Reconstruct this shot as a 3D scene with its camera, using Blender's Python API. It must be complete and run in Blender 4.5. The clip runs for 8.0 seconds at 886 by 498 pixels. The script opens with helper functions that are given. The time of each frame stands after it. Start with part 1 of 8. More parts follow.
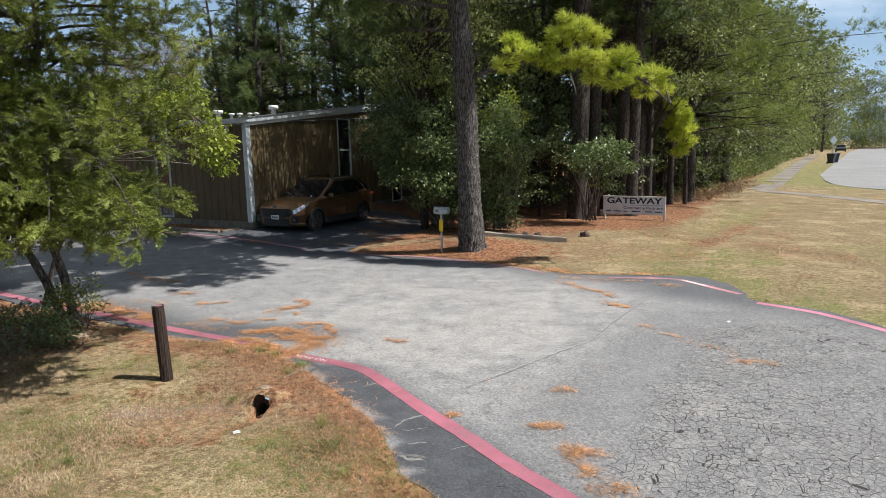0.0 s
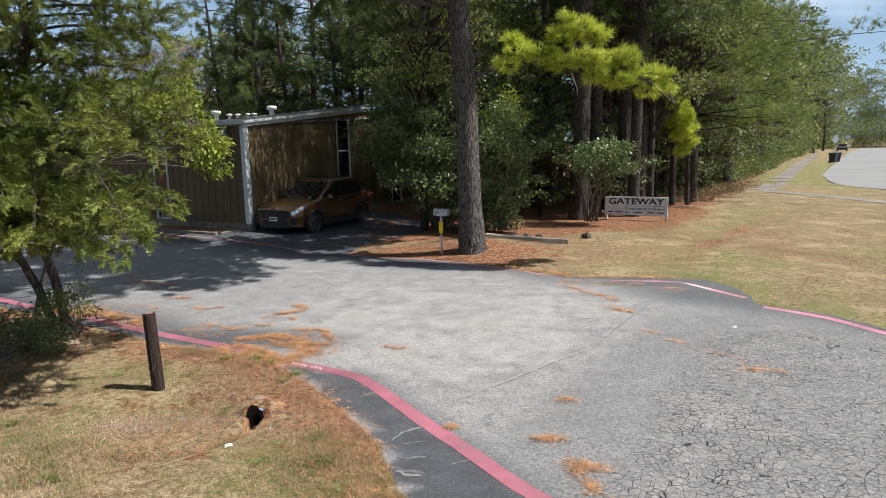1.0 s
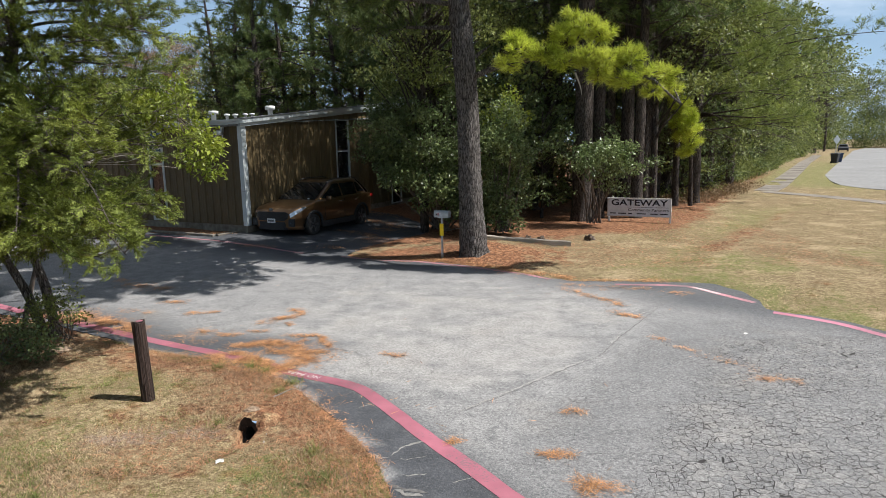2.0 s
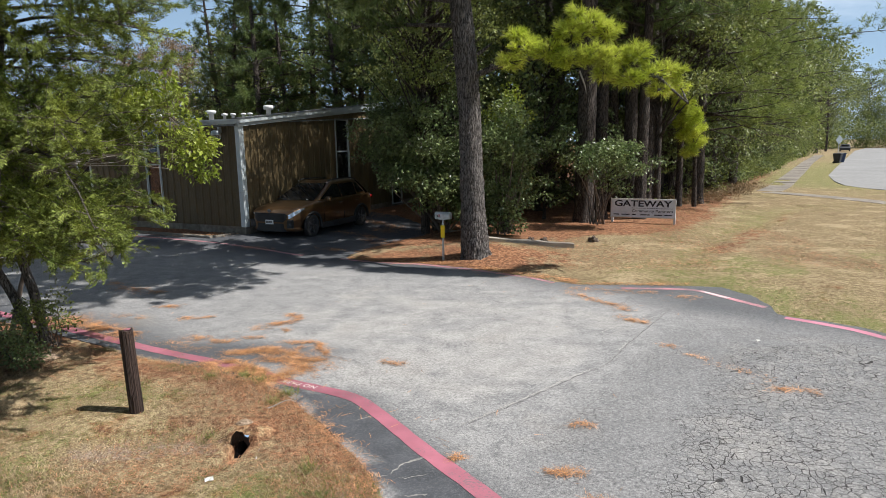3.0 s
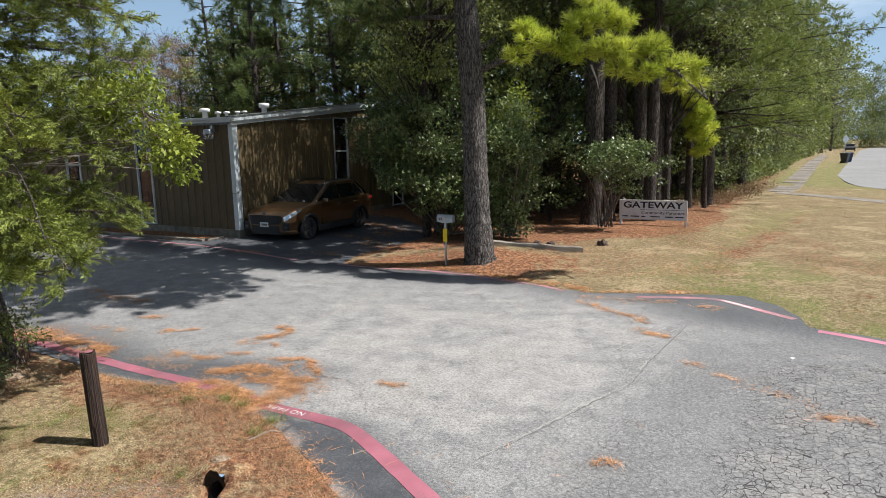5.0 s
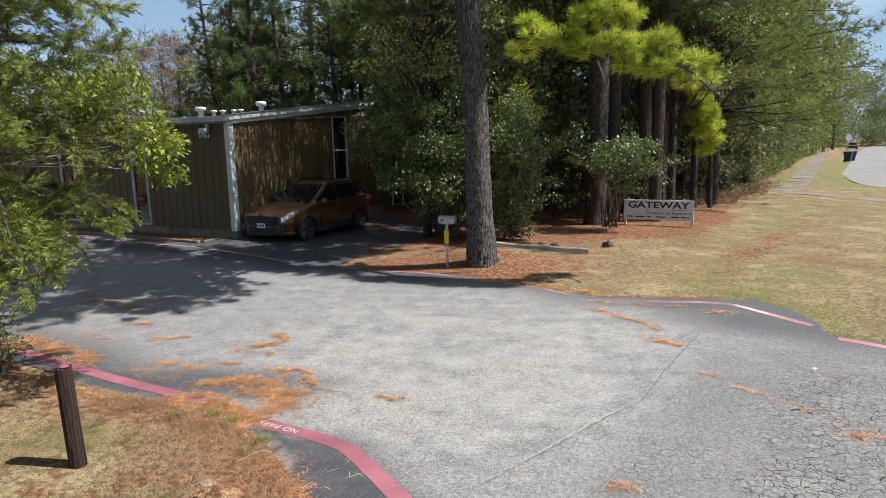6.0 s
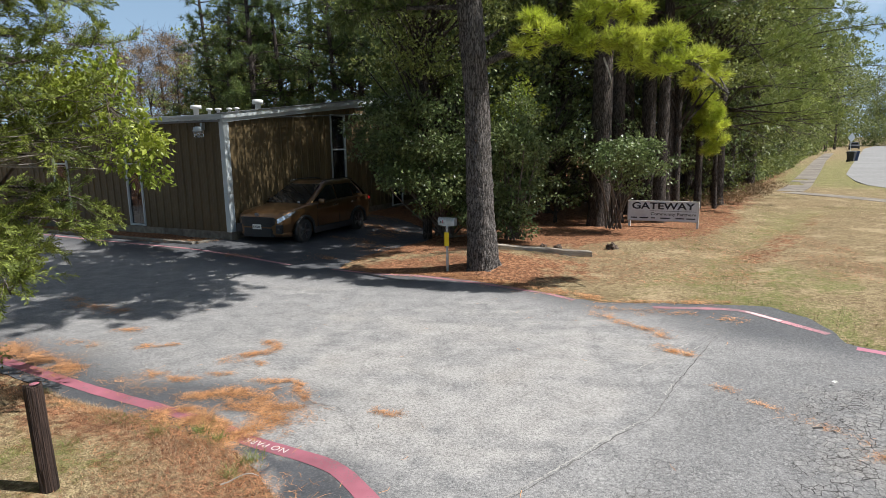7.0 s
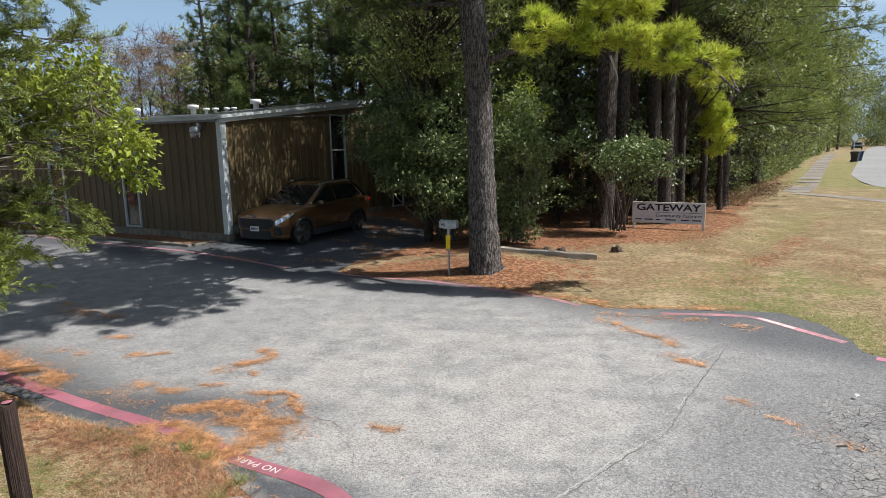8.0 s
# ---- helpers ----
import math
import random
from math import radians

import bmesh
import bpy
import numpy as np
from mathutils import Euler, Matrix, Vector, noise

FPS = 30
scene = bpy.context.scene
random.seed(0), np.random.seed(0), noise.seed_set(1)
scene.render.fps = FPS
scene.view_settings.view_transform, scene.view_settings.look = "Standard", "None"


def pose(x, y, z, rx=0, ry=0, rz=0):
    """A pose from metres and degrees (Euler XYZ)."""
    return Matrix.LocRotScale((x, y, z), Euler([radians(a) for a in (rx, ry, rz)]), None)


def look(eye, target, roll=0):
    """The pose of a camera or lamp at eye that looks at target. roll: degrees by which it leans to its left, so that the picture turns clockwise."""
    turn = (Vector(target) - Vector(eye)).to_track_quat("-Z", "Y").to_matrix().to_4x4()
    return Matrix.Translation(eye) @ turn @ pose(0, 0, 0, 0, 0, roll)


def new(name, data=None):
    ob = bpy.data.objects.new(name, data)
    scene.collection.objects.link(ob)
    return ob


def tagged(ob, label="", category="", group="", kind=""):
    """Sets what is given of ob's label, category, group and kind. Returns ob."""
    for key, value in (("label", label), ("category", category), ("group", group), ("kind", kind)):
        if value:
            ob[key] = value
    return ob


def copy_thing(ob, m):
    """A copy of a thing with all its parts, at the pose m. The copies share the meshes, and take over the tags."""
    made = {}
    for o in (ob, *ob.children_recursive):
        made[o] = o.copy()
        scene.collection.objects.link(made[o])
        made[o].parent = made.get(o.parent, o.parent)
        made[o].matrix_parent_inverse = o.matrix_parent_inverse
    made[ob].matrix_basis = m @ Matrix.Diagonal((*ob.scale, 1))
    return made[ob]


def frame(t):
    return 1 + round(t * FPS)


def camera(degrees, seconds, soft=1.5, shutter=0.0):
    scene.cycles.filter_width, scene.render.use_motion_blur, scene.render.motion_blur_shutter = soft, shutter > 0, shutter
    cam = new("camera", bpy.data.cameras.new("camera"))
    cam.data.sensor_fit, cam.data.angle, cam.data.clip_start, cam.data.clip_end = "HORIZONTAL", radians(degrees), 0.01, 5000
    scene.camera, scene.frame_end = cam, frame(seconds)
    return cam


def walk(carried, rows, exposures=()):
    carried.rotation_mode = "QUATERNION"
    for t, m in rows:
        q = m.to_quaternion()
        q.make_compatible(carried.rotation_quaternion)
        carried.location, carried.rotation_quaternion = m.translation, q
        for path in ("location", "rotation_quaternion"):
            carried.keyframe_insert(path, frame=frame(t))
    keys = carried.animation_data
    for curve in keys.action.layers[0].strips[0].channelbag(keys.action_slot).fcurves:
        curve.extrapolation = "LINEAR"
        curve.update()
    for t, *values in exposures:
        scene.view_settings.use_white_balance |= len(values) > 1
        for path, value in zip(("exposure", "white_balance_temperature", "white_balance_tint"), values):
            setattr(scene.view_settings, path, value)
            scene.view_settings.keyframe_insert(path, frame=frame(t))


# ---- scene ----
cam = camera(72.0, 8.0, soft=0.55)
PATH = [
    (0, (0.431, 0.498, 2.741), (0.289, 2.464, 2.403), -0.9),
    (0.5, (0.435, 0.593, 2.757), (0.292, 2.559, 2.419), -1.0),
    (1, (0.434, 0.709, 2.772), (0.29, 2.674, 2.433), -1.0),
    (1.5, (0.417, 0.85, 2.775), (0.273, 2.816, 2.437), -1.0),
    (3, (0.364, 1.29, 2.778), (0.218, 3.256, 2.44), -1.0),
    (3.5, (0.343, 1.471, 2.773), (0.195, 3.437, 2.435), -1.1),
    (4, (0.333, 1.65, 2.761), (0.184, 3.616, 2.425), -1.1),
    (4.5, (0.318, 1.845, 2.758), (0.167, 3.811, 2.421), -1.0),
    (6, (0.242, 2.455, 2.754), (0.089, 4.42, 2.413), -1.1),
    (6.5, (0.231, 2.652, 2.763), (0.078, 4.616, 2.42), -1.0),
    (7, (0.22, 2.843, 2.764), (0.066, 4.807, 2.42), -1.0),
    (7.5, (0.209, 3.022, 2.773), (0.053, 4.986, 2.428), -1.0),
    (8, (0.193, 3.174, 2.773), (0.035, 5.138, 2.429), -1.0),
]
walk(cam, [(t, look(eye, target, roll)) for t, eye, target, roll in PATH])

# ---------------------------------------------------------------- world and light
SUN_EL, SUN_AZ = radians(56.0), radians(-4.0)          # azimuth counter-clockwise from +x
world = bpy.data.worlds.new("sky")
scene.world = world
world.use_nodes = True
wn, wl = world.node_tree.nodes, world.node_tree.links
wn.clear()
w_out, w_bg = wn.new("ShaderNodeOutputWorld"), wn.new("ShaderNodeBackground")
w_sky = wn.new("ShaderNodeTexSky")
w_sky.sky_type, w_sky.sun_disc = "NISHITA", False
w_sky.sun_elevation, w_sky.sun_rotation = SUN_EL, radians(90) - SUN_AZ
w_sky.dust_density = 1.2
w_co, w_map = wn.new("ShaderNodeTexCoord"), wn.new("ShaderNodeMapping")
w_map.inputs["Scale"].default_value = (1.6, 1.6, 4.0)
w_cloud, w_ramp, w_mix = wn.new("ShaderNodeTexNoise"), wn.new("ShaderNodeValToRGB"), wn.new("ShaderNodeMixRGB")
w_cloud.inputs["Scale"].default_value, w_cloud.inputs["Detail"].default_value = 2.2, 7.0
w_ramp.color_ramp.elements[0].position, w_ramp.color_ramp.elements[1].position = 0.54, 0.66
w_mix.inputs[2].default_value = (17.0, 17.2, 17.5, 1)
wl.new(w_co.outputs["Generated"], w_map.inputs["Vector"])
wl.new(w_map.outputs["Vector"], w_cloud.inputs["Vector"])
wl.new(w_cloud.outputs["Fac"], w_ramp.inputs["Fac"])
wl.new(w_ramp.outputs["Color"], w_mix.inputs[0])
wl.new(w_sky.outputs["Color"], w_mix.inputs[1])
w_sep, w_haze, w_hmix = wn.new("ShaderNodeSeparateXYZ"), wn.new("ShaderNodeMapRange"), wn.new("ShaderNodeMixRGB")
wl.new(w_co.outputs["Generated"], w_sep.inputs["Vector"])
wl.new(w_sep.outputs["Z"], w_haze.inputs["Value"])
w_haze.inputs["From Min"].default_value, w_haze.inputs["From Max"].default_value = 0.0, 0.62     # whitish haze towards the horizon
w_haze.inputs["To Min"].default_value, w_haze.inputs["To Max"].default_value = 0.9, 0.0
wl.new(w_haze.outputs["Result"], w_hmix.inputs[0])
wl.new(w_mix.outputs["Color"], w_hmix.inputs[1])
w_hmix.inputs[2].default_value = (6.4, 9.6, 13.6, 1)
wl.new(w_hmix.outputs["Color"], w_bg.inputs["Color"])
w_bg.inputs["Strength"].default_value = 0.05
wl.new(w_bg.outputs["Background"], w_out.inputs["Surface"])
sun = new("sun", bpy.data.lights.new("sun", "SUN"))
sun.data.energy, sun.data.angle, sun.data.color = 5.0, radians(0.53), (1.0, 0.97, 0.93)
sun_way = Vector((math.cos(SUN_EL) * math.cos(SUN_AZ), math.cos(SUN_EL) * math.sin(SUN_AZ), math.sin(SUN_EL)))
sun.matrix_world = look(sun_way * 60, (0, 0, 0))
scene.view_settings.exposure = 0.45

# ---------------------------------------------------------------- materials


def material(name, colours, scale=8.0, detail=6.0, rough=0.8, bump=0.3, bump_scale=60.0, bump_dist=0.01, metal=0.0, spec=0.4,
             stretch=(1, 1, 1), big=0.6, big_amount=0.35, island=0.0, object_random=0.0, translucent=0.0, coat=0.0):
    """A weathered surface: two scales of noise between colours, fine relief."""
    m = bpy.data.materials.new(name)
    m.use_nodes = True
    n, l = m.node_tree.nodes, m.node_tree.links
    b = n["Principled BSDF"]
    co, mp = n.new("ShaderNodeTexCoord"), n.new("ShaderNodeMapping")
    mp.inputs["Scale"].default_value = stretch
    l.new(co.outputs["Object"], mp.inputs["Vector"])
    t1 = n.new("ShaderNodeTexNoise")
    t1.inputs["Scale"].default_value, t1.inputs["Detail"].default_value = scale, detail
    l.new(mp.outputs["Vector"], t1.inputs["Vector"])
    ramp = n.new("ShaderNodeValToRGB")
    els = ramp.color_ramp.elements
    while len(els) < len(colours):
        els.new(0.5)
    for i, c in enumerate(colours):
        els[i].position = 0.28 + 0.44 * i / max(1, len(colours) - 1)
        els[i].color = (*c, 1)
    l.new(t1.outputs["Fac"], ramp.inputs["Fac"])
    t2 = n.new("ShaderNodeTexNoise")
    t2.inputs["Scale"].default_value, t2.inputs["Detail"].default_value = big, 3.0
    l.new(mp.outputs["Vector"], t2.inputs["Vector"])
    hsv = n.new("ShaderNodeHueSaturation")
    rng = n.new("ShaderNodeMapRange")
    rng.inputs["From Min"].default_value, rng.inputs["From Max"].default_value = 0.3, 0.7
    rng.inputs["To Min"].default_value, rng.inputs["To Max"].default_value = 1 - big_amount, 1 + big_amount
    l.new(t2.outputs["Fac"], rng.inputs["Value"])
    value = rng.outputs["Result"]
    for amount, kind in ((island, "island"), (object_random, "object")):
        if amount:
            src = n.new("ShaderNodeNewGeometry").outputs["Random Per Island"] if kind == "island" else n.new("ShaderNodeObjectInfo").outputs["Random"]
            r2, mul = n.new("ShaderNodeMapRange"), n.new("ShaderNodeMath")
            r2.inputs["To Min"].default_value, r2.inputs["To Max"].default_value = 1 - amount, 1 + amount
            mul.operation = "MULTIPLY"
            l.new(src, r2.inputs["Value"])
            l.new(value, mul.inputs[0])
            l.new(r2.outputs["Result"], mul.inputs[1])
            value = mul.outputs["Value"]
    l.new(value, hsv.inputs["Value"])
    l.new(ramp.outputs["Color"], hsv.inputs["Color"])
    l.new(hsv.outputs["Color"], b.inputs["Base Color"])
    b.inputs["Roughness"].default_value, b.inputs["Metallic"].default_value = rough, metal
    b.inputs["Specular IOR Level"].default_value = spec
    b.inputs["Coat Weight"].default_value = coat
    if bump:
        t3, bm_ = n.new("ShaderNodeTexNoise"), n.new("ShaderNodeBump")
        t3.inputs["Scale"].default_value, t3.inputs["Detail"].default_value = bump_scale, 4.0
        l.new(mp.outputs["Vector"], t3.inputs["Vector"])
        l.new(t3.outputs["Fac"], bm_.inputs["Height"])
        bm_.inputs["Strength"].default_value, bm_.inputs["Distance"].default_value = bump, bump_dist
        l.new(bm_.outputs["Normal"], b.inputs["Normal"])
    if translucent:
        tr, mx = n.new("ShaderNodeBsdfTranslucent"), n.new("ShaderNodeMixShader")
        mx.inputs["Fac"].default_value = translucent
        l.new(hsv.outputs["Color"], tr.inputs["Color"])
        l.new(b.outputs["BSDF"], mx.inputs[1])
        l.new(tr.outputs["BSDF"], mx.inputs[2])
        l.new(mx.outputs["Shader"], n["Material Output"].inputs["Surface"])
    return m


def bits(m):
    n = m.node_tree.nodes
    return n, m.node_tree.links, n["Principled BSDF"]


def mix(n, l, fac, a, b):
    x = n.new("ShaderNodeMixRGB")
    for sock, v in ((0, fac), (1, a), (2, b)):
        if hasattr(v, "is_output"):
            l.new(v, x.inputs[sock])
        else:
            x.inputs[sock].default_value = v if sock == 0 else (*v, 1)
    return x.outputs["Color"]


def ramped(n, l, value, lo, hi):
    r = n.new("ShaderNodeMapRange")
    r.inputs["From Min"].default_value, r.inputs["From Max"].default_value = lo, hi
    l.new(value, r.inputs["Value"])
    return r.outputs["Result"]


def texture(n, l, kind, scale, vector, detail=4.0, out="Fac", **kw):
    t = n.new(kind)
    t.inputs["Scale"].default_value = scale
    if "Detail" in t.inputs:
        t.inputs["Detail"].default_value = detail
    for k, v in kw.items():
        if k == "feature":
            t.feature = v
    l.new(vector, t.inputs["Vector"])
    return t.outputs[out]


def calc(n, l, op, a, b):
    x = n.new("ShaderNodeMath")
    x.operation = op
    for i, v in enumerate((a, b)):
        if hasattr(v, "is_output"):
            l.new(v, x.inputs[i])
        else:
            x.inputs[i].default_value = v
    return x.outputs["Value"]


def asphalt_material():
    """Worn grey asphalt; one mesh attribute marks the darker sealed part and the painted tree shade, craze the crazed
    part, pale the bleached lane.
    """
    m = bpy.data.materials.new("asphalt")
    m.use_nodes = True
    n, l, b = bits(m)
    co = n.new("ShaderNodeTexCoord").outputs["Object"]
    marks = {}
    for key in ("seal_shade", "craze", "pale"):
        at = n.new("ShaderNodeAttribute")
        at.attribute_name = key
        marks[key] = at.outputs["Fac"]
    cloud = texture(n, l, "ShaderNodeTexNoise", 0.8, co, 10)
    mid = texture(n, l, "ShaderNodeTexNoise", 3.2, co, 9)
    streak = n.new("ShaderNodeMapping")
    streak.inputs["Rotation"].default_value, streak.inputs["Scale"].default_value = (0, 0, radians(-28)), (0.8, 1.7, 1)
    l.new(co, streak.inputs["Vector"])
    worn = texture(n, l, "ShaderNodeTexNoise", 1.3, streak.outputs["Vector"], 10)
    grain = n.new("ShaderNodeTexNoise")
    grain.inputs["Scale"].default_value, grain.inputs["Detail"].default_value, grain.inputs["Roughness"].default_value = 44, 8, 0.78
    l.new(co, grain.inputs["Vector"])
    stone = texture(n, l, "ShaderNodeTexVoronoi", 95, co, 0, "Color")
    grit = n.new("ShaderNodeSeparateColor")
    l.new(stone, grit.inputs["Color"])
    grey = mix(n, l, ramped(n, l, mid, 0.34, 0.66), (0.190, 0.190, 0.193), (0.285, 0.282, 0.280))
    bleached = mix(n, l, ramped(n, l, mid, 0.34, 0.66), (0.282, 0.273, 0.264), (0.358, 0.349, 0.338))
    lane = calc(n, l, "ADD", marks["pale"], calc(n, l, "ADD", calc(n, l, "MULTIPLY", calc(n, l, "SUBTRACT", worn, 0.5), 3.6), calc(n, l, "MULTIPLY", calc(n, l, "SUBTRACT", cloud, 0.5), 2.8)))
    col = mix(n, l, ramped(n, l, lane, 0.25, 1.05), grey, bleached)
    # colour of the sealed coat and of the tree shade painted with it
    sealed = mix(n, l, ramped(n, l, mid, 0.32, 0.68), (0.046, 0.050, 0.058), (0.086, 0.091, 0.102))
    edge = calc(n, l, "ADD", marks["seal_shade"], calc(n, l, "ADD", calc(n, l, "MULTIPLY", calc(n, l, "SUBTRACT", mid, 0.5), 0.55), calc(n, l, "MULTIPLY", calc(n, l, "SUBTRACT", cloud, 0.5), 0.5)))
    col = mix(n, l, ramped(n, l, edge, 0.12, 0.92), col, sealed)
    col = mix(n, l, calc(n, l, "MULTIPLY", ramped(n, l, cloud, 0.60, 0.74), 0.25), col, (0.26, 0.215, 0.165))
    # crazed cracking: plates of two sizes, hairlines beyond them
    wob = n.new("ShaderNodeVectorMath")
    wob.operation = "MULTIPLY_ADD"
    nz = n.new("ShaderNodeTexNoise")
    nz.inputs["Scale"].default_value, nz.inputs["Detail"].default_value = 6.0, 4.0
    l.new(co, nz.inputs["Vector"])
    l.new(nz.outputs["Color"], wob.inputs[0])
    wob.inputs[1].default_value = (0.055, 0.055, 0.0)
    l.new(co, wob.inputs[2])
    v1 = texture(n, l, "ShaderNodeTexVoronoi", 11.5, wob.outputs[0], 0, "Distance", feature="DISTANCE_TO_EDGE")
    v2 = texture(n, l, "ShaderNodeTexVoronoi", 19.0, wob.outputs[0], 0, "Distance", feature="DISTANCE_TO_EDGE")
    plate = n.new("ShaderNodeSeparateColor")
    l.new(texture(n, l, "ShaderNodeTexVoronoi", 11.5, wob.outputs[0], 0, "Color"), plate.inputs["Color"])
    amount = calc(n, l, "ADD", marks["craze"], calc(n, l, "MULTIPLY", calc(n, l, "SUBTRACT", worn, 0.5), 0.8))
    open_ = ramped(n, l, amount, 0.30, 0.85)
    c1 = calc(n, l, "MULTIPLY", ramped(n, l, calc(n, l, "SUBTRACT", calc(n, l, "ADD", 0.020, calc(n, l, "MULTIPLY", calc(n, l, "MULTIPLY", open_, ramped(n, l, mid, 0.36, 0.62)), 0.024)), v1), 0.0, 0.020), ramped(n, l, amount, 0.22, 0.5))
    c2 = calc(n, l, "MULTIPLY", ramped(n, l, calc(n, l, "SUBTRACT", 0.030, v2), 0.0, 0.025), calc(n, l, "MULTIPLY", ramped(n, l, amount, 0.12, 0.6), calc(n, l, "MULTIPLY", ramped(n, l, mid, 0.42, 0.62), 0.75)))
    crack = calc(n, l, "MAXIMUM", c1, c2)
    col = mix(n, l, calc(n, l, "MULTIPLY", ramped(n, l, plate.outputs["Green"], 0.35, 1.0), calc(n, l, "MULTIPLY", open_, 0.34)), col, (0.37, 0.355, 0.325))
    # aggregate: pale and dark stones
    col = mix(n, l, calc(n, l, "MULTIPLY", ramped(n, l, grain.outputs["Fac"], 0.51, 0.64), 0.5), col, mix(n, l, ramped(n, l, edge, 0.12, 0.92), (0.60, 0.59, 0.565), (0.155, 0.16, 0.17)))
    col = mix(n, l, calc(n, l, "MULTIPLY", ramped(n, l, grain.outputs["Fac"], 0.49, 0.36), 0.75), col, (0.055, 0.055, 0.058))
    col = mix(n, l, calc(n, l, "MULTIPLY", ramped(n, l, grit.outputs["Green"], 0.72, 1.0), 0.45), col, (0.06, 0.06, 0.063))
    col = mix(n, l, calc(n, l, "MULTIPLY", ramped(n, l, grit.outputs["Red"], 0.80, 1.0), calc(n, l, "SUBTRACT", 0.3, calc(n, l, "MULTIPLY", ramped(n, l, edge, 0.12, 0.92), 0.22))), col, (0.50, 0.495, 0.48))
    col = mix(n, l, calc(n, l, "MULTIPLY", crack, 0.93), col, (0.022, 0.020, 0.019))
    l.new(col, b.inputs["Base Color"])
    b.inputs["Roughness"].default_value = 0.86
    b.inputs["Specular IOR Level"].default_value = 0.35
    h = calc(n, l, "SUBTRACT", calc(n, l, "ADD", calc(n, l, "MULTIPLY", grain.outputs["Fac"], 0.8), calc(n, l, "MULTIPLY", grit.outputs["Blue"], 0.3)), calc(n, l, "MULTIPLY", crack, 2.0))
    bp = n.new("ShaderNodeBump")
    bp.inputs["Strength"].default_value, bp.inputs["Distance"].default_value = 0.75, 0.009
    l.new(h, bp.inputs["Height"])
    l.new(bp.outputs["Normal"], b.inputs["Normal"])
    return m


def ground_material():
    """Dry lawn, pine straw and bare soil; the attribute straw tells how much of the first is covered."""
    m = bpy.data.materials.new("lawn_and_straw")
    m.use_nodes = True
    n, l, b = bits(m)
    co = n.new("ShaderNodeTexCoord").outputs["Object"]
    at, gr = n.new("ShaderNodeAttribute"), n.new("ShaderNodeAttribute")
    at.attribute_name, gr.attribute_name = "straw", "green"
    big = texture(n, l, "ShaderNodeTexNoise", 0.45, co, 5)
    mid = texture(n, l, "ShaderNodeTexNoise", 3.0, co, 8)
    fine = texture(n, l, "ShaderNodeTexNoise", 52, co, 8)
    clump = texture(n, l, "ShaderNodeTexNoise", 13.0, co, 8)
    speck = n.new("ShaderNodeTexNoise")
    speck.inputs["Scale"].default_value, speck.inputs["Detail"].default_value, speck.inputs["Roughness"].default_value = 30, 9, 0.8
    l.new(co, speck.inputs["Vector"])
    tan = mix(n, l, ramped(n, l, fine, 0.36, 0.64), (0.130, 0.096, 0.054), (0.465, 0.375, 0.215))
    tan = mix(n, l, calc(n, l, "MULTIPLY", ramped(n, l, mid, 0.5, 0.7), 0.6), tan, (0.255, 0.165, 0.098))
    tan = mix(n, l, calc(n, l, "MULTIPLY", ramped(n, l, clump, 0.48, 0.60), 0.78), tan, (0.128, 0.080, 0.046))
    patch = texture(n, l, "ShaderNodeTexNoise", 1.1, co, 7)
    tan = mix(n, l, calc(n, l, "MULTIPLY", ramped(n, l, patch, 0.50, 0.66), 0.55), tan, (0.185, 0.142, 0.078))
    tan = mix(n, l, calc(n, l, "MULTIPLY", ramped(n, l, patch, 0.46, 0.34), 0.4), tan, (0.50, 0.40, 0.25))
    green = mix(n, l, ramped(n, l, fine, 0.34, 0.66), (0.060, 0.080, 0.022), (0.250, 0.275, 0.090))
    gf = calc(n, l, "ADD", gr.outputs["Fac"], calc(n, l, "ADD", calc(n, l, "MULTIPLY", calc(n, l, "SUBTRACT", mid, 0.5), 2.4), calc(n, l, "MULTIPLY", calc(n, l, "SUBTRACT", clump, 0.5), 2.6)))
    col = mix(n, l, calc(n, l, "MULTIPLY", ramped(n, l, gf, 0.45, 1.05), 0.72), tan, green)
    straw = mix(n, l, ramped(n, l, fine, 0.34, 0.66), (0.105, 0.046, 0.024), (0.43, 0.205, 0.108))
    straw = mix(n, l, calc(n, l, "MULTIPLY", ramped(n, l, big, 0.45, 0.65), 0.4), straw, (0.18, 0.088, 0.048))
    straw = mix(n, l, calc(n, l, "MULTIPLY", ramped(n, l, clump, 0.48, 0.60), 0.7), straw, (0.080, 0.038, 0.021))
    straw = mix(n, l, calc(n, l, "MULTIPLY", ramped(n, l, clump, 0.46, 0.36), 0.5), straw, (0.50, 0.265, 0.145))
    sf = calc(n, l, "ADD", at.outputs["Fac"], calc(n, l, "ADD", calc(n, l, "MULTIPLY", calc(n, l, "SUBTRACT", mid, 0.5), 1.7), calc(n, l, "MULTIPLY", calc(n, l, "SUBTRACT", clump, 0.5), 0.9)))
    col = mix(n, l, ramped(n, l, sf, 0.35, 0.75), col, straw)
    soil = n.new("ShaderNodeAttribute")
    soil.attribute_name = "bare"
    col = mix(n, l, ramped(n, l, calc(n, l, "ADD", soil.outputs["Fac"], calc(n, l, "MULTIPLY", calc(n, l, "SUBTRACT", clump, 0.5), 1.2)), 0.2, 0.6), col, mix(n, l, ramped(n, l, fine, 0.35, 0.65), (0.20, 0.150, 0.115), (0.36, 0.285, 0.225)))
    col = mix(n, l, calc(n, l, "MULTIPLY", ramped(n, l, speck.outputs["Fac"], 0.47, 0.35), 0.8), col, (0.045, 0.028, 0.018))
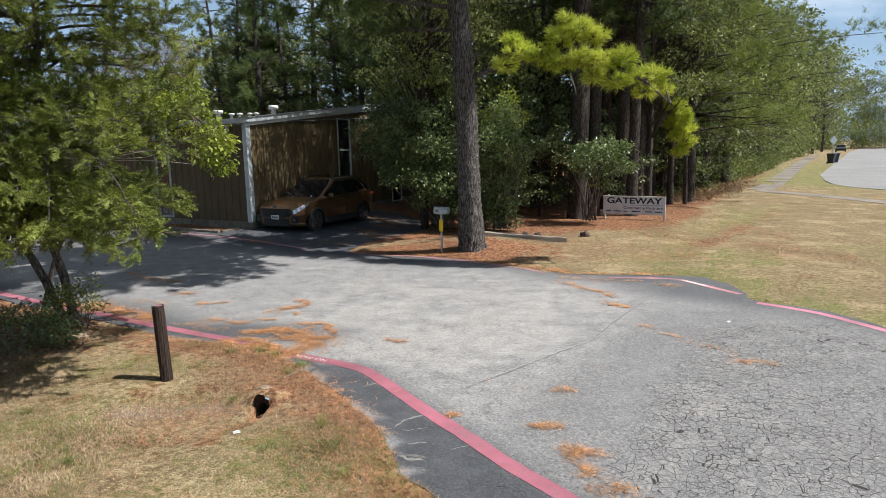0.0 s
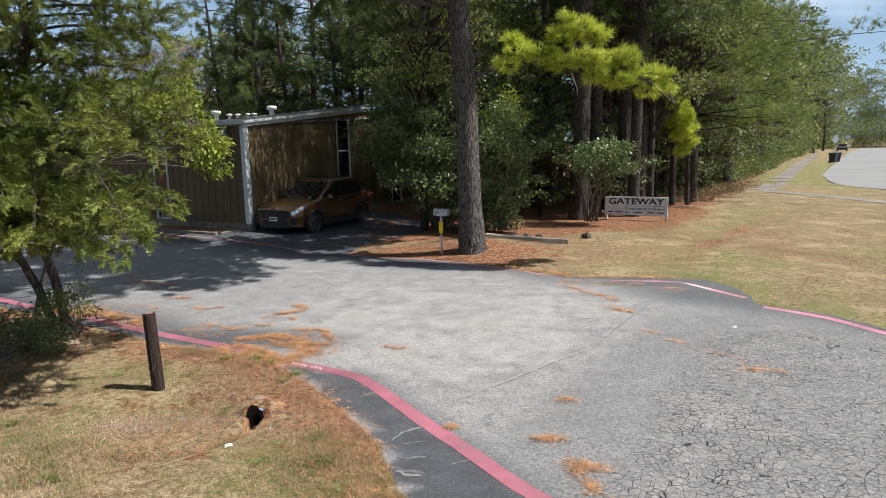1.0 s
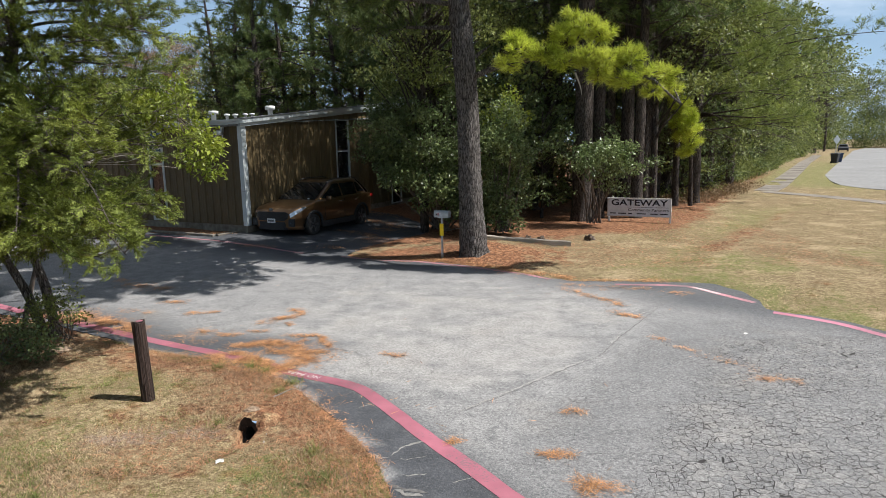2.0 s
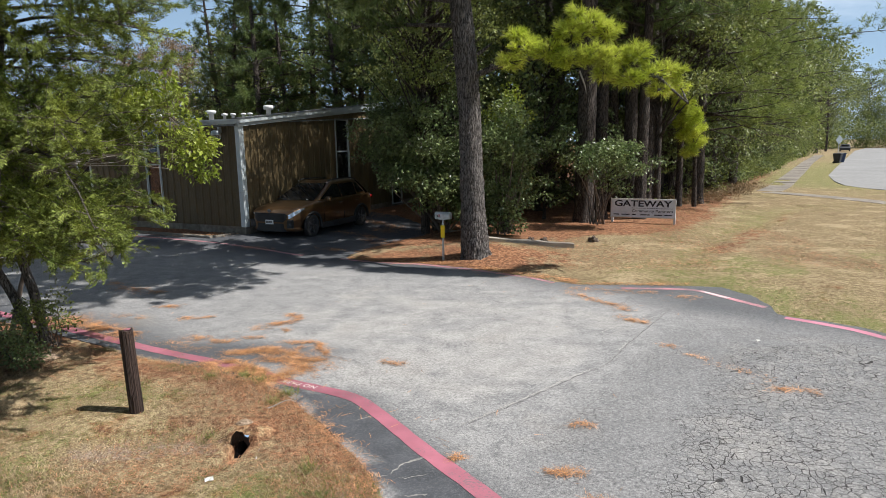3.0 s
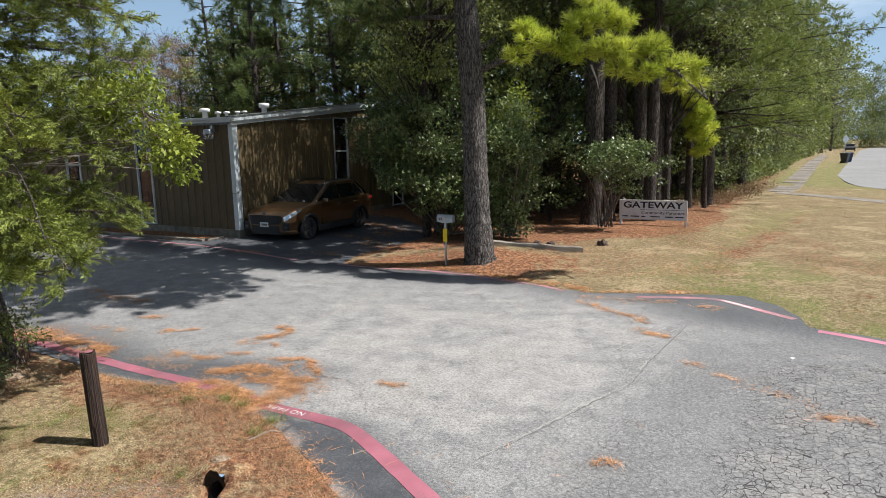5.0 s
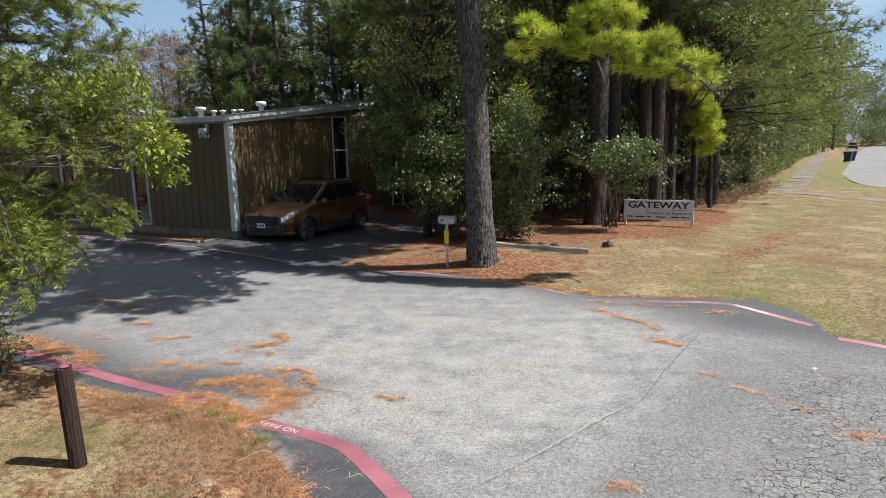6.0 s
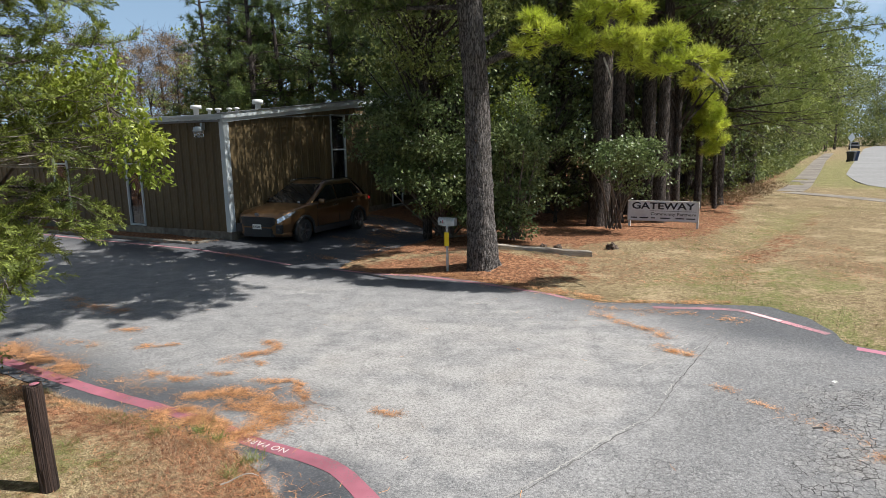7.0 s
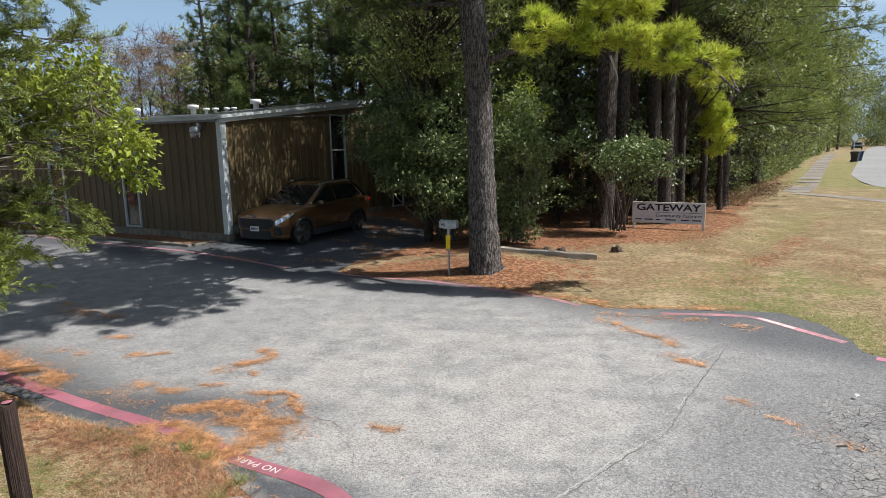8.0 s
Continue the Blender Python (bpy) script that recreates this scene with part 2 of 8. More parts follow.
    col = mix(n, l, calc(n, l, "MULTIPLY", ramped(n, l, speck.outputs["Fac"], 0.55, 0.68), 0.5), col, (0.62, 0.50, 0.34))
    l.new(col, b.inputs["Base Color"])
    b.inputs["Roughness"].default_value, b.inputs["Specular IOR Level"].default_value = 0.95, 0.15
    bp = n.new("ShaderNodeBump")
    bp.inputs["Strength"].default_value, bp.inputs["Distance"].default_value = 0.9, 0.03
    l.new(calc(n, l, "ADD", fine, calc(n, l, "MULTIPLY", mid, 0.5)), bp.inputs["Height"])
    l.new(bp.outputs["Normal"], b.inputs["Normal"])
    return m


def paint_material(name, colour, under, wear=0.55, scale=16.0):
    m = material(name, [colour, tuple(min(1, c * 1.25) for c in colour)], scale=6, rough=0.75, bump=0.5, bump_scale=120, bump_dist=0.004)
    n, l, b = bits(m)
    co = n.new("ShaderNodeTexCoord").outputs["Object"]
    w = texture(n, l, "ShaderNodeTexNoise", scale * 3, co, 9)
    w2 = texture(n, l, "ShaderNodeTexNoise", 2.3, co, 3)
    f = ramped(n, l, calc(n, l, "ADD", calc(n, l, "MULTIPLY", w, 0.6), calc(n, l, "MULTIPLY", w2, 0.4)), wear - 0.03, wear + 0.07)
    src = b.inputs["Base Color"].links[0].from_socket
    l.new(mix(n, l, calc(n, l, "MULTIPLY", f, 0.8), src, under), b.inputs["Base Color"])
    return m


def bark_material(name, lo, hi, scale=1.0):
    m = bpy.data.materials.new(name)
    m.use_nodes = True
    n, l, b = bits(m)
    co, mp = n.new("ShaderNodeTexCoord"), n.new("ShaderNodeMapping")
    mp.inputs["Scale"].default_value = (15 * scale, 15 * scale, 2.9 * scale)
    l.new(co.outputs["Object"], mp.inputs["Vector"])
    wob = n.new("ShaderNodeVectorMath")
    wob.operation = "MULTIPLY_ADD"
    nz = n.new("ShaderNodeTexNoise")
    nz.inputs["Scale"].default_value = 2.0
    l.new(mp.outputs["Vector"], nz.inputs["Vector"])
    l.new(nz.outputs["Color"], wob.inputs[0])
    wob.inputs[1].default_value = (1.3, 1.3, 1.3)
    l.new(mp.outputs["Vector"], wob.inputs[2])
    plate = texture(n, l, "ShaderNodeTexVoronoi", 1.0, wob.outputs[0], 0, "Distance", feature="DISTANCE_TO_EDGE")
    fine = texture(n, l, "ShaderNodeTexNoise", 5.0, mp.outputs["Vector"], 8)
    col = mix(n, l, ramped(n, l, fine, 0.3, 0.7), lo, hi)
    col = mix(n, l, ramped(n, l, texture(n, l, "ShaderNodeTexNoise", 0.8, mp.outputs["Vector"], 4), 0.4, 0.65), col, tuple(0.5 * (a + c) * 0.75 for a, c in zip(lo, hi)))
    col = mix(n, l, calc(n, l, "SUBTRACT", 1.0, ramped(n, l, plate, 0.0, 0.16)), col, tuple(c * 0.3 for c in lo))
    l.new(col, b.inputs["Base Color"])
    b.inputs["Roughness"].default_value, b.inputs["Specular IOR Level"].default_value = 0.92, 0.2
    bp = n.new("ShaderNodeBump")
    bp.inputs["Strength"].default_value, bp.inputs["Distance"].default_value = 1.0, 0.03
    l.new(calc(n, l, "ADD", ramped(n, l, plate, 0.0, 0.3), calc(n, l, "MULTIPLY", fine, 0.5)), bp.inputs["Height"])
    l.new(bp.outputs["Normal"], b.inputs["Normal"])
    return m


def leaf_material(name, colours, gloss=0.45, translucent=0.3, spread=0.35):
    return material(name, colours, scale=1.3, detail=3, rough=gloss, bump=0, island=spread, big=0.35, big_amount=0.18, translucent=translucent, spec=0.4)


def glass_material(name, colour, rough=0.03):
    m = bpy.data.materials.new(name)
    m.use_nodes = True
    b = m.node_tree.nodes["Principled BSDF"]
    b.inputs["Base Color"].default_value = (*colour, 1)
    b.inputs["Roughness"].default_value = rough
    b.inputs["Transmission Weight"].default_value = 0.85
    b.inputs["IOR"].default_value = 1.5
    return m


ASPHALT = asphalt_material()
GROUND = ground_material()
ROAD = material("street_concrete", [(0.20, 0.20, 0.20), (0.275, 0.273, 0.27)], scale=3, rough=0.9, bump=0.3, big=0.2, big_amount=0.12)
WALKWAY = material("walk_concrete", [(0.15, 0.132, 0.112), (0.255, 0.228, 0.198)], scale=5, rough=0.9, bump=0.4, big=0.6, big_amount=0.2, object_random=0.1)
RED_PAINT = paint_material("red_line_paint", (0.30, 0.104, 0.138), (0.15, 0.12, 0.13), 0.57)
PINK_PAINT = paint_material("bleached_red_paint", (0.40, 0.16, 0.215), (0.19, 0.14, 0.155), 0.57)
WHITE_PAINT = paint_material("white_line_paint", (0.58, 0.55, 0.54), (0.40, 0.14, 0.17), 0.55, 30)
WORN_WHITE = paint_material("worn_white_paint", (0.50, 0.43, 0.43), (0.36, 0.15, 0.18), 0.50, 22)
CRACK = material("crack_fill", [(0.085, 0.082, 0.08), (0.17, 0.165, 0.16)], scale=30, rough=0.95, bump=0.3)
FADED_RED = paint_material("faded_red_paint", (0.40, 0.18, 0.205), (0.13, 0.125, 0.13), 0.49)
PALE_CRACK = material("crushed_edge", [(0.13, 0.128, 0.122), (0.31, 0.30, 0.28)], scale=24, rough=0.95, bump=0.6, bump_scale=80)
JOINT = material("worn_joint", [(0.34, 0.33, 0.31), (0.47, 0.455, 0.43)], scale=30, rough=0.95, bump=0.4, bump_scale=90)
NEEDLE = material("pine_straw", [(0.33, 0.150, 0.062), (0.60, 0.325, 0.155)], scale=9, rough=0.8, bump=0, island=0.65, big=1.2, big_amount=0.25)
STRAW_BROWN = material("weathered_straw", [(0.21, 0.088, 0.046), (0.45, 0.225, 0.12)], scale=9, rough=0.85, bump=0, island=0.65, big=1.2, big_amount=0.25)
BLADE_DRY = leaf_material("dry_grass", [(0.22, 0.150, 0.088), (0.48, 0.370, 0.235)], 0.8, 0.15, 0.6)
BLADE_GREEN = leaf_material("green_grass", [(0.10, 0.13, 0.03), (0.25, 0.27, 0.08)], 0.7, 0.2, 0.35)
BARK_PINE = bark_material("pine_bark", (0.095, 0.083, 0.076), (0.36, 0.33, 0.31), 1.5)
BARK_DARK = bark_material("dark_bark", (0.075, 0.060, 0.052), (0.20, 0.17, 0.15), 1.6)
BARK_CEDAR = bark_material("cedar_bark", (0.16, 0.13, 0.11), (0.40, 0.36, 0.33), 2.0)
TWIG = material("twig_wood", [(0.10, 0.08, 0.065), (0.24, 0.20, 0.165)], scale=12, rough=0.9, bump=0.4)
DEAD_TWIG = material("bleached_twig", [(0.30, 0.27, 0.24), (0.50, 0.46, 0.42)], scale=12, rough=0.9, bump=0.4)
# sunlit copy of the pine needles: sunlight on the low boughs put into colour
PINE_SUNLIT = leaf_material("pine_needles_sunlight_in_colour", [(0.36, 0.44, 0.045), (0.72, 0.76, 0.140)], 0.5, 0.42, 0.5)
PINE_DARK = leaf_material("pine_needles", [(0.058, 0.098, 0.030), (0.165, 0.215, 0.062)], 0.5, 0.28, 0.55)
CEDAR_LEAF = leaf_material("cedar_sprays", [(0.072, 0.108, 0.022), (0.295, 0.340, 0.068)], 0.6, 0.26, 0.65)
HOLLY_LEAF = leaf_material("glossy_leaves", [(0.075, 0.118, 0.042), (0.225, 0.275, 0.110)], 0.33, 0.22, 0.6)
OAK_LEAF = leaf_material("oak_leaves", [(0.082, 0.120, 0.034), (0.285, 0.32, 0.090)], 0.45, 0.28, 0.6)
LIME_LEAF = leaf_material("yellow_green_leaves", [(0.17, 0.24, 0.025), (0.33, 0.37, 0.060)], 0.4, 0.35, 0.35)
AUTUMN_LEAF = leaf_material("thin_autumn_leaves", [(0.17, 0.12, 0.06), (0.33, 0.22, 0.12)], 0.6, 0.25, 0.35)
WALL_PANEL = material("ribbed_metal_siding", [(0.088, 0.063, 0.030), (0.122, 0.089, 0.043)], scale=2.5, rough=0.55, bump=0.12, bump_scale=12, stretch=(1, 1, 0.35), big=0.5, big_amount=0.15, spec=0.4)
TRIM = material("pale_metal_trim", [(0.42, 0.47, 0.49), (0.55, 0.60, 0.61)], scale=3, rough=0.45, bump=0.1, big_amount=0.14)
ROOF_METAL = material("galvanised_roof", [(0.13, 0.14, 0.145), (0.20, 0.21, 0.21)], scale=3, rough=0.6, bump=0.1, metal=0.1, big_amount=0.15)
WHITE_METAL = material("white_metal", [(0.70, 0.71, 0.71), (0.82, 0.82, 0.81)], scale=5, rough=0.45, bump=0.08, big_amount=0.1)
CONCRETE = material("old_concrete", [(0.13, 0.112, 0.09), (0.27, 0.245, 0.205)], scale=7, rough=0.95, bump=0.6, bump_scale=40, big=1.2, big_amount=0.25)
WINDOW_GLASS = glass_material("dark_window_glass", (0.16, 0.165, 0.17))
ROOM_SHADE = material("unlit_room_shade", [(0.02, 0.02, 0.022), (0.045, 0.043, 0.042)], scale=2, rough=0.9, bump=0)
CURTAIN = material("brown_blind", [(0.15, 0.09, 0.055), (0.21, 0.13, 0.085)], scale=4, rough=0.9, bump=0.2)
OLD_WOOD = material("weathered_post", [(0.013, 0.008, 0.007), (0.040, 0.025, 0.020), (0.078, 0.049, 0.038)], scale=15, rough=0.9, bump=1.0, bump_scale=26, bump_dist=0.03, stretch=(4.5, 4.5, 0.16), big=3, big_amount=0.4)
GREY_WOOD = material("grey_timber", [(0.22, 0.19, 0.16), (0.46, 0.41, 0.35)], scale=8, rough=0.95, bump=0.8, bump_scale=20, bump_dist=0.02, stretch=(0.3, 3, 3), big_amount=0.25)
STUMP_WOOD = material("rotten_wood", [(0.05, 0.036, 0.028), (0.19, 0.145, 0.115)], scale=9, rough=0.95, bump=1.0, bump_scale=15, bump_dist=0.03)
GALV = material("galvanised_steel", [(0.33, 0.37, 0.39), (0.52, 0.56, 0.58)], scale=14, rough=0.42, bump=0.1, metal=0.55, big=4, big_amount=0.15)
YELLOW = material("yellow_plate", [(0.80, 0.56, 0.010), (0.90, 0.66, 0.02)], scale=6, rough=0.5, bump=0.05, big_amount=0.05)
SIGN_FACE = material("sign_panel", [(0.54, 0.59, 0.66), (0.66, 0.71, 0.77)], scale=4, rough=0.6, bump=0.08, big=2, big_amount=0.10)
SIGN_INK = material("sign_lettering", [(0.012, 0.016, 0.03), (0.03, 0.034, 0.05)], scale=9, rough=0.7, bump=0)
SIGN_FRAME = material("sign_frame", [(0.58, 0.58, 0.56), (0.70, 0.70, 0.68)], scale=7, rough=0.7, bump=0.15)
CAR_PAINT = material("bronze_car_paint", [(0.155, 0.086, 0.037), (0.175, 0.098, 0.043)], scale=3, rough=0.34, bump=0, metal=0.75, spec=0.5, coat=1.0, big_amount=0.05)
CAR_PLASTIC = material("black_car_plastic", [(0.018, 0.018, 0.019), (0.032, 0.032, 0.033)], scale=30, rough=0.6, bump=0.1)
TYRE = material("tyre_rubber", [(0.018, 0.018, 0.018), (0.034, 0.033, 0.032)], scale=20, rough=0.85, bump=0.3)
ALLOY = material("alloy_rim", [(0.14, 0.14, 0.145), (0.19, 0.19, 0.195)], scale=6, rough=0.3, metal=0.8, bump=0, big_amount=0.05)
CHROME = material("chrome", [(0.62, 0.62, 0.63), (0.72, 0.72, 0.73)], scale=6, rough=0.12, metal=1.0, bump=0, big_amount=0.03)
CAR_GLASS = material("tinted_car_glass", [(0.008, 0.010, 0.012), (0.014, 0.016, 0.018)], scale=2, rough=0.04, bump=0, spec=0.45, big_amount=0.05)
HEADLAMP = material("headlamp_lens", [(0.42, 0.46, 0.52), (0.62, 0.67, 0.74)], scale=14, rough=0.12, metal=0.7, bump=0, big=9, big_amount=0.3, coat=1.0)
LAMP_GLASS = glass_material("lamp_lens", (0.85, 0.88, 0.90), 0.08)
BIN_PLASTIC = material("black_bin_plastic", [(0.020, 0.022, 0.026), (0.04, 0.042, 0.047)], scale=8, rough=0.5, bump=0.08)
BIN_BLUE = material("blue_bin_plastic", [(0.022, 0.04, 0.095), (0.035, 0.06, 0.13)], scale=8, rough=0.5, bump=0.08)
PAPER = material("white_litter", [(0.72, 0.72, 0.70), (0.84, 0.84, 0.82)], scale=9, rough=0.7, bump=0.2)
CABLE = material("black_cable", [(0.015, 0.015, 0.016), (0.03, 0.03, 0.03)], scale=9, rough=0.7, bump=0)
PINE_MIDDLE = leaf_material("pine_needles_open", [(0.10, 0.150, 0.034), (0.295, 0.345, 0.085)], 0.5, 0.30, 0.65)
CLOD = material("sandy_clod", [(0.20, 0.14, 0.095), (0.36, 0.27, 0.19)], scale=14, rough=1.0, bump=0.8, bump_scale=30, bump_dist=0.03)
# soil darkened in colour to stand for the shade inside the burrows
SOIL = material("soil_darkened_as_shade", [(0.018, 0.012, 0.009), (0.055, 0.033, 0.022)], scale=14, rough=1.0, bump=0.8, bump_scale=30, bump_dist=0.03)

# ---------------------------------------------------------------- helpers for meshes
RNG = np.random.default_rng(7)


def mesh_of(name, verts, faces, mat, smooth=False):
    me = bpy.data.meshes.new(name)
    me.from_pydata(np.asarray(verts, float).tolist(), [], faces.tolist() if isinstance(faces, np.ndarray) else faces)
    me.materials.append(mat)
    if smooth:
        me.polygons.foreach_set("use_smooth", np.ones(len(me.polygons), bool))
    me.update()
    return me


def thing(name, label="", category="", group="", kind="", at=None):
    """An Empty that stands for one whole thing."""
    ob = new(name)
    ob.empty_display_size = 0.2
    if at is not None:
        ob.matrix_world = at
    return tagged(ob, label, category, group, kind)


def part(name, source, mat, parent, label="", smooth=False):
    """ONE mesh object, from a bmesh or a mesh, under a thing or a part."""
    if isinstance(source, bmesh.types.BMesh):
        me = bpy.data.meshes.new(name)
        bmesh.ops.recalc_face_normals(source, faces=source.faces)
        source.to_mesh(me)
        source.free()
        me.materials.append(mat)
        if smooth:
            me.polygons.foreach_set("use_smooth", np.ones(len(me.polygons), bool))
    else:
        me = source
    ob = new(name, me)
    ob.parent = parent
    return tagged(ob, label)


def box(bm, lo, hi, bevel=0.0, m=None):
    """A box between two corners, with bevelled edges."""
    geo = bmesh.ops.create_cube(bm, size=1.0)
    vs = geo["verts"]
    size = [hi[i] - lo[i] for i in range(3)]
    for v in vs:
        v.co = Vector([lo[i] + (v.co[i] + 0.5) * size[i] for i in range(3)])
    if bevel:
        es = list({e for v in vs for e in v.link_edges})
        out = bmesh.ops.bevel(bm, geom=es, offset=bevel, segments=2, affect="EDGES", profile=0.6)
        vs = list({v for f in out["faces"] for v in f.verts} | {v for v in vs if v.is_valid})
    if m is not None:
        bmesh.ops.transform(bm, matrix=m, verts=vs)
    return bm


def boxed(*args, **kw):
    return box(bmesh.new(), *args, **kw)


def lathe(profile, sides=24, m=None, bm=None):
    """A turned body round z from (radius, height) pairs."""
    bm = bm or bmesh.new()
    rings = []
    for r, z in profile:
        rings.append([bm.verts.new((r * math.cos(2 * math.pi * i / sides), r * math.sin(2 * math.pi * i / sides), z)) for i in range(sides)])
    for a, b in zip(rings, rings[1:]):
        for i in range(sides):
            j = (i + 1) % sides
            bm.faces.new((a[i], a[j], b[j], b[i]))
    bm.faces.new(rings[0][::-1])
    bm.faces.new(rings[-1])
    if m is not None:
        bmesh.ops.transform(bm, matrix=m, verts=[v for r in rings for v in r])
    return bm


def tube(points, radii, sides=8, rough=0.0, rng=RNG):
    """Vertices and faces of a limb along points."""
    p, r = np.asarray(points, float), np.asarray(radii, float)
    t = np.gradient(p, axis=0)
    t /= np.linalg.norm(t, axis=1)[:, None] + 1e-9
    ref = np.where(np.abs(t[:, 2:3]) < 0.9, np.array([[0, 0, 1.0]]), np.array([[1.0, 0, 0]]))
    a = np.cross(t, ref)
    a /= np.linalg.norm(a, axis=1)[:, None] + 1e-9
    b = np.cross(t, a)
    ang = np.linspace(0, 2 * np.pi, sides, endpoint=False)
    rad = r[:, None] * (1 + rough * rng.normal(size=(len(p), sides)))
    v = p[:, None] + rad[..., None] * (np.cos(ang)[None, :, None] * a[:, None] + np.sin(ang)[None, :, None] * b[:, None])
    i, j = np.meshgrid(np.arange(len(p) - 1), np.arange(sides), indexing="ij")
    k = (j + 1) % sides
    f = np.stack([i * sides + j, i * sides + k, (i + 1) * sides + k, (i + 1) * sides + j], -1).reshape(-1, 4)
    return v.reshape(-1, 3), f


def joined(pieces):
    """Several (verts, faces) as one."""
    vs, fs, n = [], [], 0
    for v, f in pieces:
        vs.append(v)
        fs.append(np.asarray(f) + n)
        n += len(v)
    return np.concatenate(vs), np.concatenate(fs)


def inside(poly, x, y):
    """Which points lie in a polygon."""
    poly = np.asarray(poly, float)
    hit = np.zeros(np.shape(x), bool)
    for (x0, y0), (x1, y1) in zip(poly, np.roll(poly, -1, 0)):
        cross = ((y0 > y) != (y1 > y)) & (x < (x1 - x0) * (y - y0) / (y1 - y0 + 1e-12) + x0)
        hit ^= cross
    return hit


def edge_distance(poly, x, y, closed=True):
    poly = np.asarray(poly, float)
    best = np.full(np.shape(x), 1e9)
    pairs = zip(poly, np.roll(poly, -1, 0)) if closed else zip(poly[:-1], poly[1:])
    for a, b in pairs:
        d = b - a
        k = np.clip(((x - a[0]) * d[0] + (y - a[1]) * d[1]) / (d @ d + 1e-12), 0, 1)
        best = np.minimum(best, np.hypot(x - a[0] - k * d[0], y - a[1] - k * d[1]))
    return best


def wave(x, y, seed=0, scale=1.0):
    """Smooth cheap noise about -1 to 1."""
    r = np.random.default_rng(seed)
    out = np.zeros(np.shape(x))
    for k in range(6):
        a, f, p = r.uniform(0, 2 * np.pi), scale * r.uniform(0.6, 2.6), r.uniform(0, 6.28)
        out = out + np.sin((x * np.cos(a) + y * np.sin(a)) * f + p)
    return out / 3.2


def smooth(v):
    v = np.clip(v, 0, 1)
    return v * v * (3 - 2 * v)


def resample(points, step, closed=False):
    p = np.asarray(points, float)
    if closed:
        p = np.vstack([p, p[:1]])
    d = np.r_[0, np.cumsum(np.linalg.norm(np.diff(p, axis=0), axis=1))]
    n = max(2, int(d[-1] / step) + 1)
    q = np.linspace(0, d[-1], n)
    # gentle rounding of the corners
    out = np.stack([np.interp(q, d, p[:, i]) for i in range(p.shape[1])], 1)
    if not closed and len(out) > 5:
        for _ in range(2):
            out[1:-1] = 0.25 * out[:-2] + 0.5 * out[1:-1] + 0.25 * out[2:]
    return out[:-1] if closed else out


# ---------------------------------------------------------------- lie of the land
CORNER = np.array([-6.9, 19.0])                       # outer corner of the building
PHI = radians(21.9)
ALONG = np.array([math.sin(PHI), math.cos(PHI)])      # along the gable wall
BACK = np.array([-math.cos(PHI), math.sin(PHI)])      # along the eave wall
GABLE, EAVE = 15.0, 14.0

DRIVE = [(3.0, -3.0), (2.4, 0.5), (1.6, 2.0), (0.9, 3.2), (0.35, 4.3), (0.02, 4.88), (-0.26, 5.13), (-0.45, 5.59), (-0.55, 5.86), (-0.79, 6.27), (-1.22, 6.83),
         (-1.79, 7.55), (-2.06, 7.83), (-2.4, 8.02), (-2.9, 8.28), (-3.45, 8.52), (-4.0, 8.75), (-4.6, 8.98), (-5.2, 9.32), (-5.9, 9.66), (-7.1, 10.3),
         (-7.75, 10.55), (-9.5, 11.4), (-12, 12.6), (-16, 14.5), (-24, 18.0), (-24, 25.3), (-15.5, 21.6), (-12.4, 20.25), (-10.2, 19.35), (-7.75, 18.4),
         (-7.3, 19.3), (-6.9, 19.0), (-4.5, 25.0), (-3.0, 24.2), (-1.9, 22.4), (-1.55, 20.0), (-2.06, 19.1), (-2.74, 17.9), (-3.2, 16.5), (-3.15, 16.05),
         (-2.44, 15.68), (-1.3, 15.34), (-0.39, 14.82), (0.55, 14.33), (1.29, 13.88), (1.73, 13.42), (2.07, 13.2), (3.79, 13.08), (4.79, 13.0), (5.08, 12.25),
         (5.1, 11.56), (4.98, 11.04), (5.39, 10.75), (5.84, 10.40), (6.25, 9.55), (6.65, 8.5), (7.3, 7.0), (8.1, 5.0), (9.0, 2.0), (9.6, -3.0)]
STREET = [(96, 165), (75.8, 134.1), (34.1, 63.3), (25.7, 48.9), (22.6, 42.3), (21.2, 38.6), (21.0, 36.2), (21.6, 34.1), (24, 32.6), (30, 31.4), (60, 29.5), (90, 60), (118, 150)]
SWALE = [(3.6, 14.2), (5.3, 16.6), (7.2, 19.4), (9.5, 22.6), (12.5, 27.0)]


def land(x, y):
    """Height of the ground."""
    x, y = np.asarray(x, float), np.asarray(y, float)
    a = (x - CORNER[0]) * ALONG[0] + (y - CORNER[1]) * ALONG[1]
    b = (x - CORNER[0]) * BACK[0] + (y - CORNER[1]) * BACK[1]
    d = np.hypot(np.maximum(np.maximum(-a, a - GABLE), 0), np.maximum(np.maximum(-b, b - EAVE), 0))
    z = 0.20 * smooth(1 - d / 4.0)
    z = z + 0.24 * np.exp(-((x - 0.4) ** 2 + (y - 16.5) ** 2) / 1.35 ** 2)
    z = z - 0.12 * np.exp(-((x + 2.5) ** 2 + (y - 6.2) ** 2) / 0.95 ** 2)
    z = z - 0.10 * np.exp(-(edge_distance(SWALE, x, y, False) / 0.7) ** 2) * smooth((y - 13.6) / 3)
    return z


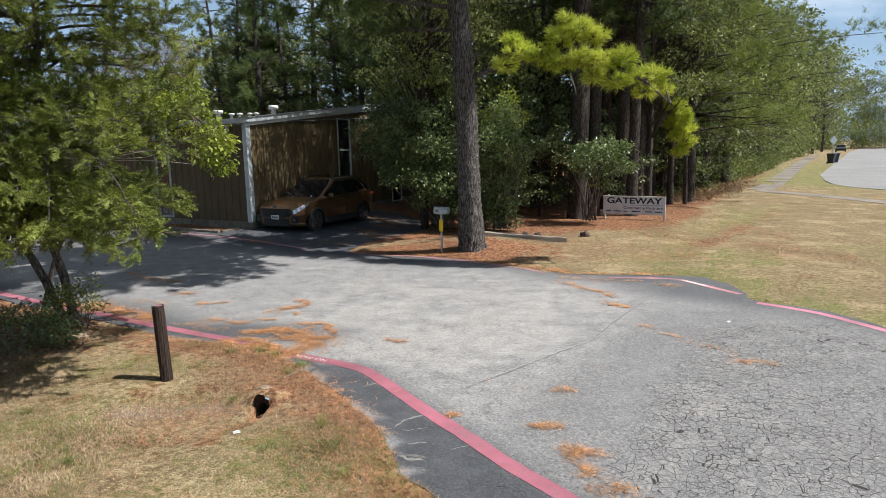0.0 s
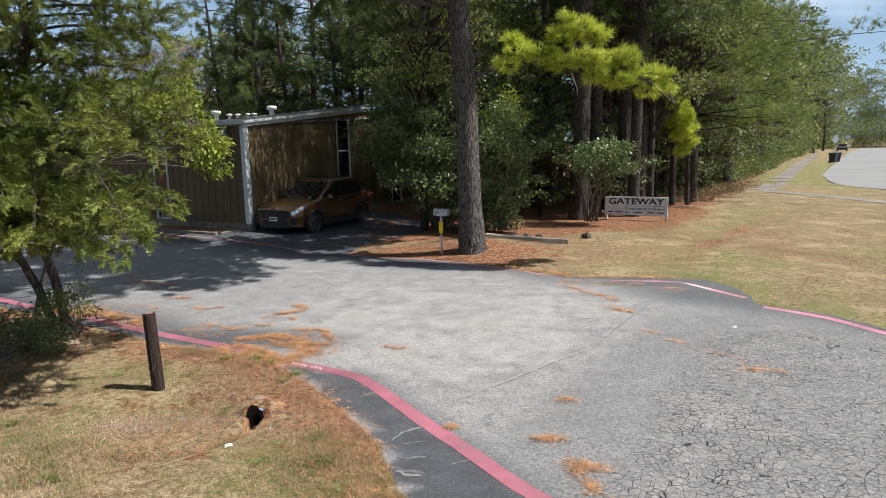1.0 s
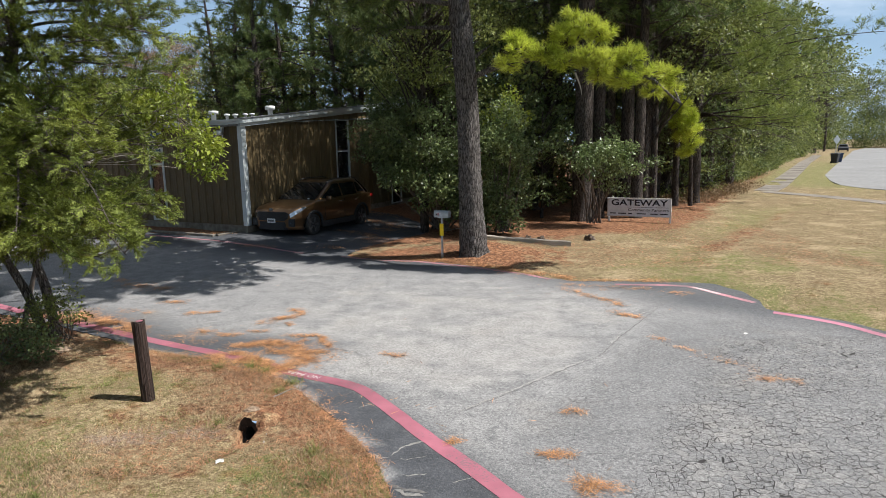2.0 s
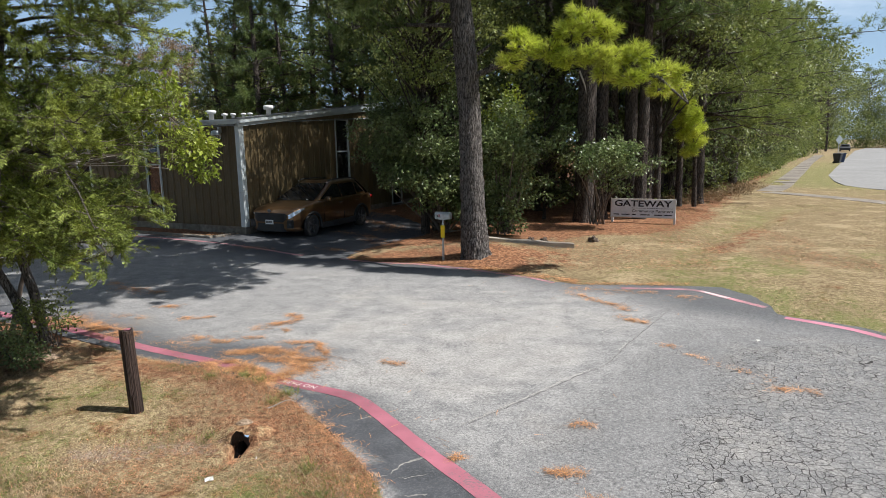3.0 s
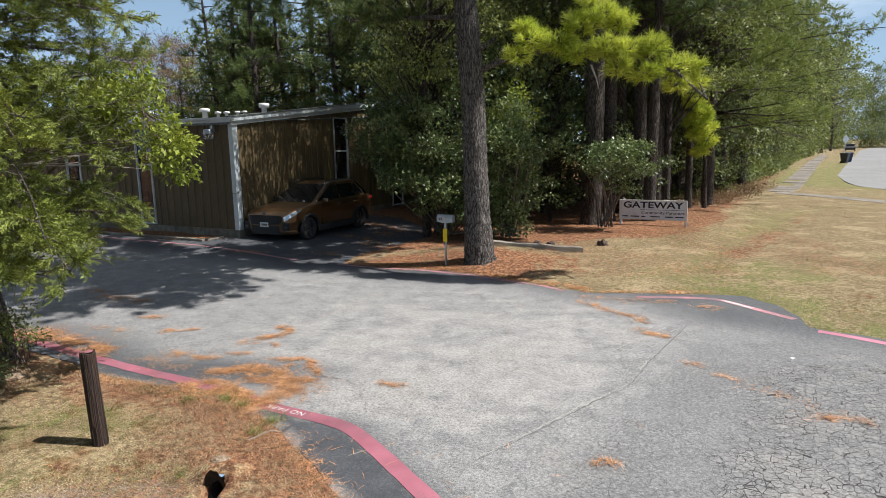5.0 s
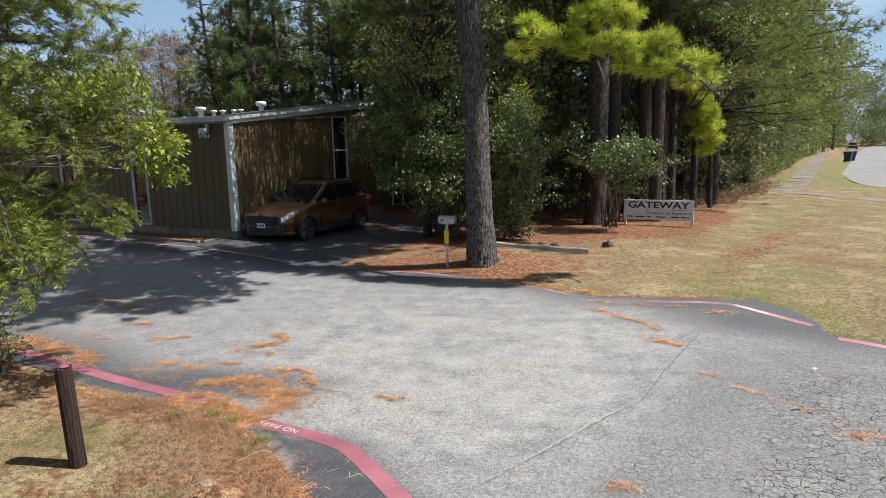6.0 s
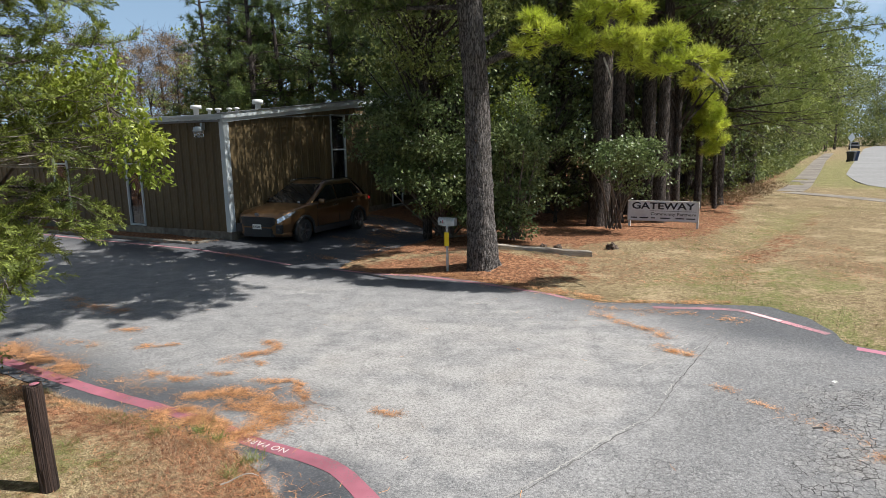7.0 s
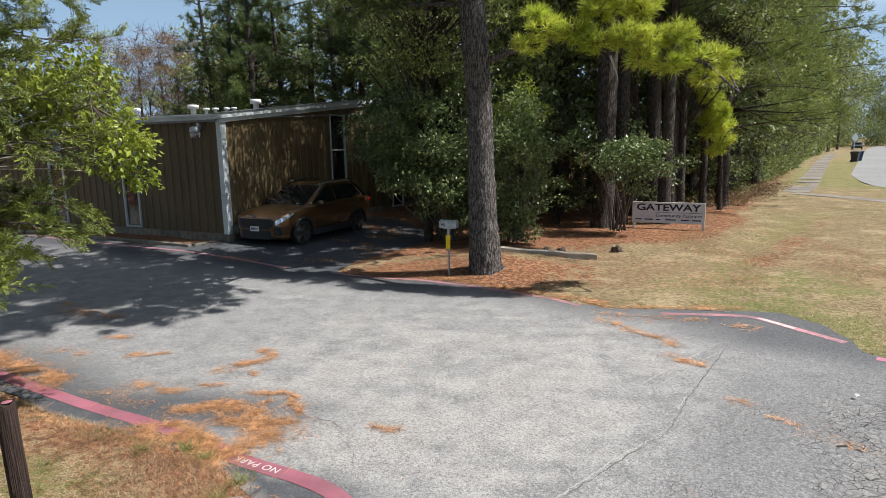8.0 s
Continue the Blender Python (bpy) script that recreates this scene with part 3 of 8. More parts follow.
def spaced(lo, hi, fine, far, grow=1.18):
    """Even steps between lo and hi, widening out to far on both sides."""
    core = list(np.arange(lo, hi + 1e-6, fine))
    up, dn, s = [hi], [lo], fine
    while up[-1] < far[1]:
        s *= grow
        up.append(up[-1] + s)
    s = fine
    while dn[-1] > far[0]:
        s *= grow
        dn.append(dn[-1] - s)
    return np.array(dn[:0:-1] + core + up[1:])


def washout(x, y):
    """The washed-out hole in the lawn: a trench that ends at an upright bank with a raised lip, and a gully running to it."""
    trench = smooth((0.11 - np.abs(x + 2.03)) / 0.04) * smooth((y - 6.25) / 0.28) * smooth((6.665 - y) / 0.03)
    gully = np.exp(-(edge_distance([(-2.05, 6.3), (-2.16, 6.1), (-2.30, 5.95), (-2.62, 5.85), (-3.0, 5.75)], x, y, False) / 0.085) ** 2)
    lip = np.exp(-(((x + 2.04) / 0.24) ** 2 + ((y - 6.80) / 0.15) ** 2) ** 2)
    return -0.15 * trench - 0.055 * gully * (1 - trench) * (0.6 + 0.5 * wave(x, y, 14, 9.0)) + 0.09 * lip * smooth((y - 6.635) / 0.03)


def build_ground():
    gx, gy = spaced(-7, 8, 0.12, (-700, 700)), spaced(3.5, 20, 0.12, (-300, 900))
    gx, gy = np.unique(np.r_[gx, np.arange(-2.7, -1.4, 0.03)]), np.unique(np.r_[gy, np.arange(5.6, 7.2, 0.03)])
    x, y = np.meshgrid(gx, gy, indexing="ij")
    z = land(x, y)
    on = inside(DRIVE, x, y) | inside(STREET, x, y)
    d = np.minimum(edge_distance(DRIVE, x, y), edge_distance(STREET, x, y))
    near = smooth(1 - np.hypot(x, y - 10) / 60)
    z = np.where(on, z + 0.006 - 0.066 * smooth((d - 0.06) / 0.10), z + 0.008 + 0.022 * smooth(d / 0.5) + 0.022 * wave(x, y, 3, 2.0) * near * smooth(d / 0.4))
    z += washout(x, y)
    nx, ny = x.shape
    i, j = np.meshgrid(np.arange(nx - 1), np.arange(ny - 1), indexing="ij")
    f = np.stack([i * ny + j, (i + 1) * ny + j, (i + 1) * ny + j + 1, i * ny + j + 1], -1).reshape(-1, 4)
    cx, cy = x.reshape(-1)[f].mean(1), y.reshape(-1)[f].mean(1)
    f = f[~((np.abs(cx + 2.03) < 0.065) & (cy > 6.63) & (cy < 6.675))]          # the mouth of the burrow in the bank
    me = mesh_of("ground", np.stack([x, y, z], -1).reshape(-1, 3), f, GROUND, True)
    # where pine straw covers the lawn
    wood = smooth((y - 15.6 - 0.30 * (x + 6)) / 1.6) * smooth((8.6 + 0.50 * (y - 22) - x) / 2.5)
    mound = smooth(1.25 - np.hypot((x + 0.6) / 3.4, (y - 15.6) / 2.0))
    left = 0.74 * smooth(1.25 - edge_distance(DRIVE, x, y) / 0.85) * (x < 0.2) * (y < 13)
    patch = 0.8 * np.exp(-(((x + 2.0) / 0.75) ** 2 + ((y - 6.9) / 0.55) ** 2)) + 0.5 * 0.75 * np.exp(-(((x + 2.5) / 0.9) ** 2 + ((y - 5.75) / 0.38) ** 2))
    cedar = 0.8 * smooth(1.3 - np.hypot((x + 7.4) / 2.6, (y - 8.9) / 1.9))
    bank = 0.6 * np.exp(-(edge_distance([(6.2, 17.0), (8.5, 20.3), (12, 25.5)], x, y, False) / 0.5) ** 2)
    bare = 0.55 * np.exp(-(((x + 2.75) / 0.42) ** 2 + ((y - 6.55) / 0.2) ** 2)) + 0.5 * np.exp(-(((x + 3.25) / 0.3) ** 2 + ((y - 6.35) / 0.2) ** 2)) + 0.6 * np.exp(-(((x + 0.75) / 0.16) ** 2 + ((y - 5.75) / 0.14) ** 2))
    dirt = 0.46 * smooth(1.35 - np.hypot((x + 2.6) / 1.9, (y - 7.0) / 0.95))
    straw = np.clip(np.maximum.reduce([wood, mound, left, patch, cedar, bank, dirt]) + 0.16 * wave(x, y, 5, 1.6), 0, 1)
    green = 0.16 + 0.26 * wave(x, y, 9, 0.6) + 0.16 * wave(x, y, 19, 2.4) + 0.5 * np.exp(-(edge_distance(SWALE, x, y, False) / 0.6) ** 2) + 0.75 * np.exp(-(edge_distance(DRIVE, x, y) / 0.6) ** 2) * (x > 4)
    green = green + 1.0 * np.exp(-(((x + 1.35) / 0.75) ** 2 + ((y - 5.7) / 0.65) ** 2)) + 0.5 * np.exp(-(((x + 4.2) / 1.0) ** 2 + ((y - 5.9) / 0.9) ** 2)) + 0.6 * np.exp(-(((x + 3.6) / 0.6) ** 2 + ((y - 7.7) / 0.4) ** 2))
    green = green + 1.2 * smooth(1.3 - np.hypot((x - 21) / 5, (y - 43) / 9)) + 1.5 * smooth(1.25 - edge_distance([(21.5, 43.5), (29, 57), (39, 75), (58, 108)], x, y, False) / 2.8) + 0.18 * smooth((6.6 - y - 0.35 * (x + 2)) / 0.8) * (x < 0.5) * (x > -4)
    green = green + 0.42 * smooth((x - 4.6) / 1.5) * smooth((19 - y) / 4) * smooth(0.55 + 0.6 * wave(x, y, 51, 1.1))
    for name, val in (("straw", straw * (1 - np.clip(bare, 0, 1))), ("green", np.clip(green - bare, 0, 1)), ("bare", np.clip(bare + 0.15 * wave(x, y, 44, 5.0) * (bare > 0.1), 0, 1))):
        me.attributes.new(name, "FLOAT", "POINT").data.foreach_set("value", val.reshape(-1).astype(np.float32))
    tagged(new("ground", me), "dry tan lawn with green patches and rust-brown pine straw", "ground", kind="structure")


def sheet(outline, step, lift, skirt=0.12, ragged=0.0, seed=0, height=land):
    """A paved sheet inside an outline, draped on the land, with its thickness. Returns vertices and faces."""
    from mathutils import geometry
    out = resample(outline, step, True)
    if ragged:
        out = out + ragged * np.stack([wave(out[:, 0], out[:, 1], seed + 1, 5.0), wave(out[:, 0], out[:, 1], seed + 2, 5.0)], 1)
    n = len(out)
    lo, hi = out.min(0), out.max(0)
    gx, gy = np.meshgrid(np.arange(lo[0], hi[0], step * 1.4), np.arange(lo[1], hi[1], step * 1.4), indexing="ij")
    gx, gy = gx.ravel(), gy.ravel()
    keep = inside(out, gx, gy) & (edge_distance(out[:: max(1, n // 120)], gx, gy) > step * 0.6)
    pts = np.vstack([out, np.stack([gx[keep], gy[keep]], 1)])
    res = geometry.delaunay_2d_cdt([Vector(p) for p in pts], [(i, (i + 1) % n) for i in range(n)], [list(range(n))], 1, 1e-5)
    v2 = np.array([tuple(p) for p in res[0]])
    faces = [list(f) for f in res[2]]
    z = height(v2[:, 0], v2[:, 1]) + lift
    v = np.column_stack([v2, z])
    # skirt along the outline
    count = {}
    for f in faces:
        for a, b in zip(f, f[1:] + f[:1]):
            count[(a, b)] = 1
    rim = [(a, b) for (a, b) in count if (b, a) not in count]
    ids, low = {}, []
    for a, b in rim:
        for k in (a, b):
            if k not in ids:
                ids[k] = len(v) + len(low)
                low.append((v[k][0], v[k][1], v[k][2] - skirt))
    faces += [[b, a, ids[a], ids[b]] for a, b in rim]
    return np.vstack([v, np.array(low)]), faces


def ribbon(points, width, lift, step=0.12, wobble=0.0, seed=0, taper=False):
    """A flat strip along a line, draped on the land."""
    p = resample(points, step)
    t = np.gradient(p, axis=0)
    t /= np.linalg.norm(t, axis=1)[:, None] + 1e-9
    nrm = np.stack([-t[:, 1], t[:, 0]], 1)
    r = np.random.default_rng(seed)
    if wobble:
        p = p + nrm * (wobble * r.normal(size=len(p)))[:, None]
    w = np.full(len(p), width / 2) * (1 + (0.05 if not taper else 0.6) * r.uniform(-1, 1, len(p)))
    if taper:
        w *= np.minimum(1, np.linspace(0, 6, len(p))) * np.minimum(1, np.linspace(6, 0, len(p)))
    a, b = p + nrm * w[:, None], p - nrm * w[:, None]
    v = np.vstack([np.column_stack([q, land(q[:, 0], q[:, 1]) + lift]) for q in (a, b)])
    n = len(p)
    return v, np.array([[i, n + i, n + i + 1, i + 1] for i in range(n - 1)])


LEFT_LINE = [(-9.6, 11.75), (-7.71, 10.77), (-7.07, 10.5), (-5.75, 9.87), (-5.07, 9.53), (-4.43, 9.22), (-3.92, 8.99), (-3.4, 8.78), (-2.79, 8.49), (-2.35, 8.27),
             (-2.15, 8.10), (-1.29, 7.73), (-1.06, 7.58), (-0.68, 7.09), (-0.2, 6.43), (0.26, 5.87), (0.61, 5.39), (1.04, 4.92), (1.6, 4.2), (2.3, 3.2), (3.0, 1.8), (3.6, -1)]
FAR_LINE = [(-3.3, 15.98), (-2.44, 15.56), (-1.3, 15.21), (-0.39, 14.70), (0.55, 14.21), (1.29, 13.75), (1.67, 13.32)]
RIGHT_LINE = [(2.9, 12.86), (3.3, 12.83), (3.94, 12.78), (4.26, 12.70), (4.6, 12.1), (4.97, 11.47)]
RIGHT_LINE_B = [(5.0, 10.86), (5.22, 10.70), (5.7, 10.24), (6.13, 9.35), (6.5, 8.4), (7.1, 7.0), (7.9, 5.0), (8.8, 2.0)]
KERB_LINE = [(-14.0, 20.7), (-11.25, 19.45), (-9.0, 18.5), (-7.7, 17.95), (-6.8, 17.5), (-5.56, 17.0), (-4.4, 16.45)]


def build_drive():
    v, f = sheet(DRIVE, 0.17, 0.012, 0.10, 0.035, 4)
    me = mesh_of("driveway", v, f, ASPHALT, False)
    x, y = v[:, 0], v[:, 1]
    d_edge = edge_distance(DRIVE, x, y)
    d_line = edge_distance(LEFT_LINE, x, y, False)
    verge = inside(DRIVE[:22] + LEFT_LINE[1:], x, y) * smooth((d_line + 0.1) / 0.16)          # sealed strip between the red line and the lawn
    seal_shade = np.maximum(1.0 * verge, 0.60 * np.exp(-(d_line / 0.28) ** 2) * (x > -1.3))
    bend = [(2.3, 12.2), (3.1, 10.95), (4.2, 9.9), (5.2, 9.45), (6.2, 7.6), (7.0, 5.6)]          # beyond this line the coat is newer
    north = inside(bend + [(9.5, 5.0), (8.5, 14.0), (1.8, 13.6)], x, y) * smooth((edge_distance(bend, x, y, False) + 0.12 * wave(x, y, 2, 2.5)) / 1.7 + 0.22)
    seal_shade = np.maximum(seal_shade, 0.78 * north)
    seal_shade = np.maximum(seal_shade, 0.65 * np.exp(-(d_edge / 0.7) ** 2) * (y > 10) * (x > -3))
    # here the seal colour also carries the tree shade before the building
    seal_shade = np.maximum(seal_shade, 1.0 * smooth((y - 13.9 + 0.1 * wave(x, y, 6, 1.0) + 0.42 * (x + 3)) / 2.2) * (x < -0.5))
    seal_shade = np.maximum(seal_shade, 0.85 * smooth(1.25 - np.hypot((x + 3.3) / 2.2, (y - 9.05) / 0.7)))
    seal_shade = np.maximum(seal_shade, 0.30 * smooth((x - 1.9 - 0.62 * (y - 8.9)) / 0.5))
    seal_shade = np.maximum(seal_shade, 0.9 * np.exp(-(d_line / (0.45 + 0.35 * smooth((-3.4 - x) / 1.5))) ** 2) * smooth((-2.6 - x) / 1.0))
    side = (y - 6.8) - 1.03 * (x + 0.07) - 0.10 * np.maximum(x, 0) ** 2    # north of the paving joint the lane is bleached
    pale = smooth((side + 0.05) / 0.25) * smooth(1.3 - np.hypot((x + 0.1) / 3.4, (y - 9.9) / 3.2)) * 0.95
    pale = np.maximum(pale, 0.55 * np.exp(-(np.hypot((x - 2.9) / 0.75, (y - 6.9) / 0.75)) ** 2))
    craze = smooth((x - 1.15 - 0.50 * (y - 5.2)) / 0.55) * smooth((9.75 - y + 0.12 * (x - 4)) / 0.55)
    craze = craze * (0.52 + 0.5 * np.exp(-(np.hypot((x - 2.7) / 1.0, (y - 6.5) / 1.5)) ** 2) + 0.6 * np.exp(-(np.hypot((x - 4.4) / 1.2, (y - 8.7) / 0.9)) ** 2))
    craze = np.maximum(craze, 0.30 * smooth((x - 1.2 - 0.62 * (y - 7.9)) / 0.5) * (y < 10.5))
    for name, val in (("seal_shade", seal_shade), ("craze", craze), ("pale", pale)):
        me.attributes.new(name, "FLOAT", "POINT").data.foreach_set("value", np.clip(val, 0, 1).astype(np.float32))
    drive = tagged(new("driveway", me), "worn grey asphalt driveway with crazed cracks, darker sealed margins and tree shade in its colour", "driveway", kind="structure")
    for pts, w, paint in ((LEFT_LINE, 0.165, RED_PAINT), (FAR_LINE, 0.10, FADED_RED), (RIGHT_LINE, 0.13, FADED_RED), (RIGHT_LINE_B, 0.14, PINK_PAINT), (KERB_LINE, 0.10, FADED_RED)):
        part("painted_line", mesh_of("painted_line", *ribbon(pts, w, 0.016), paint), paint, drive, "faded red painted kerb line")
    # white marks over the red
    for (ax, ay), (bx, by), w in (((4.30, 12.62), (4.60, 12.08), 0.085),):
        part("painted_mark", mesh_of("painted_mark", *ribbon([(ax, ay), ((ax + bx) / 2, (ay + by) / 2), (bx, by)], w, 0.020, 0.05, 0.004), WORN_WHITE), WORN_WHITE, drive, "worn white painted mark")
    # the letters read from the drive's side
    cu = bpy.data.curves.new("line_lettering", "FONT")
    cu.body, cu.size, cu.align_x, cu.align_y, cu.space_character = "NO PARK", 0.112, "CENTER", "CENTER", 1.12
    tmp = new("line_lettering", cu)
    bpy.context.view_layer.update()
    me = bpy.data.meshes.new_from_object(tmp.evaluated_get(bpy.context.evaluated_depsgraph_get()))
    bpy.data.objects.remove(tmp)
    me.materials.append(WHITE_PAINT)
    letters = part("line_lettering", me, WHITE_PAINT, drive, "white stencilled lettering")
    a, b = Vector((-2.15, 8.10, 0)), Vector((-1.29, 7.73, 0))
    mid = a.lerp(b, 0.33)
    letters.matrix_basis = pose(mid.x, mid.y, 0.0192, 0, 0, math.degrees(math.atan2(a.y - b.y, a.x - b.x)))
    # open cracks and joints
    cracks = [([(-0.07, 6.79), (0.69, 7.55), (1.41, 8.31), (1.85, 8.73), (2.05, 9.08), (2.36, 9.66), (2.75, 10.3), (3.41, 11.39), (3.83, 12.0)], 0.04, 0.010),
              ([(2.05, 9.0), (2.2, 8.6), (2.5, 8.3)], 0.018, 0.02), ([(1.9, 9.2), (2.05, 10.1), (2.4, 11.1), (2.75, 11.9)], 0.012, 0.015),
              ([(-1.35, 8.7), (-1.05, 8.2), (-0.98, 7.8)], 0.012, 0.02), ([(-1.9, 9.0), (-1.35, 8.72)], 0.012, 0.015),
              ([(-2.9, 10.9), (-1.9, 10.5), (-1.0, 10.35)], 0.010, 0.02), ([(-0.3, 8.2), (0.25, 8.9), (0.9, 9.5)], 0.010, 0.02),
              ([(0.8, 6.6), (1.3, 7.3), (1.7, 7.9), (2.1, 8.3)], 0.016, 0.02), ([(-1.2, 13.0), (0.2, 11.9), (1.2, 11.6)], 0.010, 0.02),
              ([(-0.30, 6.32), (-0.15, 6.44), (-0.10, 6.40)], 0.018, 0.006), ([(3.0, 12.4), (2.7, 11.7), (2.78, 11.2)], 0.014, 0.015), ([(-0.44, 5.60), (-0.30, 5.50), (-0.20, 5.51), (-0.08, 5.46)], 0.11, 0.012), ([(-0.62, 6.02), (-0.52, 5.86), (-0.46, 5.80)], 0.06, 0.01), ([(-1.88, 9.03), (-1.6, 8.9), (-1.32, 8.78), (-1.22, 8.5)], 0.024, 0.03), ([(-0.22, 6.44), (-0.17, 6.47), (-0.19, 6.53)], 0.05, 0.004)]
    for k, (pts, w, wob) in enumerate(cracks):
        part("crack", mesh_of("crack", *ribbon(pts, w * 0.26, 0.0155, 0.06, wob * 0.5, 20 + k, True), CRACK), CRACK, drive, "open dark crack")
    for k, (pts, w) in enumerate([([(-0.48, 6.04), (-0.43, 6.16), (-0.33, 6.26), (-0.18, 6.35)], 0.030), ([(-0.64, 6.10), (-0.58, 6.00), (-0.48, 6.02)], 0.022), ([(-1.02, 7.04), (-0.92, 7.12), (-0.80, 7.19)], 0.022),
                                  ([(-0.40, 5.98), (-0.28, 6.00), (-0.14, 6.05)], 0.014), ([(-0.34, 5.74), (-0.24, 5.72), (-0.12, 5.76)], 0.022), ([(-0.36, 5.52), (-0.26, 5.44), (-0.12, 5.44)], 0.05), ([(0.10, 5.62), (0.20, 5.70), (0.30, 5.72)], 0.014),
                                  ([(0.0, 6.89), (0.67, 7.58), (1.39, 8.34), (1.83, 8.76)], 0.016), ([(1.87, 9.90), (2.35, 10.42), (2.98, 11.10)], 0.022), ([(2.02, 9.84), (2.5, 10.33), (3.1, 11.0)], 0.018), ([(2.1, 9.25), (2.3, 9.6)], 0.02)]):
        mat = JOINT if k > 6 else PALE_CRACK
        part("crumbled_edge", mesh_of("crumbled_edge", *ribbon(pts, w * 0.7, 0.0158, 0.03, 0.008, 60 + k, True), mat), mat, drive, "pale crumbled edge")
    v, f = sheet(STREET, 0.9, 0.02, 0.14, 0.0, 8, lambda x, y: 0 * x)
    tagged(new("street", mesh_of("street", v, f, ROAD)), "pale concrete street with a rounded end", "road", kind="structure")
    # front walk, slab by slab
    walk_line = resample([(15.3, 34.9), (16.9, 37.4), (25.8, 53.8), (37.5, 75.6), (52.5, 102.5), (62, 119)], 1.5)
    path = thing("sidewalk", "pale concrete sidewalk beside the street, slab by slab", "sidewalk", kind="structure")
    for a, b in zip(walk_line[:52], walk_line[1:53]):
        d = (b - a) / np.linalg.norm(b - a)
        nrm = np.array([-d[1], d[0]])
        q = [a + d * 0.012 + nrm * 0.6, a + d * 0.012 - nrm * 0.6, b - d * 0.012 - nrm * 0.6, b - d * 0.012 + nrm * 0.6]
        z = RNG.uniform(0.03, 0.05)
        vs = [(*p, z) for p in q] + [(*p, -0.1) for p in q]
        part("slab", mesh_of("slab", vs, [[3, 2, 1, 0], [0, 1, 5, 4], [1, 2, 6, 5], [2, 3, 7, 6], [3, 0, 4, 7]], WALKWAY), WALKWAY, path)
    cross = thing("crossing_walk", "narrow pale concrete walk leading to the street", "sidewalk", kind="structure")
    line = resample([(15.0, 34.4), (16.4, 31.5), (17.35, 27.5), (17.9, 23.0), (18.2, 18.0)], 1.4)
    for a, b in zip(line[:-1], line[1:]):
        d = (b - a) / np.linalg.norm(b - a)
        nrm = np.array([-d[1], d[0]])
        q = [a + d * 0.01 + nrm * 0.5, a + d * 0.01 - nrm * 0.5, b - d * 0.01 - nrm * 0.5, b - d * 0.01 + nrm * 0.5]
        vs = [(*p, 0.04) for p in q] + [(*p, -0.1) for p in q]
        part("slab", mesh_of("slab", vs, [[3, 2, 1, 0], [0, 1, 5, 4], [1, 2, 6, 5], [2, 3, 7, 6], [3, 0, 4, 7]], WALKWAY), WALKWAY, cross)


build_ground()
build_drive()


# ---------------------------------------------------------------- the metal building
# local frame: x along the gable wall, y out of it (towards the drive), z up; the eave wall lies at x = 0 and runs to -y


def ribbed(length, z0, top, holes, thickness=0.09, pitch=0.305):
    """A standing wall of ribbed sheet along x from 0 to length, outside towards -y; top(x) gives its height; holes are (x0, x1, z0, z1)."""
    bm = bmesh.new()
    cuts = sorted({0.0, length, *[h[0] for h in holes], *[h[1] for h in holes]})
    profile = [(0.0, 0.0), (0.018, 0.032), (0.055, 0.032), (0.073, 0.0)]
    for a, b in zip(cuts, cuts[1:]):
        xs = [(a, 0.0), (b, 0.0)]
        k = math.floor(a / pitch)
        while k * pitch < b:
            for dx, out in profile:
                xx = k * pitch + 0.1 + dx
                if a + 0.01 < xx < b - 0.01:
                    xs.append((xx, out))
            for dx in (0.10, 0.19):
                xx = k * pitch + 0.1 + 0.0365 + dx
                if a + 0.01 < xx < b - 0.01:
                    xs += [(xx - 0.012, 0.0), (xx, 0.006), (xx + 0.012, 0.0)]
            k += 1
        xs.sort()
        spans = [(z0, None)]
        for h in holes:
            if h[0] - 1e-6 <= a and b <= h[1] + 1e-6:
                spans = ([(z0, h[2])] if h[2] > z0 + 0.01 else []) + [(h[3], None)]
        for lo, hi in spans:
            ring = []
            for xx, out in xs:
                zt = hi if hi is not None else top(xx)
                ring.append((bm.verts.new((xx, -out, lo)), bm.verts.new((xx, -out, zt)), bm.verts.new((xx, thickness, lo)), bm.verts.new((xx, thickness, zt))))
            for p, q in zip(ring, ring[1:]):
                bm.faces.new((p[0], q[0], q[1], p[1]))
                bm.faces.new((q[2], p[2], p[3], q[3]))
                bm.faces.new((p[1], q[1], q[3], p[3]))
                bm.faces.new((p[2], q[2], q[0], p[0]))
            for p in (ring[0], ring[-1]):
                bm.faces.new((p[0], p[1], p[3], p[2]))
    return bm


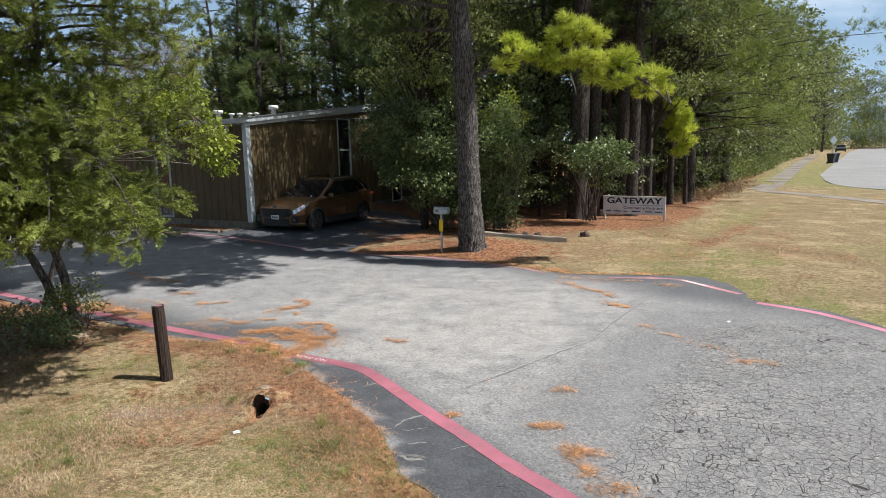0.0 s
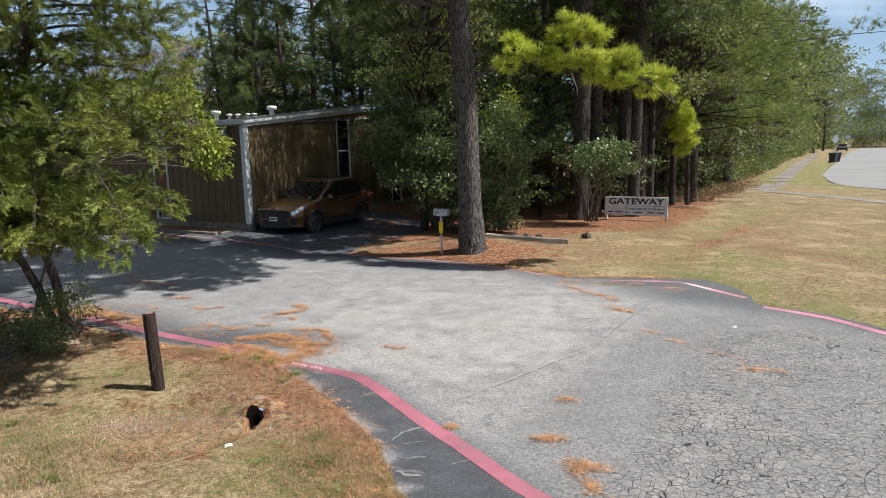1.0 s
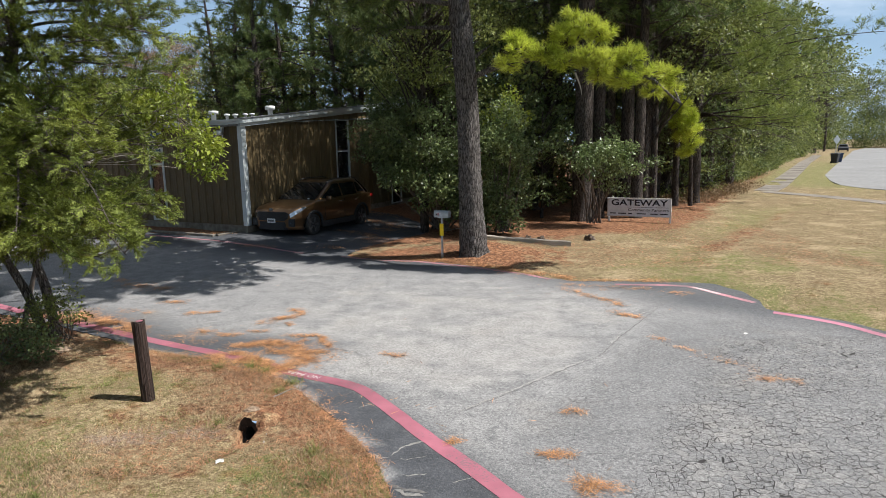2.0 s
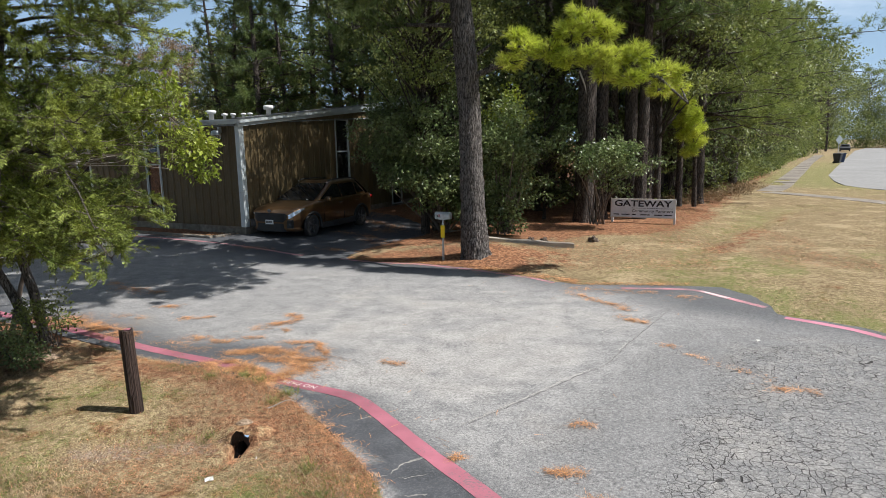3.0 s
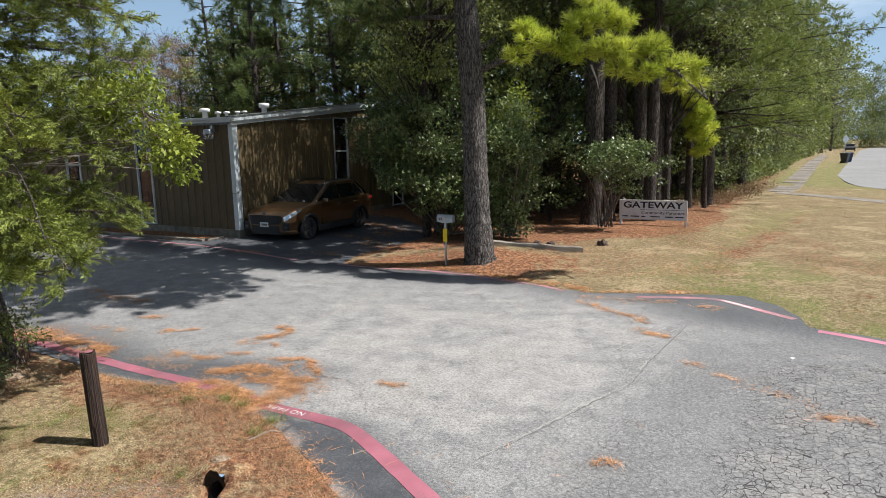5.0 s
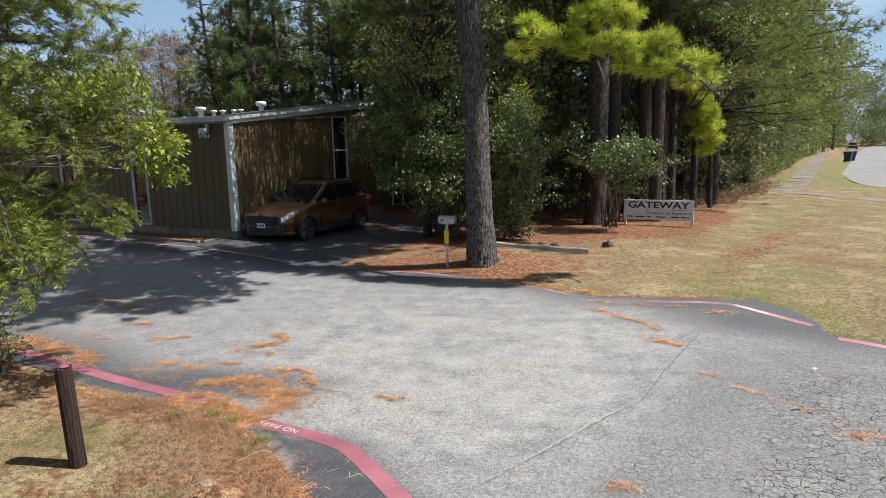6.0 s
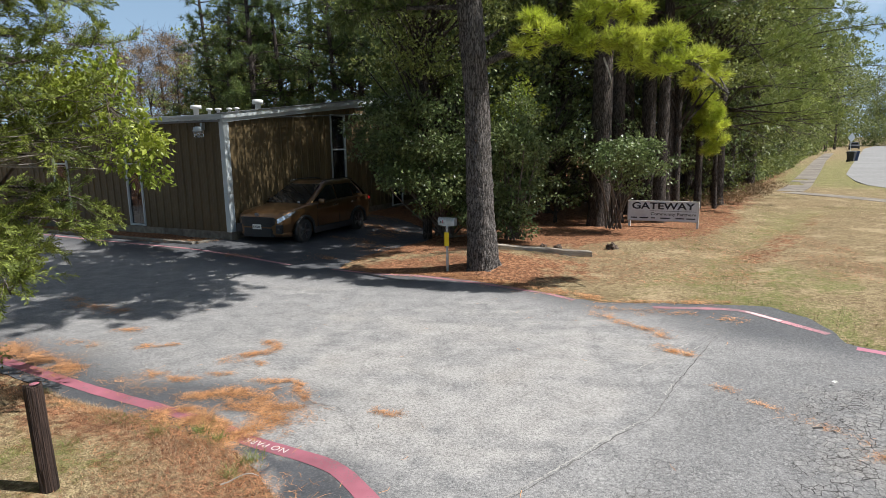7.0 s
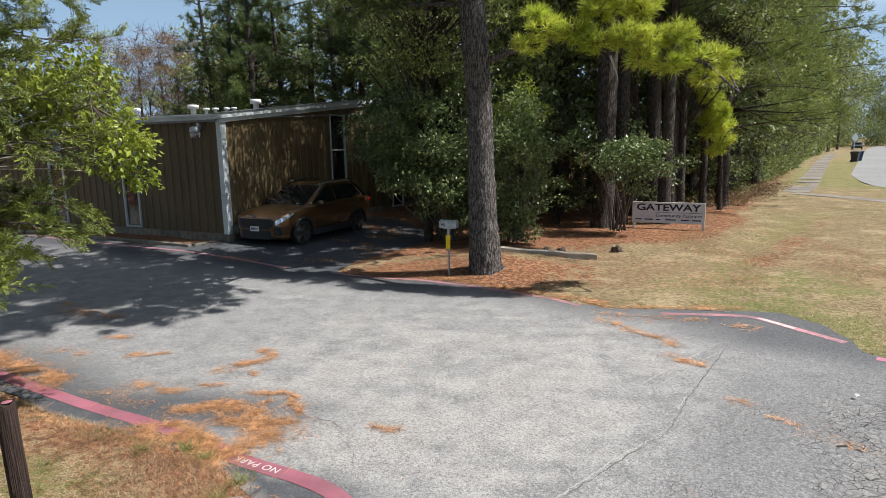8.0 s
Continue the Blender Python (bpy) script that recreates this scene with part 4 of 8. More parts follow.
def tall_window(parent, m, x0, x1, z0, z1, rail, blind):
    """A floor-to-eave strip window: metal frame, two panes, a blind in the upper one."""
    w = part("window", boxed((x0 - 0.06, 0.055, z0 - 0.03), (x1 + 0.06, 0.085, z0 + 0.0), 0.004), TRIM, parent, "tall narrow window with a pale metal frame")
    w.matrix_local = m
    bm = bmesh.new()
    for lo, hi in (((x0, -0.045, z0), (x0 + 0.05, 0.06, z1)), ((x1 - 0.05, -0.045, z0), (x1, 0.06, z1)), ((x0 + 0.05, -0.035, z1 - 0.05), (x1 - 0.05, 0.06, z1)),
                   ((x0 + 0.05, -0.035, z0), (x1 - 0.05, 0.06, z0 + 0.05)), ((x0 + 0.05, -0.03, rail - 0.025), (x1 - 0.05, 0.05, rail + 0.025))):
        box(bm, lo, hi, 0.004)
    part("window_frame", bm, TRIM, w)
    for lo, hi in ((z0 + 0.05, rail - 0.025), (rail + 0.025, z1 - 0.05)):
        p = part("pane", boxed((x0 + 0.05, 0.012, lo), (x1 - 0.05, 0.018, hi)), WINDOW_GLASS, w)
        p.visible_shadow = False
    if blind:
        part("blind", boxed((x0 + 0.05, 0.04, rail + 0.02), (x1 - 0.05, 0.046, z1 - 0.05)), CURTAIN, w, "drawn brown blind")
    # near-black sheet in place of a room: its colour gives the indoor shade
    part("reveal", boxed((x0 - 0.02, 0.30, z0 - 0.05), (x1 + 0.02, 0.31, z1 + 0.02)), ROOM_SHADE, w, "dark sheet standing for the unlit room behind the glass")


def roof_z(s):
    """Height of the roof's edge along the gable."""
    return 3.60 + 0.103 * s


def build_house():
    base = Matrix.Translation((CORNER[0], CORNER[1], 0))
    house = thing("metal_building", "olive-brown ribbed metal building with pale trim and a low roof", "building", at=base)
    # gable wall: local x along ALONG, local -y outward (right-hand side)
    g = Matrix.Rotation(math.atan2(ALONG[1], ALONG[0]), 4, "Z")
    # eave wall: its x runs back from the corner the other way round, so that -y stays outward
    e = Matrix.Translation((BACK[0] * EAVE, BACK[1] * EAVE, 0)) @ Matrix.Rotation(math.atan2(-BACK[1], -BACK[0]), 4, "Z")
    rear = Matrix.Translation((ALONG[0] * GABLE, ALONG[1] * GABLE, 0)) @ Matrix.Rotation(math.atan2(BACK[1], BACK[0]), 4, "Z")
    side = Matrix.Translation((ALONG[0] * GABLE + BACK[0] * EAVE, ALONG[1] * GABLE + BACK[1] * EAVE, 0)) @ Matrix.Rotation(math.atan2(-ALONG[1], -ALONG[0]), 4, "Z")

    def top(s):
        return roof_z(min(s, GABLE)) - 0.10

    gable_holes = [(4.72, 5.56, 0.46, 3.76), (8.62, 9.46, 0.30, 4.1)]
    eave_holes = [(EAVE - 4.06, EAVE - 3.38, 0.46, 3.40), (EAVE - 7.55, EAVE - 6.82, 0.46, 3.40)]
    for name, m, length, ztop, holes, label in (("wall", g, GABLE, top, gable_holes, "sunlit ribbed gable wall"), ("wall", e, EAVE, lambda s: 3.5, eave_holes, "shaded ribbed eave wall"),
                                                ("wall", rear, EAVE, lambda s: 3.35 + 0.05 * GABLE, [], ""), ("wall", side, GABLE, lambda s: 3.35 + 0.05 * (GABLE - s), [], "")):
        ob = part(name, ribbed(length, 0.44, ztop, holes), WALL_PANEL, house, label)
        ob.matrix_local = m
    for m, length, lo in ((g, GABLE, 0.0), (e, EAVE, -0.05)):
        ob = part("plinth", boxed((0.02, 0.02, lo), (length - 0.02, 0.28, 0.44), 0.015), CONCRETE, house, "stained concrete base course")
        ob.matrix_local = m
    for h in gable_holes:
        tall_window(house, g, h[0], h[1], h[2], h[3], 2.59 if h[0] < 6 else 2.2, h[0] < 6)
    for h in eave_holes:
        tall_window(house, e, h[0], h[1], h[2], h[3], 2.3, False)
    # corner trim, with a joint
    for z0, z1 in ((0.43, 1.48), (1.487, 3.52)):
        bm = bmesh.new()
        box(bm, (-0.045, -0.05, z0), (0.15, -0.036, z1), 0.004)
        ob = part("corner_trim", bm, TRIM, house, "pale folded metal corner trim")
        ob.matrix_local = g
        ob = part("corner_trim", boxed((EAVE - 0.10, -0.05, z0), (EAVE + 0.034, -0.036, z1), 0.004), TRIM, house)
        ob.matrix_local = e
    ob = part("corner_block", boxed((-0.06, -0.06, 0.1), (0.16, 0.02, 0.43), 0.012), CONCRETE, house, "pale concrete corner block")
    ob.matrix_local = g
    # rake and eave trim in two steps
    ang = math.atan(0.103)
    tilt = g @ Matrix.Translation((0, 0, roof_z(0))) @ Matrix.Rotation(-ang, 4, "Y")
    run = GABLE / math.cos(ang)
    for lo, hi, mat in (((-0.20, -0.16, -0.10), (run, -0.02, 0.03), TRIM), ((-0.12, -0.10, -0.20), (run, -0.036, -0.102), TRIM), ((-0.22, -0.19, 0.032), (run, 0.02, 0.06), ROOF_METAL)):
        ob = part("rake_trim", boxed(lo, hi, 0.012), mat, house, "pale metal roof edge")
        ob.matrix_local = tilt
    for lo, hi in (((0, -0.16, 3.47), (EAVE + 0.05, -0.02, 3.60)), ((0, -0.20, 3.545), (EAVE + 0.1, -0.163, 3.615))):
        ob = part("gutter", boxed(lo, hi, 0.012), TRIM, house, "pale metal gutter")
        ob.matrix_local = e
    # roof: standing ribs running up from the eave
    bm = bmesh.new()
    rows = []
    k = 0.0
    while k < EAVE + 0.2:
        for dx, up in ((0.0, 0.0), (0.02, 0.04), (0.06, 0.04), (0.08, 0.0)):
            rows.append((k + dx, up))
        k += 0.305
    line = []
    for yy, up in rows:
        line.append((bm.verts.new((-0.15, yy - 0.1, up)), bm.verts.new((run, yy - 0.1, up)), bm.verts.new((-0.15, yy - 0.1, -0.05)), bm.verts.new((run, yy - 0.1, -0.05))))
    for p, q in zip(line, line[1:]):
        bm.faces.new((p[0], q[0], q[1], p[1]))
        bm.faces.new((p[2], p[3], q[3], q[2]))
        bm.faces.new((p[0], p[2], q[2], q[0]))
        bm.faces.new((p[1], q[1], q[3], p[3]))
    ob = part("roof", bm, ROOF_METAL, house, "ribbed galvanised metal roof")
    ob.matrix_local = g @ Matrix.Translation((0, 0, 3.47)) @ Matrix.Rotation(-math.atan(0.05), 4, "Y") @ Matrix.Translation((0, 0.05, 0))
    # roof vents: (along, back from the gable, radius, height)
    for s, back, r, h in ((2.3, 0.85, 0.16, 0.27), (0.9, 0.35, 0.08, 0.10), (0.9, 0.62, 0.08, 0.10), (0.8, 0.95, 0.09, 0.11), (0.8, 1.3, 0.09, 0.12), (1.6, 2.7, 0.16, 0.22), (1.6, 5.3, 0.16, 0.22), (11.2, 0.8, 0.11, 0.15), (11.6, 1.1, 0.09, 0.15)):
        bm = lathe([(r * 0.5, -0.12 - 0.06 * s), (r * 0.5, h * 0.5), (r, h * 0.52), (r * 1.02, h * 0.95), (r * 0.8, h), (0.01, h + 0.01)], 20)
        ob = part("roof_vent", bm, WHITE_METAL, house, "white metal roof vent", True)
        ob.matrix_local = g @ Matrix.Translation((s, back, roof_z(s) + 0.04))
    # wall lamp by the corner
    lamp = part("wall_lamp", boxed((EAVE - 0.70, -0.14, 3.22), (EAVE - 0.62, -0.036, 3.40), 0.01), GALV, house, "grey wall lamp with a glass jar")
    lamp.matrix_local = e
    part("lamp_hood", lathe([(0.07, 0.0), (0.12, -0.02), (0.15, -0.12), (0.14, -0.14), (0.02, -0.13)], 20, Matrix.Translation((EAVE - 0.66, -0.24, 3.30))), GALV, lamp, "", True)
    part("lamp_jar", lathe([(0.05, 0.0), (0.13, -0.01), (0.135, -0.15), (0.10, -0.17), (0.02, -0.175)], 20, Matrix.Translation((EAVE - 0.66, -0.24, 3.185))), LAMP_GLASS, lamp, "", True)
    return house


build_house()


def build_kerb():
    """Low concrete planter kerb in front of the eave wall."""
    kerb = thing("planter_kerb", "low dark concrete kerb with straw behind it", "kerb", kind="structure")
    for a, b in (((-15.5, 21.75), (-12.4, 20.42)), ((-12.38, 20.41), (-10.2, 19.5)), ((-10.18, 19.49), (-7.72, 18.47)), ((-7.66, 18.50), (-7.20, 19.45))):
        a, b = np.array(a), np.array(b)
        d = (b - a) / np.linalg.norm(b - a)
        length = np.linalg.norm(b - a)
        m = Matrix.Translation((a[0], a[1], 0)) @ Matrix.Rotation(math.atan2(d[1], d[0]), 4, "Z")
        ob = part("kerb_length", boxed((0, -0.07, -0.1), (length, 0.09, 0.25), 0.02), CONCRETE, kerb)
        ob.matrix_basis = m


build_kerb()

# ---------------------------------------------------------------- leaves, needles, sprays
LEAF = (np.array([(0, 0, 0), (0.30, 0.45, 0.10), (0, 1, 0), (-0.30, 0.45, 0.10)], float), np.array([(0, 1, 2), (0, 2, 3)]))


def tuft_template(count, width, seed, cone=1.25):
    """A brush of pine needles round +y."""
    r = np.random.default_rng(seed)
    vs, fs = [], []
    for k in range(count):
        a, th = r.uniform(0, 2 * np.pi), cone * np.sqrt(r.uniform(0, 1))
        d = np.array([np.sin(th) * np.cos(a), np.cos(th), np.sin(th) * np.sin(a)])
        base = np.array([0, r.uniform(-0.45, 0.15), 0])
        side = np.cross(d, r.normal(size=3))
        side *= width / (np.linalg.norm(side) + 1e-9)
        tip = base + d * r.uniform(0.75, 1.1) + np.array([0, 0, -0.06])
        vs += [base - side, base + side, tip]
        fs.append((3 * k, 3 * k + 1, 3 * k + 2))
    return np.array(vs), np.array(fs)


def frond_template(pairs, seed):
    """A feathery flat spray of a cedar along +y."""
    r = np.random.default_rng(seed)
    vs, fs = [], []

    def blade(p, d, length, w):
        side = np.cross(d, [0, 0, 1.0])
        side /= np.linalg.norm(side) + 1e-9
        mid = p + d * length * 0.5 + np.array([0, 0, r.normal() * 0.02])
        k = len(vs)
        vs.extend([p, mid + side * w, p + d * length + np.array([0, 0, -0.03]), mid - side * w])
        fs.extend([(k, k + 1, k + 2)] if i % 2 else [(k, k + 2, k + 3)])

    for i in range(pairs):
        t = 0.08 + 0.86 * i / pairs
        p = np.array([r.normal() * 0.015, t, 0.10 * math.sin(t * 2.5) + r.normal() * 0.02])
        for s in ((-1, 1) if i % 2 else (1, -1)):
            a = radians(r.uniform(28, 52)) * s
            d = np.array([math.sin(a), math.cos(a), r.normal() * 0.22])
            blade(p, d / np.linalg.norm(d), (0.33 - 0.18 * t) * r.uniform(0.7, 1.25), 0.058)
    blade(np.array([0, 0.6, 0.05]), np.array([0, 1.0, 0.0]), 0.45, 0.05)
    return np.array(vs), np.array(fs)


TUFT_FINE = [tuft_template(34, 0.034, s, 1.05) for s in (1, 2)]
TUFT_MID = [tuft_template(24, 0.036, s) for s in (3, 4)]
TUFT_FAR = [tuft_template(14, 0.032, s) for s in (5, 6)]
FROND = [frond_template(8, s) for s in (7, 8, 9)]


def scattered(templates, pos, dirs, size, rng, up=0.6):
    """Copies of the templates at pos, their y along dirs; size per copy. Returns (verts, faces)."""
    pos, dirs, size = np.asarray(pos, float), np.asarray(dirs, float), np.asarray(size, float)
    d = dirs / (np.linalg.norm(dirs, axis=1)[:, None] + 1e-9)
    ref = rng.normal(size=d.shape) * (1 - up) + np.array([0, 0, up])
    s = np.cross(d, ref)
    s /= np.linalg.norm(s, axis=1)[:, None] + 1e-9
    nrm = np.cross(s, d)
    which = rng.integers(0, len(templates), len(pos))
    out = []
    for k, (tv, tf) in enumerate(templates):
        w = which == k
        if not w.any():
            continue
        v = (pos[w][:, None] + size[w][:, None, None] * (tv[None, :, 0:1] * s[w][:, None] + tv[None, :, 1:2] * d[w][:, None] + tv[None, :, 2:3] * nrm[w][:, None]))
        f = tf[None] + (np.arange(w.sum()) * len(tv))[:, None, None]
        out.append((v.reshape(-1, 3), f.reshape(-1, tf.shape[1])))
    return joined(out)


def limb(a, d, length, rise, rng, n=7, bend=0.12):
    """Points of a limb from a along d, bending up or down by rise."""
    d = np.asarray(d, float) / (np.linalg.norm(d) + 1e-9)
    t = np.linspace(0, 1, n)[:, None]
    side = rng.normal(size=3) * bend * length
    return np.asarray(a, float) + d * length * t + np.array([0, 0, rise * length]) * t ** 2 + side * np.sin(t * 3.0) * 0.5 * t


def along(points, t):
    """The point and direction at share t of a line of points."""
    k = min(int(t * (len(points) - 1)), len(points) - 2)
    f = t * (len(points) - 1) - k
    d = points[k + 1] - points[k]
    return points[k] * (1 - f) + points[k + 1] * f, d / (np.linalg.norm(d) + 1e-9)


def fur(rng, n):
    d = rng.normal(size=(n, 3))
    return d / (np.linalg.norm(d, axis=1)[:, None] + 1e-9)


def tree_of(name, label, category, group, wood, wood_mat, crowns, at=None, kind=""):
    """A tree or shrub: one trunk with its limbs and one mesh a kind of foliage."""
    root = thing(name, label, category, group, kind, at)
    v, f = joined(wood)
    part("trunk", mesh_of("trunk", v, f, wood_mat, True), wood_mat, root)
    for v, f, m in crowns:
        part("crown", mesh_of("crown", v, f, m), m, root)
    return root


def trunk_tube(points, radii, sides=14, bumpy=0.04, step=0.25, rng=RNG):
    p = np.asarray(points, float)
    q = resample(p, step)
    d = np.r_[0, np.cumsum(np.linalg.norm(np.diff(p, axis=0), axis=1))]
    dq = np.r_[0, np.cumsum(np.linalg.norm(np.diff(q, axis=0), axis=1))]
    r = np.interp(dq * d[-1] / dq[-1], d, radii)
    return tube(q, r, sides, bumpy, rng)


def pine_bough(start, d, length, rise, rng, wood, pos, dirs, size, tuft, thick=0.05, density=1.0, spread=0.9, twigs=True):
    """A pine limb with side shoots that end in tufts."""
    pts = limb(start, d, length, rise, rng, 8)
    wood.append(tube(pts, np.linspace(thick, 0.012, 8), 6))
    n = int(length * 9 * density)
    for _ in range(n):
        t = rng.uniform(0.3, 1.0)
        p, q = along(pts, t)
        out = q * rng.uniform(0.2, 0.9) + fur(rng, 1)[0] * spread + np.array([0, 0, 0.25])
        shoot = limb(p, out, rng.uniform(0.25, 0.75) * (0.6 + 0.35 * length / 3), rng.uniform(-0.1, 0.25), rng, 4)
        if twigs:
            wood.append(tube(shoot, [0.014, 0.011, 0.009, 0.006], 3))
        for k in range(rng.integers(3, 5)):
            u = rng.uniform(0.45, 1.0)
            p2, q2 = along(shoot, u)
            pos.append(p2 + fur(rng, 1)[0] * 0.05)
            dirs.append(q2 + fur(rng, 1)[0] * 0.55 + np.array([0, 0, 0.25]))
            size.append(tuft * rng.uniform(0.8, 1.2))


# ---------------------------------------------------------------- the tall pine by the mailbox
def build_big_pine():
    rng = np.random.default_rng(11)
    base = np.array([0.06, 15.55, 0.0])
    spine = np.array([(0.08, 15.55, -0.2), (0.07, 15.55, 0.25), (0.03, 15.55, 1.2), (-0.01, 15.55, 2.4), (-0.03, 15.56, 3.5), (-0.12, 15.56, 4.8), (-0.23, 15.57, 6.1), (-0.30, 15.6, 9.0), (-0.2, 15.6, 13.0), (-0.1, 15.6, 18.0)])
    radii = [0.42, 0.335, 0.285, 0.262, 0.252, 0.246, 0.238, 0.21, 0.16, 0.05]
    wood = [trunk_tube(spine, radii, 40, 0.035, 0.08, rng)]
    for a in np.linspace(0, 6.28, 6)[:-1]:          # root flare
        d = np.array([math.cos(a), math.sin(a), 0])
        wood.append(tube([np.array([0.07, 15.55, 0.75]) + d * 0.21, np.array([0.07, 15.55, 0.3]) + d * 0.25, np.array([0.07, 15.55, 0.05]) + d * 0.33, np.array([0.07, 15.55, -0.1]) + d * 0.45], [0.06, 0.10, 0.13, 0.08], 10, 0.04))
    # the low bough that reaches out to the right over the lawn, and a snapped stub above it
    wood.append(tube(limb((0.15, 15.5, 4.75), (1, -0.1, 0.55), 0.38, 0.1, rng, 4), [0.05, 0.045, 0.03, 0.008], 6))
    main = np.array([(0.12, 15.5, 4.30), (0.55, 15.25, 4.45), (1.3, 14.75, 4.55), (2.1, 14.4, 4.5), (3.0, 14.2, 4.35), (3.8, 14.1, 4.0), (4.35, 14.05, 3.5)])
    wood.append(tube(main, [0.075, 0.065, 0.055, 0.048, 0.04, 0.03, 0.015], 8, 0.05))
    pos, dirs, size = [], [], []
    lumps = [(0.85, 14.4, 4.42, 0.30), (1.15, 14.4, 4.72, 0.34), (1.0, 14.5, 4.98, 0.24), (1.65, 14.4, 4.62, 0.32), (2.05, 14.3, 4.98, 0.36), (2.45, 14.2, 5.12, 0.34), (2.75, 14.2, 4.95, 0.28), (2.15, 14.2, 5.35, 0.16),
             (2.0, 14.2, 4.42, 0.30), (2.45, 14.0, 4.48, 0.34), (2.9, 14.0, 4.42, 0.36), (3.3, 14.0, 4.48, 0.32), (2.7, 13.9, 4.12, 0.26), (3.15, 13.9, 4.02, 0.28), (3.7, 14.1, 4.12, 0.30), (4.1, 14.5, 4.18, 0.28), (4.3, 14.6, 3.88, 0.24), (3.8, 14.2, 3.78, 0.22)]
    for x, y, z, r in lumps:
        c = np.array([x, y, z])
        k = int(np.argmin(np.linalg.norm(main - c, axis=1)))
        wood.append(tube(limb(main[k], c - main[k], np.linalg.norm(c - main[k]) + 0.05, 0.05, rng, 5), [0.03, 0.024, 0.018, 0.014, 0.008], 6))
        for _ in range(int(62 * (r / 0.4) ** 2) + 8):
            o = fur(rng, 1)[0] * np.array([1.1, 1.0, 0.6])
            p = c + o * r * rng.uniform(0.45, 1.0)
            pos.append(p)
            dirs.append(o + np.array([0, 0, 0.55]) + fur(rng, 1)[0] * 0.35)
            size.append(rng.uniform(0.15, 0.21))
            if rng.uniform() < 0.25:
                wood.append(tube(np.linspace(c, p, 3), [0.012, 0.009, 0.006], 4))
    # this bough's needles are lightened in colour as if in full sun
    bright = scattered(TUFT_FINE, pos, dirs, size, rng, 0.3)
    # a bleached dead twig under it
    dead = joined([tube(limb((2.25, 14.3, 4.2), (0.25, -0.3, -0.9), 0.45, -0.1, rng, 6, 0.5), [0.022, 0.02, 0.017, 0.014, 0.01, 0.005], 5)])
    # limbs above, towards the drive and the building, mostly unseen and added for shade
    pos, dirs, size = [], [], []
    for z, az, length, rise in ((5.4, 150, 3.6, -0.02), (6.2, 168, 4.6, -0.05), (7.0, 200, 3.8, 0.0), (7.6, 250, 3.4, 0.05), (8.3, 215, 4.4, 0.0), (8.8, 280, 3.6, 0.05), (9.5, 185, 4.2, 0.05), (10, 140, 4, 0.1), (10.4, 235, 4.0, 0.1),
                                (11, 20, 3.6, 0.1), (11.6, 300, 3.4, 0.15), (12.2, 100, 3.2, 0.2), (13, 200, 3.0, 0.2), (13.8, 330, 2.8, 0.3), (14.5, 60, 2.4, 0.3), (15.4, 160, 2.2, 0.4), (16.2, 270, 1.8, 0.4), (17, 0, 1.2, 0.5), (7.2, 262, 4.0, -0.03), (7.9, 238, 4.4, -0.02), (9.0, 256, 4.4, 0.0), (9.8, 268, 3.8, 0.05), (6.6, 228, 3.4, 0.0), (8.6, 175, 4.6, 0.0), (7.4, 150, 4.4, 0.0), (10.8, 250, 4.2, 0.1), (8.4, 300, 3.4, 0.05), (11.5, 190, 4.2, 0.1), (12.5, 240, 3.6, 0.1), (9.4, 222, 4.8, 0.0), (10.2, 205, 4.8, 0.05), (10.6, 272, 4.4, 0.05), (11.2, 228, 4.8, 0.05), (11.8, 258, 4.4, 0.05), (12.0, 212, 4.4, 0.1), (12.8, 280, 3.8, 0.1), (9.0, 288, 4.2, 0.0), (10.0, 310, 4.0, 0.05), (9.6, 160, 4.6, 0.05), (10.9, 170, 4.4, 0.1), (13.4, 225, 3.6, 0.15), (8.0, 270, 4.4, 0.0), (8.6, 352, 4.2, 0.05), (10.0, 0, 4.8, 0.05), (11.3, 14, 4.8, 0.1), (12.0, 356, 4.4, 0.1), (7.6, 172, 3.4, 0.0), (8.2, 158, 3.0, 0.0), (8.1, 192, 2.8, 0.0), (9.0, 200, 3.0, 0.0), (12.4, 180, 3.6, 0.1), (11.0, 40, 4.4, 0.1), (7.7, 42, 4.2, 0.0), (8.4, 36, 4.6, 0.0), (9.2, 50, 4.6, 0.05), (8.1, 56, 4.0, 0.0), (10.0, 44, 4.6, 0.05), (7.4, 28, 4.4, 0.0), (8.8, 24, 4.6, 0.0), (9.6, 32, 4.8, 0.05), (12.2, 265, 4.6, 0.05), (13.0, 255, 4.4, 0.1), (13.8, 275, 4.2, 0.1), (14.4, 245, 4.0, 0.1), (15.0, 268, 3.6, 0.15), (11.0, 285, 4.8, 0.05), (14.2, 200, 3.8, 0.1), (15.6, 225, 3.2, 0.2), (13.2, 140, 4.0, 0.1), (14.8, 100, 3.4, 0.1), (5.9, 185, 4.6, -0.05), (6.3, 198, 4.4, -0.08)):
        a = radians(az)
        pine_bough((-0.25, 15.58, z), (math.cos(a), math.sin(a), 0.12), length, rise, rng, wood, pos, dirs, size, 0.27, 0.06, 1.0)
    dark = scattered(TUFT_MID, pos, dirs, size, rng, 0.3)
    root = tree_of("pine_tree", "tall pine with furrowed grey-brown bark and one bright green low bough", "pine tree", "pines", wood, BARK_PINE, [(*bright, PINE_SUNLIT), (*dark, PINE_DARK)])
    part("dead_twig", mesh_of("dead_twig", *dead, DEAD_TWIG), DEAD_TWIG, root, "bleached broken twig")


